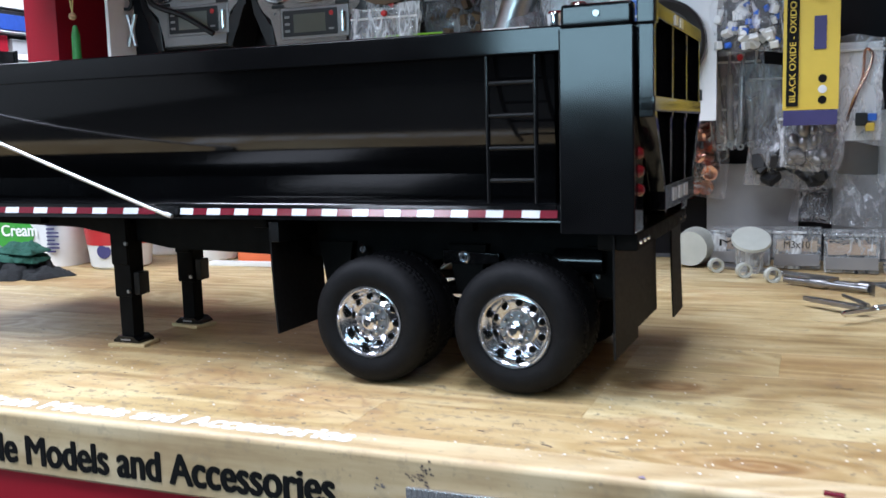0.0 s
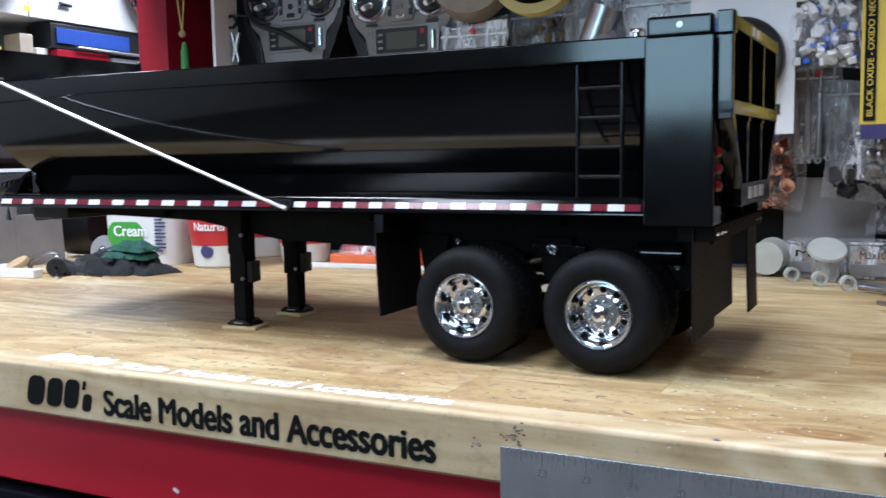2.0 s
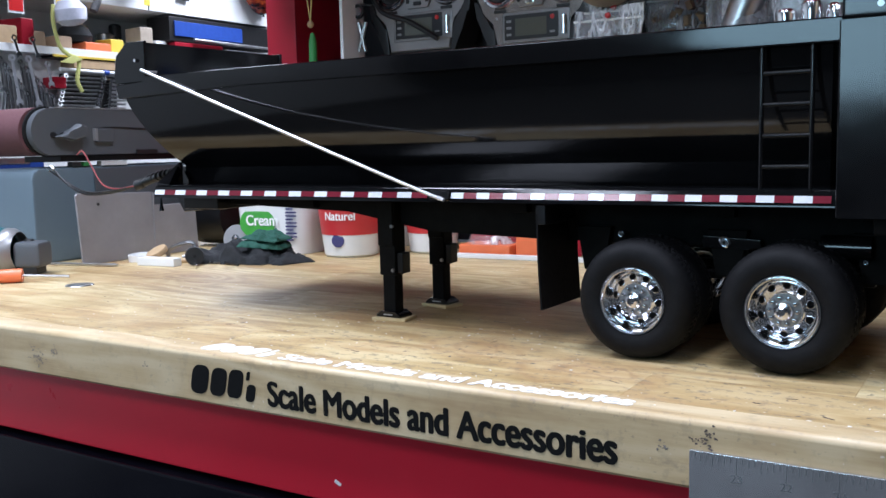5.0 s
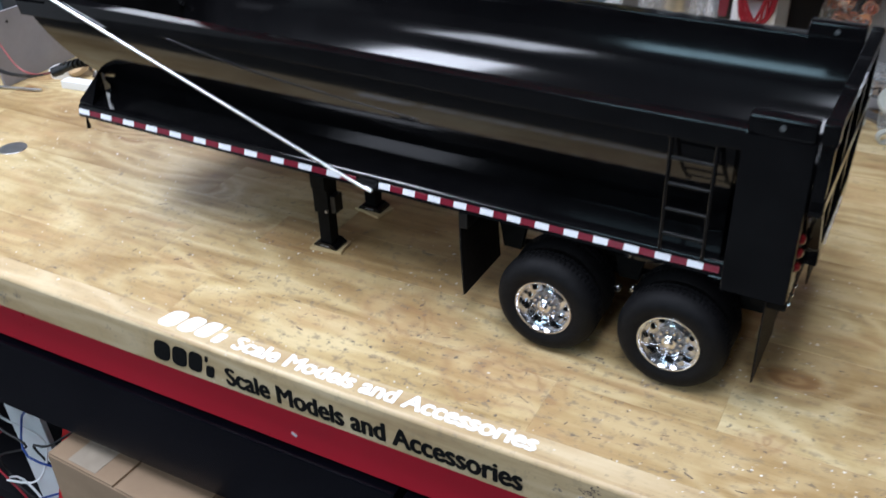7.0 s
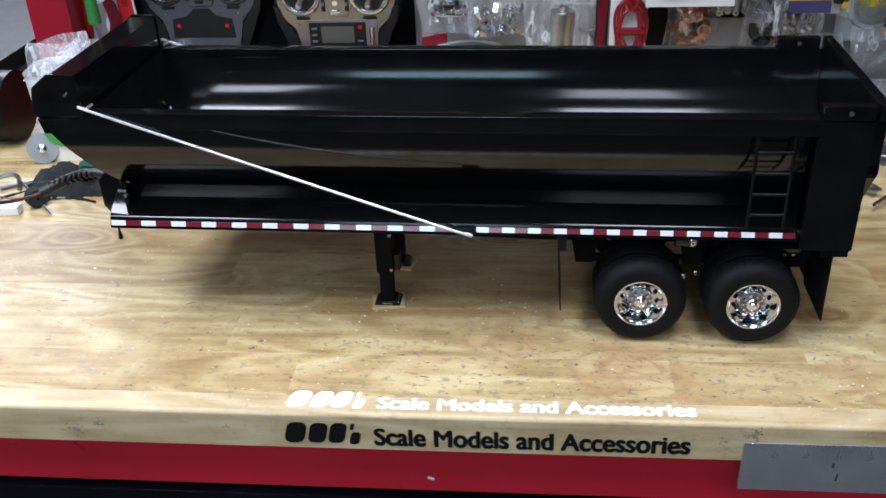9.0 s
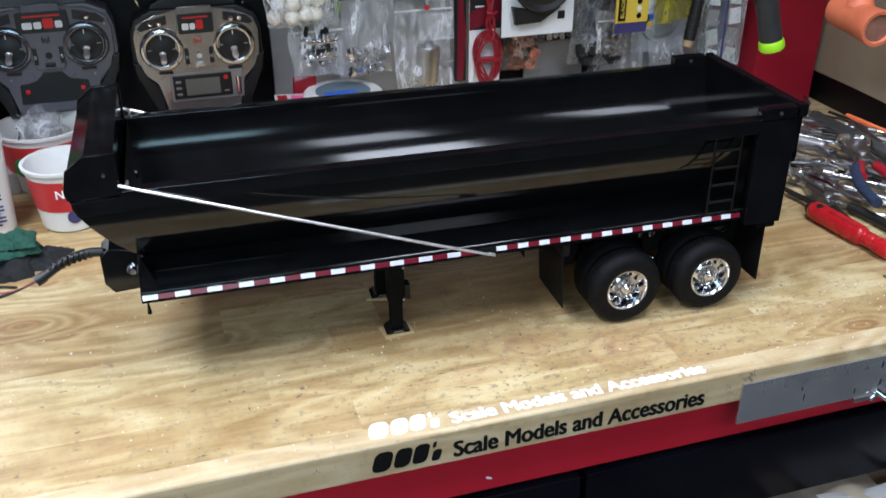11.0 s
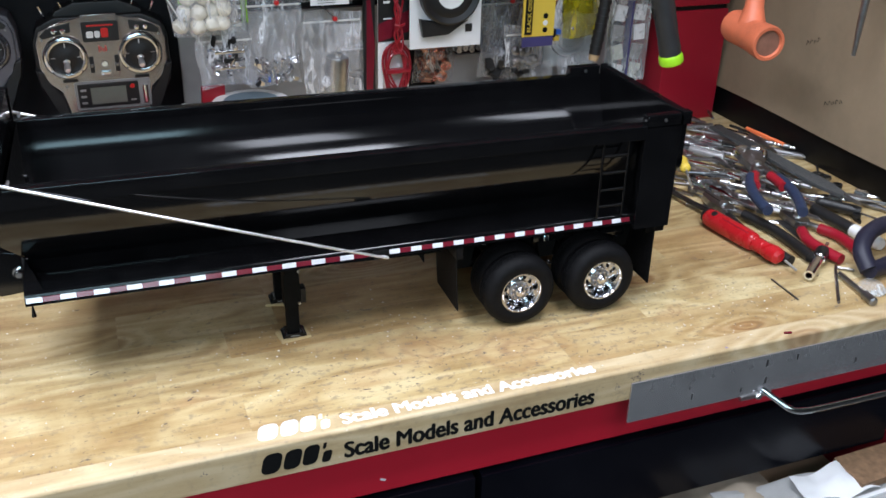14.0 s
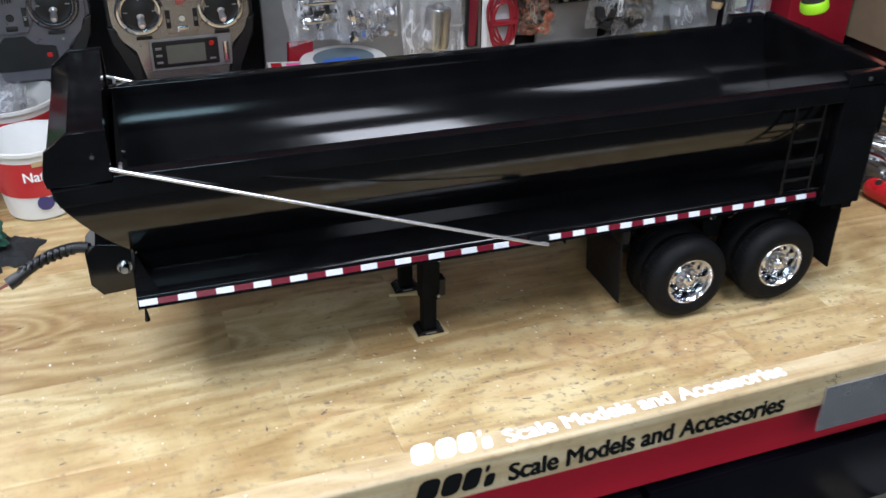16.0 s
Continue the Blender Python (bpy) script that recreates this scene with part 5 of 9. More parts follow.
# pale boards leaning at the back
solid("backing_board", box(B(), 0.035, 0.365, BACK - 0.012, BACK - 0.002, 0.0, 0.205, 0.001), GREY_CARD, "plain grey board leaning against the hutch back", "board")
solid("backing_board", box(B(), 0.455, 0.562, BACK - 0.020, BACK - 0.014, 0.0, 0.115, 0.001), GREY_CARD, "small grey board leaning against the hutch back", "board")
solid("backing_board", box(B(), 0.60, 0.79, BACK - 0.012, BACK - 0.002, 0.0, 0.15, 0.001), GREY_CARD, "plain grey board leaning against the hutch back", "board")

# bag of cotton balls
b = bag("clear bag of white cotton balls pinned in the hutch", 0.018, 0.113, 0.203, 0.325, 0.682, 0.03, 1)
rr = random.Random(8)
for i in range(11):
    bm = B()
    bmesh.ops.create_icosphere(bm, subdivisions=3, radius=0.0112)
    for v in bm.verts:
        v.co *= 1 + 0.16 * noise.noise(v.co * 160 + Vector((i * 3.1, 0, 0)))
    c = part("cotton_ball", bm, COTTON, b)
    c.location = (0.034 + 0.0185 * (i % 4) + rr.uniform(-0.004, 0.004) + 0.006 * (i // 4), 0.674 + rr.uniform(-0.006, 0.008), 0.220 + 0.0185 * (i // 4) + rr.uniform(-0.003, 0.003))
part("stick", rod(B(), (0.030, 0.668, 0.230), (0.014, 0.664, 0.262), 0.0012, 6), WHITE_PLASTIC, b)
# green card with metal clips
c = thing("carded_clips", "green card with chrome clips in a clear pack", "packaging")
part("card", box(B(), 0.034, 0.132, 0.716, 0.718, 0.208, 0.292, 0.0003), LIME, c, "bright green card")
part("blister", box(B(), 0.064, 0.128, 0.698, 0.716, 0.195, 0.270, 0.004), CLEAR_BOX, c, "clear plastic blister")
part("insert", box(B(), 0.040, 0.122, 0.7135, 0.7155, 0.204, 0.272, 0.0005), WHITE_CARD, c, "pale printed insert")
for k in range(4):
    part("clip", box(B(), 0.074, 0.122, 0.706, 0.709, 0.210 + 0.013 * k, 0.218 + 0.013 * k, 0.001), CHROME, c, "chrome clip")
hook(c, 0.085, 0.715, 0.284)
b = bag("clear bag of small black and chrome clips", 0.052, 0.134, 0.118, 0.202, 0.70, 0.016, 2, None, False)
for k in range(3):
    part("clip", box(box(B(), 0.076, 0.120, 0.690, 0.694, 0.146 + 0.012 * k, 0.151 + 0.012 * k, 0.001), 0.104, 0.110, 0.689, 0.693, 0.150 + 0.012 * k, 0.158 + 0.012 * k, 0.0008), (CHROME, BLACK_PLASTIC, CHROME)[k], b)
pieces("clip", heap("plate", 14, 0.064, 0.122, 0.140, 0.178, 0.694, 0.004, 0.007, 4), CHROME, b, "chrome clip")
pieces("clip", heap("plate", 9, 0.064, 0.122, 0.160, 0.190, 0.696, 0.004, 0.008, 5), BLACK_PLASTIC, b, "black clip")
# hardware bag
b = bag("clear zip bag of small bright metal brackets", 0.126, 0.205, 0.118, 0.252, 0.69, 0.02, 3)
pieces("bracket", heap("plate", 52, 0.134, 0.197, 0.126, 0.162, 0.680, 0.005, 0.0062, 6), RIM, b, "bright metal bracket")
part("lead", path_tube(B(), [(0.148, 0.684, 0.158), (0.156, 0.683, 0.190), (0.170, 0.684, 0.212), (0.184, 0.684, 0.186), (0.188, 0.684, 0.156)], 0.0007, 6, 5), SILVER, b, "thin grey lead")
# motor in a silver bag with a white label
b = bag("silver antistatic bag with a white label", 0.196, 0.282, 0.236, 0.345, 0.69, 0.035, 4, FILM_SMOKE, False, False)
part("motor_can", rod(B(), (0.225, 0.682, 0.262), (0.252, 0.680, 0.332), 0.020, 24), STEEL, b, "grey metal motor can")
part("paper_label", box(B(), 0.211, 0.268, 0.6455, 0.6465, 0.243, 0.283, 0.0002), WHITE_CARD, b, "white printed label")
bm = B()
for i in range(9):
    box(bm, 0.230 + 0.0019 * i, 0.2309 + 0.0019 * i, 0.6450, 0.6456, 0.266, 0.279)
for i in range(5):
    box(bm, 0.221, 0.247 + 0.004 * (i % 3), 0.6450, 0.6456, 0.246 + 0.0034 * i, 0.2469 + 0.0034 * i)
part("print", bm, simple("grey_print", (0.11, 0.11, 0.12), 0.6), b)
hook(b, 0.24, 0.69, 0.337)
# foil bag
b = bag("clear bag with three threaded chrome fittings", 0.276, 0.368, 0.250, 0.345, 0.68, 0.03, 5, None, False)
for i, (x, h) in enumerate(((0.296, 0.044), (0.322, 0.050), (0.347, 0.046))):
    prof = [(0, 0), (0.0105, 0.0), (0.0115, 0.002)]
    for k in range(7):
        prof += [(0.0115, 0.004 + 0.003 * k), (0.0104, 0.0055 + 0.003 * k)]
    prof += [(0.0120, 0.026), (0.0122, h - 0.004), (0.0100, h), (0, h)]
    part("fitting", lathe(B(), prof, 24, pose(x, 0.668, 0.256 + 0.002 * (i % 2), 2 - 3 * i, 3 * i - 3, 0)), CHROME, b, "threaded chrome fitting")
part("insert", box(B(), 0.284, 0.360, 0.684, 0.686, 0.256, 0.338, 0.0005), SILVER, b, "silver insert card")
# small part bag
b = bag("clear zip bag holding a small grey motor", 0.203, 0.292, 0.086, 0.228, 0.672, 0.024, 6)
part("motor", lathe(B(), [(0, 0), (0.004, 0.0), (0.004, 0.006), (0.0165, 0.008), (0.0175, 0.012), (0.0175, 0.058), (0.016, 0.062), (0.006, 0.063), (0.006, 0.068), (0.002, 0.069), (0.002, 0.078), (0, 0.078)], 24, pose(0.250, 0.668, 0.098, 0, 4, 0)), STEEL, b, "small grey metal motor")
part("flap", box(B(), 0.232, 0.285, 0.640, 0.644, 0.176, 0.215, 0.001, pose(0, 0, 0)), FILM, b)
b = bag("clear bag of thin grey strips", 0.262, 0.318, 0.07, 0.175, 0.70, 0.02, 16, None, False)
pieces("strip", heap("plate", 8, 0.27, 0.31, 0.08, 0.15, 0.694, 0.004, 0.014, 12), GREY_CARD, b)
# red wire pack
WIRE_RED = simple("dark_red_wire", (0.26, 0.010, 0.022), 0.32, vary=0.15)
c = thing("wire_pack", "red and black blister card with red wire", "packaging")
part("card", box(B(), 0.318, 0.368, 0.668, 0.670, 0.086, 0.262, 0.0004), WHITE_CARD, c, "white card")
part("card_edge", prism(B(), [(0.3185, 0.090), (0.3245, 0.090), (0.3290, 0.176), (0.3215, 0.176)], "y", 0.6665, 0.6676), WHITE_CARD, c, "white printed edge")
part("card_mark", box(box(B(), 0.326, 0.336, 0.6648, 0.6654, 0.236, 0.2395), 0.326, 0.340, 0.6648, 0.6654, 0.212, 0.214), WHITE_CARD, c)
part("card_top", box(B(), 0.318, 0.368, 0.6665, 0.6675, 0.178, 0.262, 0.0003), BLACK_PLASTIC, c, "black print")
part("card_stripe", prism(B(), [(0.318, 0.178), (0.318, 0.205), (0.368, 0.225), (0.368, 0.192)], "y", 0.6655, 0.6662), RED_TAPE, c)
part("side_pack", box(B(), 0.300, 0.3165, 0.676, 0.690, 0.096, 0.250, 0.003), BLACK_PLASTIC, c, "glossy black and red pack")
part("side_print", prism(B(), [(0.301, 0.100), (0.311, 0.100), (0.3155, 0.170), (0.308, 0.246), (0.303, 0.246)], "y", 0.6748, 0.6757), RED_TAPE, c, "dark red print")
for i in range(7):
    part("wire_loop", path_tube(B(), [(0.3455 + (0.0205 - 0.0013 * i) * math.cos(a) + 0.004 * math.sin(2 * a + i), 0.663 - 0.0012 * i, 0.134 + (0.042 - 0.0022 * i) * math.sin(a)) for a in (2 * math.pi * k / 16 for k in range(17))], 0.0019, 6, 2), WIRE_RED, c, "coil of dark red wire")
part("wire_tie", box(B(), 0.327, 0.364, 0.652, 0.664, 0.131, 0.137, 0.001), WIRE_RED, c)
hook(c, 0.343, 0.668, 0.255)
w = thing("wire_bundle", "bundle of thin red wire hanging from a hook", "wire")
rr = random.Random(4)
for i in range(6):
    px = [0.345 + rr.uniform(-0.008, 0.008) * q for q in (0.5, 1, 1, 0.4, 1, 1.1, 0.6)]
    pts = [(px[k], 0.650 + rr.uniform(-0.004, 0.004), z) for k, z in enumerate((0.262, 0.246, 0.228, 0.208, 0.192, 0.172, 0.162))]
    part("strand", path_tube(B(), pts, 0.0015, 6, 3), DARK_RED, w)
part("tie", path_tube(B(), [(0.337, 0.644, 0.209), (0.345, 0.641, 0.207), (0.353, 0.645, 0.209)], 0.002, 6, 3), DARK_RED, w)
# solder spool on a white card
c = thing("carded_spool", "black wire spool on a white card with a blue sticker", "packaging")
part("card", box(B(), 0.362, 0.478, 0.648, 0.650, 0.168, 0.345, 0.0004), WHITE_CARD, c, "white backing card")
sp = Matrix.Translation((0.421, 0.640, 0.253)) @ pose(0, 0, 0, 90, 0, 0)
part("spool", lathe(B(), [(0.022, 0.012), (0.030, 0.013), (0.036, 0.010), (0.044, 0.013), (0.047, 0.011), (0.048, 0.0), (0.046, -0.006)], 48, sp), BLACK_PLASTIC, c, "black coil")
part("core", lathe(B(), [(0, 0.008), (0.012, 0.009), (0.021, 0.0105), (0.0225, 0.011)], 32, sp), WHITE_PLASTIC, c, "white core")
part("sticker", lathe(B(), [(0, 0.0006), (0.0205, 0.0006), (0.0208, 0)], 32, Matrix.Translation((0.391, 0.626, 0.280)) @ pose(0, 0, 0, 90, 0, 0)), BLUE_STICKER, c, "round blue sticker")
part("sticker_mark", box(box(B(), 0.384, 0.394, 0.6250, 0.6256, 0.268, 0.276), 0.380, 0.403, 0.6250, 0.6256, 0.281, 0.284), WHITE_CARD, c)
part("loose_end", prism(B(), [(0.375, 0.215), (0.38, 0.188), (0.42, 0.190), (0.452, 0.210), (0.42, 0.205)], "y", 0.636, 0.646, 0.001), BLACK_PLASTIC, c)
part("port", box(B(), 0.452, 0.463, 0.6465, 0.6485, 0.190, 0.202), BLACK_PLASTIC, c)
hook(c, 0.42, 0.649, 0.335)
# copper fittings
b = bag("clear bag of copper pipe caps", 0.406, 0.480, 0.076, 0.196, 0.764, 0.03, 9, None, False)
rr = random.Random(17)
for i in range(15):
    bm = lathe(B(), [(0, 0.019), (0.007, 0.019), (0.0092, 0.0165), (0.0094, 0.0), (0.0083, 0.0), (0.0080, 0.014), (0, 0.014)], 18)
    c = part("copper_cap", bm, COPPER, b)
    c.matrix_basis = Matrix.Translation((0.422 + 0.0185 * (i % 3) + rr.uniform(-0.003, 0.003), 0.757 + rr.uniform(-0.008, 0.006), 0.088 + 0.0175 * (i // 3))) @ pose(0, 0, 0, rr.uniform(0, 360), rr.uniform(0, 360), 0)
# connectors bag
b = bag("clear bag of white connectors with blue ends", 0.468, 0.552, 0.238, 0.345, 0.655, 0.025, 10)
pieces("connector", heap("plug", 42, 0.478, 0.542, 0.246, 0.322, 0.647, 0.007, 0.0095, 11), WHITE_PLASTIC, b, "white connector")
pieces("connector", heap("plug", 16, 0.480, 0.540, 0.246, 0.320, 0.643, 0.006, 0.006, 12), BLUE_STICKER, b, "blue connector end")
# hydraulic cylinders bag
b = bag("clear bag of slim steel hydraulic cylinders", 0.466, 0.520, 0.136, 0.250, 0.735, 0.025, 11)
for i in range(4):
    x = 0.475 + 0.0115 * i
    cy = part("cylinder", lathe(B(), [(0, 0), (0.0042, 0.0), (0.0044, 0.012), (0.0036, 0.014), (0.0036, 0.075), (0.0016, 0.077), (0.0016, 0.102), (0, 0.102)], 14, pose(x, 0.728, 0.142 + 0.003 * (i % 2), 0, 2 * (i - 1.5), 0)), STEEL, b, "slim steel cylinder")
    part("eye", lathe(B(), [(0.0018, -0.002), (0.0042, -0.002), (0.0042, 0.002), (0.0018, 0.002)], 14, Matrix.Translation((x, 0.728, 0.137 + 0.003 * (i % 2))) @ pose(0, 0, 0, 90, 0, 0), True), STEEL, cy)
# dark bags
b = bag("smoky bag of black rubber parts", 0.505, 0.604, 0.090, 0.228, 0.715, 0.028, 13, FILM_SMOKE)
pieces("rubber_part", heap("plug", 24, 0.520, 0.590, 0.100, 0.150, 0.706, 0.006, 0.014, 13), BLACK_PLASTIC, b, "black rubber part")
b = bag("clear bag of coiled braided wire", 0.540, 0.606, 0.112, 0.182, 0.69, 0.02, 14, None, False)
pieces("bead", heap("ball", 18, 0.552, 0.594, 0.122, 0.158, 0.683, 0.004, 0.007, 14), DARK_STEEL, b)
# drill bit pack
c = thing("drill_bit_pack", "tall yellow drill bit pack with a dark stripe", "packaging")
part("card", box(B(), 0.546, 0.601, 0.640, 0.644, 0.176, 0.345, 0.0006), YELLOW_CARD, c, "yellow card")
part("stripe", box(B(), 0.5495, 0.5615, 0.6380, 0.6399, 0.180, 0.332), BLACK_INK, c, "black stripe")
part("foot_strip", box(B(), 0.547, 0.600, 0.6395, 0.6445, 0.160, 0.1755, 0.0005), PURPLE_CARD, c, "dark blue lower strip")
VERT = Matrix.Translation((0.5586, 0.6379, 0.1845)) @ pose(0, 0, 0, 90, 0, 0) @ pose(0, 0, 0, 0, 0, 90)
lettering("BLACK OXIDE - OXIDO NEGRO", 0.0, 0.140, 0.0060, YELLOW_CARD, c, VERT, bold=0.02)
part("panel", box(B(), 0.576, 0.588, 0.6388, 0.6396, 0.238, 0.272), PURPLE_CARD, c)
for i, zz in enumerate((0.186, 0.197, 0.208)):
    part("symbol", lathe(B(), [(0.0, 0.0004), (0.0042, 0.0004), (0.0044, 0)], 14, Matrix.Translation((0.585, 0.6398, zz)) @ pose(0, 0, 0, 90, 0, 0)), BLACK_INK if i % 2 == 0 else WHITE_CARD, c)
part("bit", rod(B(), (0.582, 0.636, 0.290), (0.582, 0.636, 0.345), 0.0035, 10), DARK_STEEL, c)
hook(c, 0.574, 0.642, 0.338)
# small wired part in a white bag, behind the drill bit pack
b = bag("clear bag with a small coloured plug and copper wire", 0.598, 0.648, 0.138, 0.254, 0.752, 0.012, 15, None, False)
b.location.y = -0.050
part("card", box(B(), 0.601, 0.645, 0.755, 0.757, 0.142, 0.248), WHITE_CARD, b, "white insert")
part("lead", path_tube(B(), [(0.610, 0.746, 0.160), (0.617, 0.744, 0.187), (0.629, 0.743, 0.213), (0.634, 0.743, 0.233), (0.627, 0.743, 0.238), (0.625, 0.744, 0.209), (0.615, 0.745, 0.178)], 0.0017, 6, 4), COPPER, b, "copper lead")
part("plug", box(B(), 0.619, 0.631, 0.739, 0.748, 0.158, 0.172, 0.001), BLACK_PLASTIC, b)
part("plug", box(B(), 0.629, 0.638, 0.739, 0.748, 0.152, 0.161, 0.001), YELLOW_CARD, b)
part("plug", box(B(), 0.631, 0.640, 0.738, 0.747, 0.163, 0.171, 0.001), BLUE_STICKER, b)
# yellow bag, ring plate
b = bag("yellow plastic bag over a perforated plate", 0.628, 0.706, 0.146, 0.345, 0.682, 0.018, 18, FILM_YELLOW, False, False)
b.location = (0.032, 0.046, 0.0)
part("plate", box(B(), 0.628, 0.712, 0.700, 0.704, 0.22, 0.345, 0.001), simple("olive_plate", (0.16, 0.13, 0.02), 0.5), b, "olive perforated plate")
for x in (0.650, 0.686):
    for z in (0.262, 0.298, 0.334):
        part("hole", lathe(B(), [(0, 0.0006), (0.011, 0.0006), (0.0112, 0)], 20, Matrix.Translation((x, 0.6995, z)) @ pose(0, 0, 0, 90, 0, 0)), BLACK_PLASTIC, b)
c = thing("ring_plate", "pale grey square plate with a raised ring", "plate", pose(0.030, 0.040, 0))
part("plate", box(B(), 0.617, 0.717, 0.722, 0.726, 0.085, 0.175, 0.001), simple("pale_grey_plastic", (0.42, 0.45, 0.46), 0.45), c)
part("ring", lathe(B(), [(0.031, 0), (0.033, 0.005), (0.039, 0.005), (0.041, 0)], 48, Matrix.Translation((0.667, 0.722, 0.142)) @ pose(0, 0, 0, 90, 0, 0)), c.children[0].data.materials[0], c)
part("inner_ring", lathe(B(), [(0.022, 0), (0.023, 0.004), (0.027, 0.004), (0.028, 0)], 40, Matrix.Translation((0.667, 0.722, 0.142)) @ pose(0, 0, 0, 90, 0, 0)), c.children[0].data.materials[0], c)
# hammer handle
c = thing("hanging_hammer", "hammer hanging head up with a ribbed black grip", "hammer")
A, Bp = Vector((0.682, 0.645, 0.138)), Vector((0.712, 0.652, 0.34))
part("grip", rod(B(), A, A.lerp(Bp, 0.62), 0.0095, 16, 0.0085), BLACK_PLASTIC, c, "ribbed black rubber grip")
for i in range(9):
    p, q = A.lerp(Bp, 0.05 + 0.06 * i), A.lerp(Bp, 0.07 + 0.06 * i)
    part("rib", rod(B(), p, q, 0.0104, 16), BLACK_PLASTIC, c)
part("handle", rod(B(), A.lerp(Bp, 0.6), Bp, 0.0085, 14, 0.007), BLUE_GRIP, c, "dark blue handle")
part("butt", rod(B(), A - Vector((0.002, 0, 0.010)), A, 0.0075, 12, 0.009), TAN_WOOD, c)
# clear organiser of terminals
c = thing("organiser", "clear organiser box of pale packets and terminals", "box")
part("tray", box(B(), 0.720, 0.795, 0.664, 0.680, 0.080, 0.222, 0.002), CLEAR_BOX, c, "clear plastic tray")
rr = random.Random(6)
for i in range(2):
    for k in range(4):
        m = Matrix.Translation((0.738 + 0.037 * i + rr.uniform(-0.003, 0.003), 0.668, 0.098 + 0.033 * k)) @ pose(0, 0, 0, 0, rr.uniform(-22, 22), 0)
        part("packet", box(B(), -0.0105, 0.0105, -0.0022, 0.0022, -0.0135, 0.0125, 0.0012, m), (WHITE_CARD, CLOUDY, SILVER, WHITE_CARD)[(i + k) % 4], c, "small pale packet")
        pieces("terminal", heap("plate", 3, 0.731 + 0.037 * i, 0.748 + 0.037 * i, 0.088 + 0.033 * k, 0.104 + 0.033 * k, 0.6655, 0.001, 0.004, 30 + 4 * i + k), STEEL, c)
part("divider", box(B(), 0.756, 0.7585, 0.662, 0.680, 0.082, 0.220), PURPLE_CARD, c)
hook(c, 0.757, 0.668, 0.214)
# bag of pale packets behind the torch
b = bag("clear bag of folded white packets pinned in the hutch", 0.716, 0.806, 0.176, 0.330, 0.728, 0.022, 61)
rr = random.Random(62)
for i in range(7):
    part("packet", box(B(), -0.015, 0.015, -0.0015, 0.0015, -0.018, 0.018, 0.001, pose(0.738 + 0.042 * (i % 2), 0.720 + 0.002 * (i % 3), 0.198 + 0.017 * i, rr.uniform(-8, 8), rr.uniform(-25, 25), 0)), (CLOUDY, WHITE_CARD, SILVER)[i % 3], b, "folded pale packet")
# green case
c = thing("small_case", "flat grey-green plastic case with a pale rim", "case")
part("body", box(B(), 0.712, 0.797, 0.612, 0.628, 0.266, 0.345, 0.004), simple("grey_green_plastic", (0.06, 0.10, 0.095), 0.4), c)
part("rim", box(box(B(), 0.710, 0.799, 0.610, 0.616, 0.2635, 0.2685, 0.001), 0.7955, 0.7995, 0.610, 0.616, 0.264, 0.345, 0.001), SILVER, c, "pale rim")
part("clip", box(B(), 0.770, 0.783, 0.608, 0.613, 0.285, 0.32, 0.001), SILVER, c)
part("bracket", box(B(), 0.735, 0.765, 0.628, BACK, 0.325, 0.331, 0.0006), STEEL, c)
# torch with a lime ring
c = thing("hanging_torch", "dark grey hand torch with a lime green end ring", "torch")
A, Bp = Vector((0.731, 0.498, 0.161)), Vector((0.697, 0.503, 0.280))
ax = (A - Bp).to_track_quat("Z", "Y").to_matrix().to_4x4()
L = (A - Bp).length
TORCH = simple("dark_grey_torch_plastic", (0.022, 0.024, 0.026), 0.42, vary=0.3, scale=40)
part("barrel", lathe(B(), [(0, -0.003), (0.009, -0.001), (0.0145, 0.005), (0.0170, 0.016), (0.0165, 0.050), (0.0160, L - 0.040), (0.0168, L - 0.022), (0.0160, L - 0.013)], 28, Matrix.Translation(Bp) @ ax), TORCH, c, "dark grey barrel")
part("end_ring", lathe(B(), [(0.0165, L - 0.014), (0.0184, L - 0.011), (0.0188, L - 0.002), (0.0172, L + 0.001), (0.0135, L + 0.001), (0.0125, L - 0.002), (0, L - 0.002)], 28, Matrix.Translation(Bp) @ ax), LIME, c, "lime green end ring")
part("lens", lathe(B(), [(0.0118, L - 0.0012), (0.006, L - 0.0006), (0.0, L - 0.0008)], 20, Matrix.Translation(Bp) @ ax), BLACK_PLASTIC, c, "black end cap")
part("switch", box(B(), -0.005, 0.005, -0.0180, -0.0155, 0.034, 0.050, 0.001, Matrix.Translation(Bp) @ ax), BLACK_PLASTIC, c)
part("hang_wire", path_tube(B(), [Bp + Vector((0.004, 0, -0.004)), Bp + Vector((0.020, 0.05, 0.004)), (0.738, 0.612, 0.290)], 0.0007, 6, 4), BLACK_PLASTIC, c)

# upper row seen from low down: rolls and bags
c = thing("tape_roll", "brown cardboard tape roll hung on a peg", "tape")
part("roll", lathe(B(), [(0.033, -0.022), (0.052, -0.022), (0.0525, 0), (0.052, 0.022), (0.033, 0.022)], 48, Matrix.Translation((0.056, 0.70, 0.386)) @ pose(0, 0, 0, 80, 0, 14), True), TAN, c)
hook(c, 0.056, 0.68, 0.417)
c = thing("tape_roll", "yellow masking tape roll hung on a peg", "tape")
part("roll", lathe(B(), [(0.048, -0.012), (0.0605, -0.012), (0.0608, 0), (0.0605, 0.012), (0.048, 0.012)], 56, Matrix.Translation((0.158, 0.675, 0.388)) @ pose(0, 0, 0, 86, 0, 6), True), MASKING, c)
hook(c, 0.158, 0.66, 0.434)
b = bag("clear zip bag with a red pin and bright parts", 0.016, 0.100, 0.262, 0.341, 0.722, 0.02, 21)
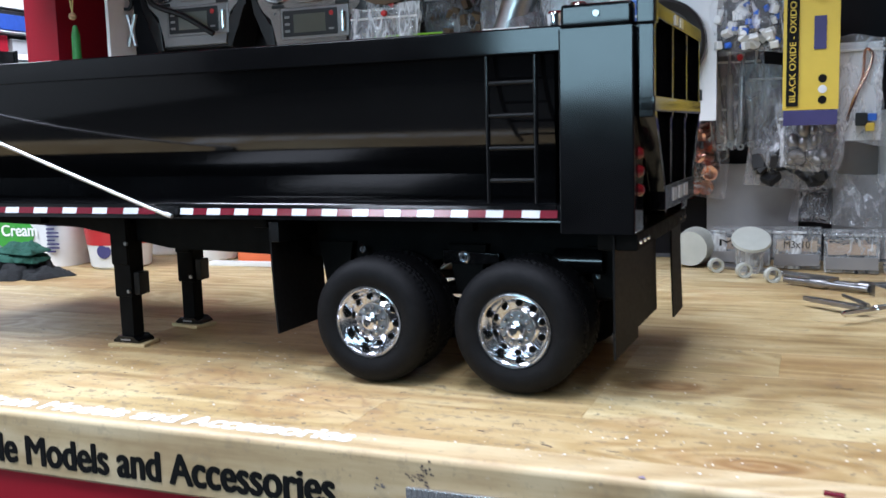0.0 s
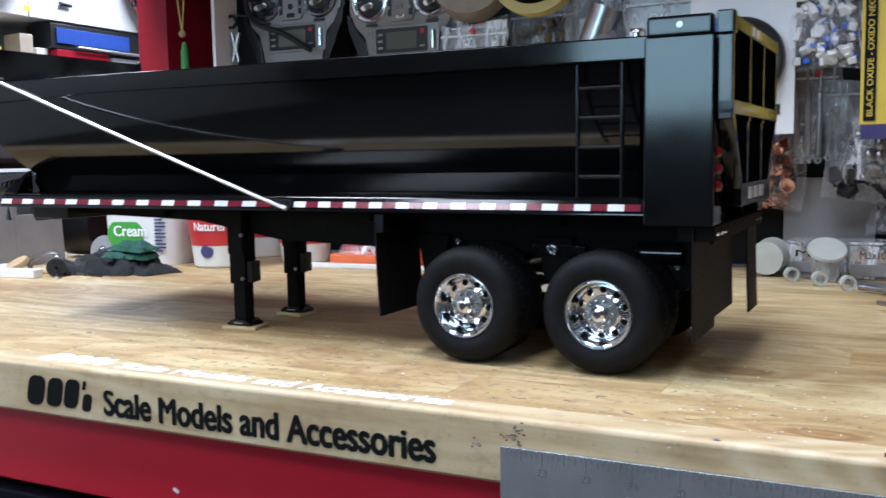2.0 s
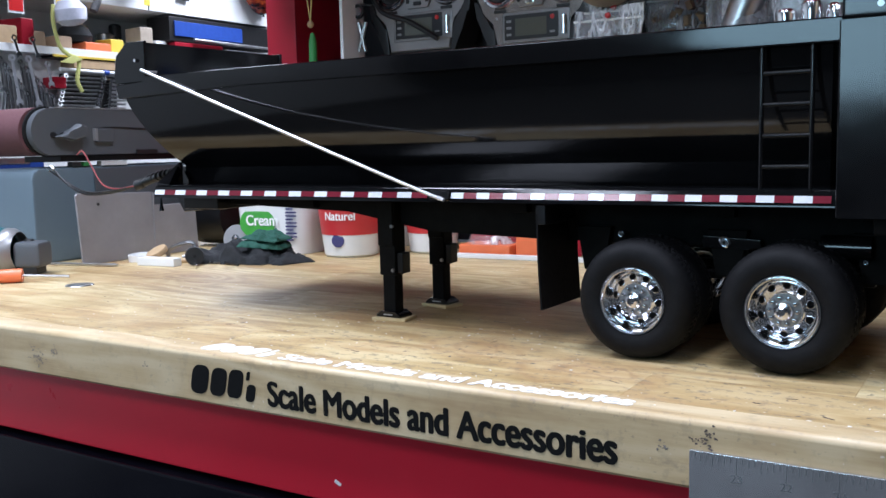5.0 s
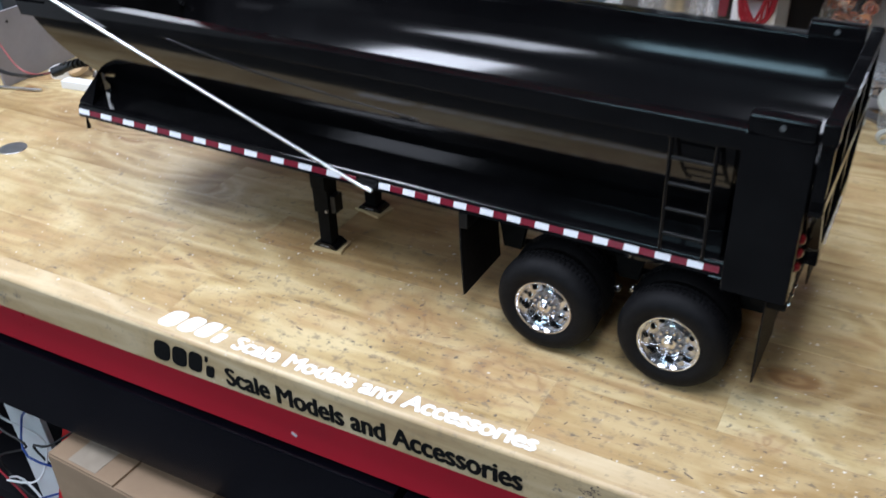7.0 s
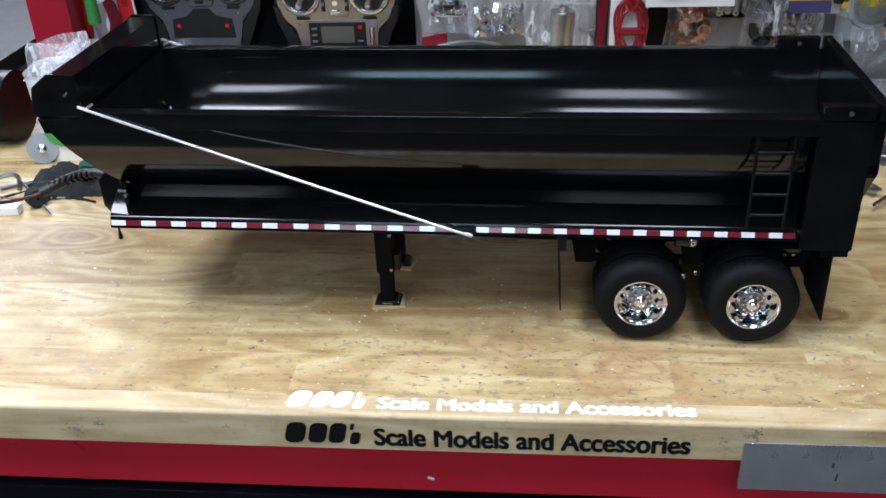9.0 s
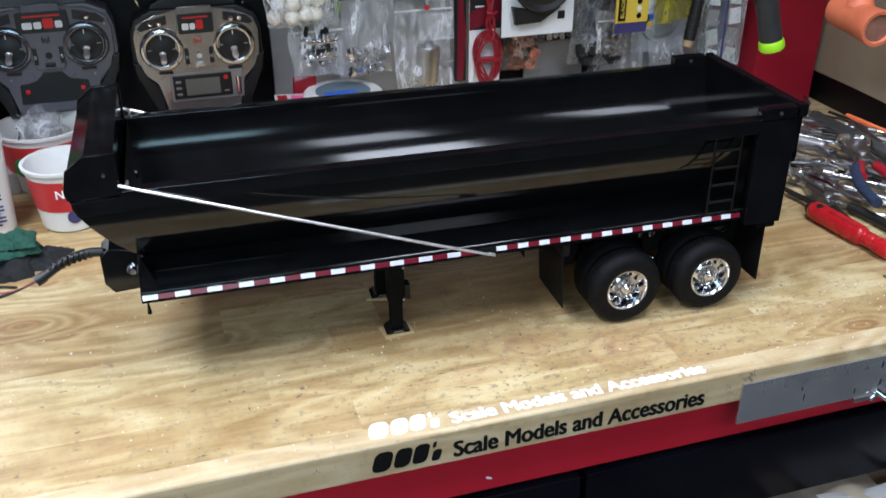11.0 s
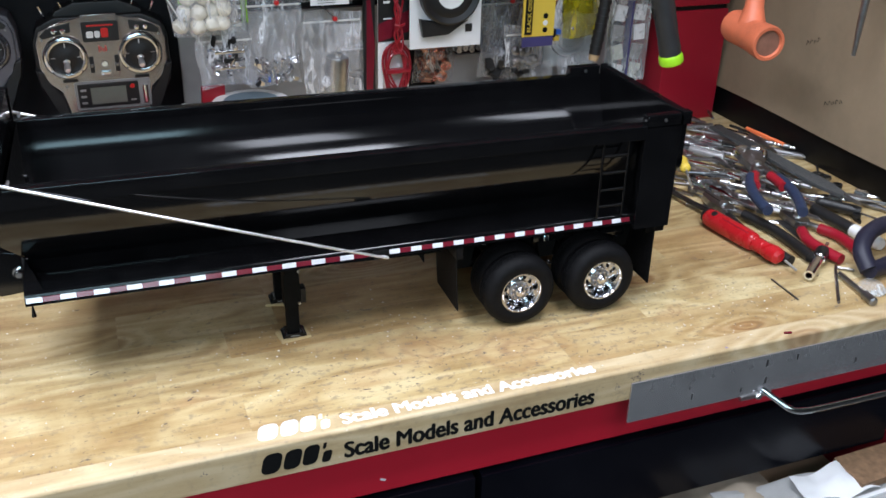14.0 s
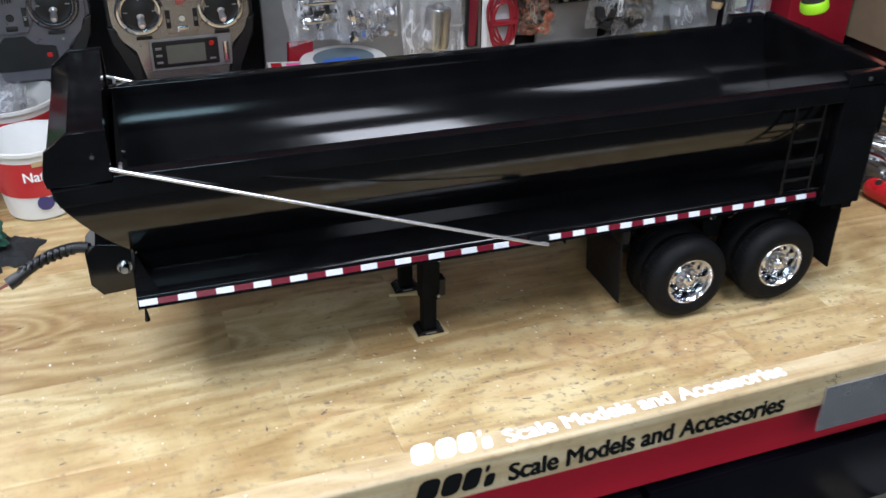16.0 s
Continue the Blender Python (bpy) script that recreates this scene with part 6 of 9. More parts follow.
pieces("small_part", heap("plate", 16, 0.025, 0.092, 0.270, 0.320, 0.715, 0.004, 0.008, 22), STEEL, b)
b = bag("dark bag of printed parts", 0.100, 0.190, 0.262, 0.350, 0.735, 0.02, 23, FILM_SMOKE, False)
pieces("small_part", heap("plug", 18, 0.11, 0.18, 0.27, 0.325, 0.728, 0.006, 0.012, 24), simple("brown_print", (0.14, 0.09, 0.05), 0.5), b)
b = bag("clear bag with a coil of braided wire", 0.204, 0.292, 0.270, 0.395, 0.705, 0.022, 25, None, False)
for i in range(5):
    part("coil", path_tube(B(), [(0.250 + (0.021 + 0.0012 * i) * math.cos(a), 0.694 - 0.0012 * i, 0.366 + (0.022 + 0.001 * i) * math.sin(a)) for a in (2 * math.pi * k / 12 for k in range(13))], 0.0012, 6, 2), STEEL, b, "coil of braided wire")
part("white_part", box(B(), 0.212, 0.238, 0.690, 0.700, 0.296, 0.322, 0.003), WHITE_PLASTIC, b)

# things standing along the back of the worktop
def clear_box(x0, x1, y, h, text, fillmat, seed, label):
    c = thing("storage_box", label, "box", group="clear storage boxes")
    part("wall", box(B(), x0, x1, y, y + 0.055, 0.0005, h, 0.003), CLEAR_BOX, c, "cloudy clear plastic")
    part("lid", box(B(), x0 - 0.001, x1 + 0.001, y - 0.001, y + 0.056, h + 0.0003, h + 0.0035, 0.001), CLEAR_BOX, c, "clear lid")
    part("screw_fill", heap("screw", 60, x0 + 0.006, x1 - 0.006, 0.004, h * 0.55, y + 0.02, 0.015, 0.0055, seed, joined=True), fillmat, c, "black screws")["kind"] = "stuff"
    part("insert", box(B(), x0 + 0.004, x1 - 0.004, y + 0.004, y + 0.050, h * 0.50, h * 0.80, 0.001), TAN_WOOD if fillmat is TAN_WOOD else CARDBOARD, c, "brown card insert")
    part("top_fill", heap("screw", 26, x0 + 0.006, x1 - 0.006, h * 0.80, h * 0.97, y + 0.02, 0.014, 0.0045, seed + 9, joined=True), BLACK_PLASTIC, c, "loose black screws")["kind"] = "stuff"
    part("front_band", box(B(), x0 + 0.002, x1 - 0.002, y - 0.0012, y - 0.0002, h * 0.12, h * 0.46, 0.0003), SILVER, c, "pale grey front band")
    if text:
        lettering(text, x0 + 0.012, x1 - 0.012, 0.008, BLACK_INK, c, Matrix.Translation((0, y - 0.0004, h * 0.62)) @ pose(0, 0, 0, 90, 0, 0), label="handwritten marker text")
    return c


clear_box(0.466, 0.534, 0.70, 0.038, "M3x", BLACK_PLASTIC, 41, "cloudy plastic box of black screws with marker writing")
clear_box(0.537, 0.588, 0.68, 0.040, "M3x10", TAN_WOOD, 42, "cloudy plastic box of brown screws with marker writing")
clear_box(0.590, 0.646, 0.66, 0.040, "", BLACK_PLASTIC, 43, "cloudy plastic box of black fasteners")
clear_box(0.649, 0.715, 0.66, 0.040, "", BLACK_PLASTIC, 44, "cloudy plastic box of black fasteners")
clear_box(0.718, 0.785, 0.66, 0.040, "", TAN_WOOD, 45, "cloudy plastic box of brown screws")
c = thing("lidded_tub", "white round plastic tub lying beside the storage boxes", "tub")
part("tub", lathe(B(), [(0, 0), (0.0215, 0), (0.0225, 0.003), (0.021, 0.006), (0.020, 0.035), (0, 0.035)], 32, Matrix.Translation((0.447, 0.675, 0.0225)) @ pose(0, 0, 0, 90, 0, -8) @ pose(0, 0, -0.035)), CLOUDY, c)
c = thing("small_jar", "small clear jar with an oval white lid", "jar")
part("glass", lathe(B(), [(0, 0), (0.013, 0), (0.0145, 0.003), (0.016, 0.028), (0.0150, 0.032)], 24, pose(0.514, 0.655, 0)), CLEAR_BOX, c, "clear jar")
part("lid", lathe(B(), [(0, 0.004), (0.0205, 0.003), (0.0215, 0), (0.0, -0.001)], 28, pose(0.516, 0.652, 0.036, 32, 8, 0)), CLOUDY, c, "white lid")
for x, y in ((0.479, 0.648), (0.511, 0.615), (0.541, 0.588)):
    solid("plastic_collar", lathe(B(), [(0.0055, -0.004), (0.008, -0.004), (0.008, 0.004), (0.0055, 0.004)], 24, pose(0, 0, 0.008, 90, 0, 0), True), CLOUDY, "small white plastic collar standing on its edge", "collar", pose(x, y, 0, 0, 0, 25), "plastic collars")
for x, y, a, ln in ((0.553, 0.580, -33, 0.09), (0.600, 0.560, -28, 0.075)):
    solid("shaft", lathe(B(), [(0, 0), (0.0035, 0), (0.0035, ln * 0.3), (0.0055, ln * 0.34), (0.0055, ln * 0.5), (0.003, ln * 0.54), (0.003, ln), (0, ln)], 12, pose(0, 0, 0.0055, 0, 90, 0)), DARK_STEEL, "stepped dark steel shaft lying on the worktop", "shaft", pose(x, y, 0, 0, 0, a), "loose shafts")
for x, y, a, sx, wd, mt in ((0.636, 0.484, 25, 0.105, 0.011, CHROME), (0.631, 0.527, 22, 0.115, 0.008, DARK_STEEL), (0.655, 0.585, 25, 0.07, 0.006, STEEL), (0.668, 0.548, 24, 0.090, 0.009, CHROME)):
    bar = thing("metal_bar", "short bright square metal bar on the worktop", "bar", pose(x, y, 0, 0, 0, a), "short metal bars")
    part("bar", box(B(), 0, sx, -wd, wd, 0, wd * 1.5, 0.0015), mt, bar)
    part("groove", box(B(), sx * 0.06, sx * 0.94, -wd * 0.25, wd * 0.25, wd * 1.5, wd * 1.5 + 0.0004), DARK_STEEL, bar)
    part("end_screw", lathe(B(), [(0, 0.002), (wd * 0.4, 0.0018), (wd * 0.45, 0)], 12, pose(sx * 0.9, 0, wd * 1.5)), STEEL, bar)
b = bag("crumpled clear bag standing on the worktop", 0.555, 0.655, 0.045, 0.105, 0.745, 0.03, 31, None, False, False)
b = bag("crumpled clear bag standing on the worktop", 0.665, 0.735, 0.045, 0.115, 0.74, 0.03, 32, None, False, False)
# long dark strip along the back
solid("metal_strip", box(B(), -0.16, 0.0, -0.009, 0.009, 0, 0.004, 0.001), DARK_STEEL, "long dark steel strip lying on the worktop", "strip", pose(0.60, 0.605, 0, 0, 0, -35))
# white bucket with blue lid label
c = thing("bucket", "white plastic bucket with a dark blue lid label", "bucket")
part("body", lathe(B(), [(0, 0), (0.050, 0), (0.054, 0.085), (0.059, 0.086), (0.0595, 0.098), (0.057, 0.101), (0.052, 0.102), (0, 0.102)], 48, pose(0.122, 0.675, 0)), WHITE_PLASTIC, c)
part("lid_label", lathe(B(), [(0, 0.1024), (0.041, 0.1024), (0.0412, 0.1018)], 40, pose(0.122, 0.675, 0)), BLUE_GREY, c, "dark blue printed lid")
part("lid_mark", box(B(), 0.092, 0.140, 0.655, 0.672, 0.1025, 0.1030), BLUE_STICKER, c)
# flat packs in front of the transmitters
solid("red_case", box(B(), -0.085, 0.085, -0.022, 0.022, 0, 0.078, 0.002), RED_PAINT, "long dark red box behind the trailer", "box", pose(-0.045, 0.675, 0))
c = thing("card_pack", "white, yellow and pink printed card on a grey box", "packaging", pose(0.050, 0.668, 0.0, 0, 0, 0))
part("base", box(B(), -0.030, 0.022, -0.012, 0.018, 0, 0.090, 0.001), GREY_CARD, c)
lean = pose(0, -0.008, 0.0905, 22, 4, 0)
part("card", box(B(), -0.030, 0.030, -0.002, 0.026, 0.0, 0.0012, 0.0003, lean), CLOUDY, c)
part("print", box(B(), -0.028, 0.004, 0.001, 0.012, 0.0013, 0.0017, 0, lean), YELLOW_CARD, c, "yellow print")
part("print", box(B(), -0.006, 0.026, 0.012, 0.022, 0.0013, 0.0017, 0, lean), MAGENTA, c, "pink print")
part("print", box(B(), -0.026, -0.012, 0.013, 0.023, 0.0013, 0.0017, 0, lean), DARK_RED, c)
solid("red_folder", box(B(), -0.018, 0.018, -0.004, 0.004, 0, 0.118, 0.0015), DARK_RED, "dark red folder standing beside the bucket", "folder", pose(0.066, 0.712, 0, 0, 3, 12))
# cords and placards beside the left post
c = thing("sign_card", "red and white cardboard sign leaning in the hutch", "sign")
part("card", box(B(), -0.012, 0.012, -0.001, 0.001, 0, 0.245, 0.0004, pose(-0.368, 0.700, 0.02, -2, -4, 0)), RED_PLASTIC, c, "red card")
part("border", box(B(), 0.0105, 0.0130, -0.0016, 0.0014, 0, 0.246, 0.0003, pose(-0.368, 0.700, 0.02, -2, -4, 0)), WHITE_CARD, c)
for k in range(6):
    part("mark", box(B(), -0.005, 0.004, -0.0017, -0.0012, 0.06 + 0.028 * k, 0.072 + 0.028 * k, 0, pose(-0.368, 0.700, 0.02, -2, -4, 0)), DARK_RED, c)
part("stand", box(B(), -0.395, -0.345, 0.67, 0.72, 0, 0.032, 0.002), GREY_CARD, c)
c = thing("lanyard", "yellow cord with a wooden bead and green tassel", "lanyard")
part("cord", path_tube(B(), [(-0.418, 0.652, 0.415), (-0.412, 0.650, 0.38), (-0.406, 0.649, 0.345)], 0.0012, 6, 4), MASKING, c)
part("cord", path_tube(B(), [(-0.400, 0.652, 0.415), (-0.403, 0.650, 0.38), (-0.406, 0.649, 0.345)], 0.0012, 6, 4), MASKING, c)
part("bead", lathe(B(), [(0, -0.006), (0.004, -0.004), (0.0058, 0), (0.004, 0.004), (0, 0.006)], 14, pose(-0.406, 0.649, 0.342)), TAN_WOOD, c)
part("tassel", lathe(B(), [(0, 0.035), (0.003, 0.034), (0.006, 0.02), (0.009, -0.14), (0, -0.14)], 12, pose(-0.404, 0.650, 0.295)), GREEN, c, "green tassel")
part("blue_tie", path_tube(B(), [(-0.424, 0.650, 0.408), (-0.41, 0.642, 0.414), (-0.395, 0.650, 0.418)], 0.003, 6, 4), BLUE_STICKER, c)
part("hook", path_tube(B(), [(-0.409, BACK, 0.428), (-0.409, 0.66, 0.425), (-0.409, 0.648, 0.418)], 0.0015, 6, 3), STEEL, c)
w = thing("wrapper", "glossy wrapper printed in white, navy, red and pink blocks", "wrapper")
part("film", pouch(-0.450, -0.386, 0.02, 0.270, 0.712, 0.012, 425, nx=10, nz=16), simple("pale_wrapper_film", (0.50, 0.50, 0.54), 0.25, vary=0.25, scale=50), w, "creased pale film")
for x, z, wd, h, mt in ((-0.444, 0.200, 0.018, 0.050, WHITE_CARD), (-0.424, 0.186, 0.022, 0.060, NAVY), (-0.400, 0.190, 0.022, 0.055, MAGENTA), (-0.442, 0.120, 0.020, 0.064, RED_PLASTIC), (-0.420, 0.110, 0.020, 0.060, SILVER), (-0.398, 0.112, 0.018, 0.062, RED_TAPE), (-0.420, 0.05, 0.046, 0.045, RED_PLASTIC)):
    part("print", pouch(x - wd / 2, x + wd / 2, z, z + h, 0.6985, 0.003, int(z * 1000), nx=4, nz=4), mt, w)
solid("card_strip", box(B(), -0.362, -0.356, 0.665, 0.72, 0.26, 0.46, 0.001), WHITE_CARD, "white card strip beside the transmitters", "card")
c = thing("scissors", "pair of scissors with dark handles hanging in the hutch", "scissors")
part("blade", rod(B(), (-0.352, 0.70, 0.30), (-0.338, 0.70, 0.345), 0.003, 8), STEEL, c)
part("blade", rod(B(), (-0.34, 0.70, 0.30), (-0.352, 0.70, 0.345), 0.003, 8), STEEL, c)
part("handle", lathe(B(), [(0.007, -0.002), (0.011, -0.002), (0.011, 0.002), (0.007, 0.002)], 16, Matrix.Translation((-0.352, 0.70, 0.362)) @ pose(0, 0, 0, 90, 0, 0), True), BLACK_PLASTIC, c)
part("hang_hook", path_tube(B(), [(-0.352, 0.70, 0.373), (-0.352, 0.75, 0.376), (-0.352, BACK, 0.376)], 0.0012, 6, 3), STEEL, c)

# ---- left end of the worktop ----
def tub(label, x, y, r0, r1, h, band, seed, text="", filled=True, yaw=0):
    """A tapered plastic food tub: white wall, coloured band, rim; open on top."""
    c = thing("food_tub", label, "tub", pose(x, y, 0, 0, 0, yaw), "food tubs used for storage")
    part("wall", lathe(B(), [(0, 0), (r0 - 0.003, 0), (r0, 0.003), (r1, h - 0.004), (r1 + 0.003, h - 0.004), (r1 + 0.0035, h), (r1 - 0.001, h), (r0 - 0.0015, 0.004), (0, 0.004)], 48), WHITE_PLASTIC, c, "white plastic wall")
    at = lambda q: r0 + (r1 - r0) * q + 0.0005
    if band is not None:
        part("band", lathe(B(), [(at(0.36), h * 0.36), (at(0.85), h * 0.85), (at(0.85) - 0.0008, h * 0.85)], 48), band, c, "coloured printed band")
    if text:
        word = lettering(text, -0.022, 0.022, 0.011, WHITE_INK, c, pose(0, 0, 0), label="white lettering", bold=0.03)
        for v in word.data.vertices:
            a = v.co.x / at(0.6)
            rr_ = at(0.68) + 0.0005 + v.co.z
            v.co = Vector((rr_ * math.sin(a), -rr_ * math.cos(a), h * 0.6 + v.co.y))
    if filled:
        rr = random.Random(seed)
        for i in range(5):
            bm = pouch(-r1 * 0.6, r1 * 0.5, -0.02, 0.035, 0, 0.02, seed + i, nx=6, nz=7)
            p = part("plastic_scrap", bm, FILM, c, "crumpled clear plastic")
            p.matrix_basis = pose(rr.uniform(-0.2, 0.2) * r1, rr.uniform(-0.2, 0.2) * r1, h * 0.82, rr.uniform(-60, 60), 0, rr.uniform(0, 360))
        part("scrap_fill", heap("plate", 16, -r1 * 0.6, r1 * 0.6, h * 0.7, h * 0.95, 0, r1 * 0.5, 0.012, seed, joined=True), GREY_CARD, c, "mixed small parts")["kind"] = "stuff"
    return c


RED_BAND = simple("red_print", (0.52, 0.03, 0.035), 0.4, vary=0.06)
t1 = tub("white tub with a red printed band on the worktop", -0.272, 0.560, 0.038, 0.0475, 0.088, RED_BAND, 50, "Naturel", False, yaw=16)
part("fruit_mark", lathe(B(), [(0, 0.001), (0.009, 0.0005), (0.0095, 0)], 16, pose(-0.004, -0.0405, 0.024, 90, 0, 0)), PURPLE_CARD, t1)
part("leaf_mark", box(B(), -0.012, 0.014, -0.0478, -0.0464, 0.071, 0.0765, 0.0005), TAN_WOOD, t1)
t2 = tub("wide white tub with a red band full of clear bags", -0.305, 0.705, 0.050, 0.062, 0.088, RED_BAND, 60, "", True)
part("fruit_mark", lathe(B(), [(0, 0.001), (0.013, 0.0005), (0.0135, 0)], 16, pose(-0.028, -0.0525, 0.045, 86, 0, -28)), GREEN, t2)
tub("white yoghurt tub with a red band", -0.185, 0.640, 0.034, 0.042, 0.08, RED_BAND, 70, "", False)

# large cream tub with rounded corners
c = thing("food_tub", "large white dessert tub with a green label full of bags", "tub", pose(-0.402, 0.565, 0, 0, 0, 8), "food tubs used for storage")
bm = B()
for (z, k), (z2, k2) in zip(((0, 0.92), (0.118, 1.0)), ((0.118, 1.0), (0.122, 1.02))):
    a = [bm.verts.new((p[0] * k, p[1] * k, z)) for p in rounded_rect(0.128, 0.088, 0.026)]
    b_ = [bm.verts.new((p[0] * k2, p[1] * k2, z2)) for p in rounded_rect(0.128, 0.088, 0.026)]
    for i in range(len(a)):
        bm.faces.new((a[i], a[(i + 1) % len(a)], b_[(i + 1) % len(a)], b_[i]))
bm.faces.new([bm.verts.new((p[0] * 0.92, p[1] * 0.92, 0.0)) for p in rounded_rect(0.128, 0.088, 0.026)])
part("wall", bm, WHITE_PLASTIC, c, "white plastic wall")
FR = lambda y: Matrix.Translation((0, y, 0)) @ pose(0, 0, 0, 90, 0, 0)
part("green_oval", lathe(B(), [(0, 0.0010), (0.030, 0.0008), (0.031, 0.0)], 36, Matrix.Translation((-0.018, -0.0424, 0.045)) @ pose(0, 0, 0, 87, 0, 0) @ Matrix.Diagonal((1, 0.75, 1, 1))), simple("leaf_green_print", (0.05, 0.30, 0.04), 0.4), c, "green oval label")
lettering("Cream", -0.036, 0.018, 0.0145, WHITE_INK, c, FR(-0.0440) @ pose(0, 0.042, 0), bold=0.04)
part("purple_patch", box(B(), -0.040, -0.004, -0.0436, -0.0424, 0.074, 0.098), PURPLE_CARD, c)
bm = B()
for i in range(15):
    box(bm, 0.0318, 0.0318 + (0.018 if i % 3 else 0.012), -0.0436, -0.0426, 0.020 + 0.005 * i, 0.0222 + 0.005 * i)
part("nutrition_print", bm, PURPLE_CARD, c, "small dark printed lines")
part("scrap_fill", heap("plate", 22, -0.045, 0.045, 0.09, 0.118, 0, 0.03, 0.014, 71, joined=True), SILVER, c)["kind"] = "stuff"
for i in range(4):
    p = part("plastic_scrap", pouch(-0.045, 0.04, -0.02, 0.04, 0, 0.02, 80 + i, nx=6, nz=7), FILM, c, "crumpled clear plastic")
    p.matrix_basis = pose(0.01 * i - 0.02, 0.006 * i - 0.01, 0.122, 35 * i - 50, 0, 50 * i)

# gloves and scouring pads
def cloth(name, label, cat, mat, sx, sy, h, m, seed):
    bm = B()
    bmesh.ops.create_grid(bm, x_segments=26, y_segments=20, size=1)
    for v in bm.verts:
        u, w = v.co.x, v.co.y
        r2 = max(0, 1 - (abs(u) ** 2.6)) * max(0, 1 - (abs(w) ** 2.6))
        n1 = noise.noise(Vector((u * 2.2 + seed, w * 2.2, 0.3 * seed)))
        n2 = noise.noise(Vector((u * 6 + seed, w * 6, seed)))
        v.co = Vector((u * sx * (1 + 0.15 * n1), w * sy * (1 + 0.2 * n2), max(0.0012, h * (r2 ** 0.5) * (0.75 + 0.55 * n1 + 0.3 * n2))))
    low = bmesh.ops.extrude_face_region(bm, geom=list(bm.faces))
    for e in low["geom"]:
        if isinstance(e, bmesh.types.BMVert):
            e.co.z = e.co.z * 0.15
    return solid(name, bm, mat, label, cat, m, smooth=1.2)


cloth("work_glove", "crumpled dark work glove on the worktop", "glove", GLOVE, 0.058, 0.036, 0.030, pose(-0.372, 0.440, 0, 0, 0, 12), 1)
cloth("work_glove", "crumpled dark work glove on the worktop", "glove", GLOVE, 0.046, 0.028, 0.018, pose(-0.322, 0.462, 0, 0, 0, -18), 2)
for k, (x, y, z, rz, sx, sy) in enumerate(((-0.337, 0.452, 0.021, 20, 0.032, 0.021), (-0.335, 0.455, 0.031, 4, 0.028, 0.020))):
    cloth("scouring_pad", "dark green scouring pad lying on a glove", "pad", GREEN_CLOTH, sx, sy, 0.012, pose(x, y, z, 3, 4, rz), 5 + k)
# disc with arbor, wire wheel, cap, eraser and small tools
c = thing("grinding_disc", "grey cutting disc on a small arbor leaning upright", "disc", pose(-0.452, 0.515, 0.0215, -12, 0, 14))
part("disc", lathe(B(), [(0, 0.001), (0.021, 0.001), (0.0212, 0), (0.021, -0.001), (0, -0.001)], 36, pose(0, 0, 0, 90, 0, 0)), SILVER, c, "pale grey disc")
part("arbor", lathe(B(), [(0, 0.010), (0.002, 0.010), (0.0025, 0.004), (0.006, 0.003), (0.006, 0.001)], 16, pose(0, 0, 0, 90, 0, 0)), CHROME, c)
c = thing("abrasive_tool", "black abrasive wheel on a thin steel mandrel", "abrasive wheel", pose(-0.400, 0.383, 0.0125, 0, 0, -42))
part("wheel", lathe(B(), [(0.002, -0.007), (0.0120, -0.007), (0.0125, 0), (0.0120, 0.007), (0.002, 0.007)], 28, pose(0, 0, 0, 0, 90, 0)), GLOVE, c, "black abrasive wheel")
part("mandrel", rod(B(), (-0.048, 0, 0.010), (0.040, 0, -0.0095), 0.0017, 8), CHROME, c)
solid("eraser", box(B(), -0.032, 0.032, -0.008, 0.008, 0, 0.011, 0.0012), WHITE_PLASTIC, "white rectangular block on the worktop", "block", pose(-0.445, 0.362, 0, 0, 0, 6))
solid("jar_lid", lathe(B(), [(0, 0), (0.0165, 0), (0.017, 0.010), (0.0155, 0.010), (0.015, 0.002), (0, 0.002)], 32), WHITE_PLASTIC, "translucent white plastic jar lid", "lid", pose(-0.512, 0.388, 0, 4, 0, 0))
c = thing("felt_wheel", "tan felt polishing wheel leaning on small tools", "polishing wheel", pose(-0.487, 0.395, 0.0125, 28, -10, 0))
part("wheel", lathe(B(), [(0, 0.0035), (0.015, 0.0035), (0.016, 0), (0.015, -0.0035), (0, -0.0035)], 28), TAN_WOOD, c)
solid("clamp", path_tube(B(), [(-0.022, 0, 0.003), (-0.018, 0.002, 0.016), (0.004, 0.004, 0.024), (0.018, 0.006, 0.024), (0.022, 0.006, 0.016), (0.020, 0.004, 0.003)], 0.003, 8, 4), DARK_STEEL, "small dark bent clamp lying on the worktop", "clamp", pose(-0.462, 0.415, 0, 0, 0, 10))
solid("steel_rod", rod(B(), (-0.055, 0, 0.0022), (0.055, 0, 0.0022), 0.0022, 10), STEEL, "thin steel rod on the worktop", "rod", pose(-0.545, 0.318, 0, 0, 0, 14), "loose rods")
rs = random.Random(21)
for i in range(14):
    x, y = -0.50 + 0.022 * (i % 7) + rs.uniform(-0.01, 0.01), 0.40 + 0.035 * (i // 7) + rs.uniform(-0.012, 0.012)
    ln, r = rs.uniform(0.03, 0.075), rs.uniform(0.0016, 0.0035)
    solid("small_tool", lathe(B(), [(0, 0), (r, 0), (r, ln * 0.45), (r * 0.55, ln * 0.5), (r * 0.55, ln), (0, ln)], 10, pose(0, 0, r, 0, 90, 0)), (DARK_STEEL, STEEL, BLACK_PLASTIC, TAN_WOOD)[i % 4], "small loose steel bit on the worktop", "tool bit", pose(x, y, 0, 0, 0, rs.uniform(-70, 70)), "loose tool bits")
solid("steel_disc", lathe(B(), [(0, 0.001), (0.0155, 0.001), (0.016, 0.0005), (0.0155, 0), (0, 0)], 36), STEEL, "thin bright steel disc on the worktop", "disc", pose(-0.388, 0.194, 0))
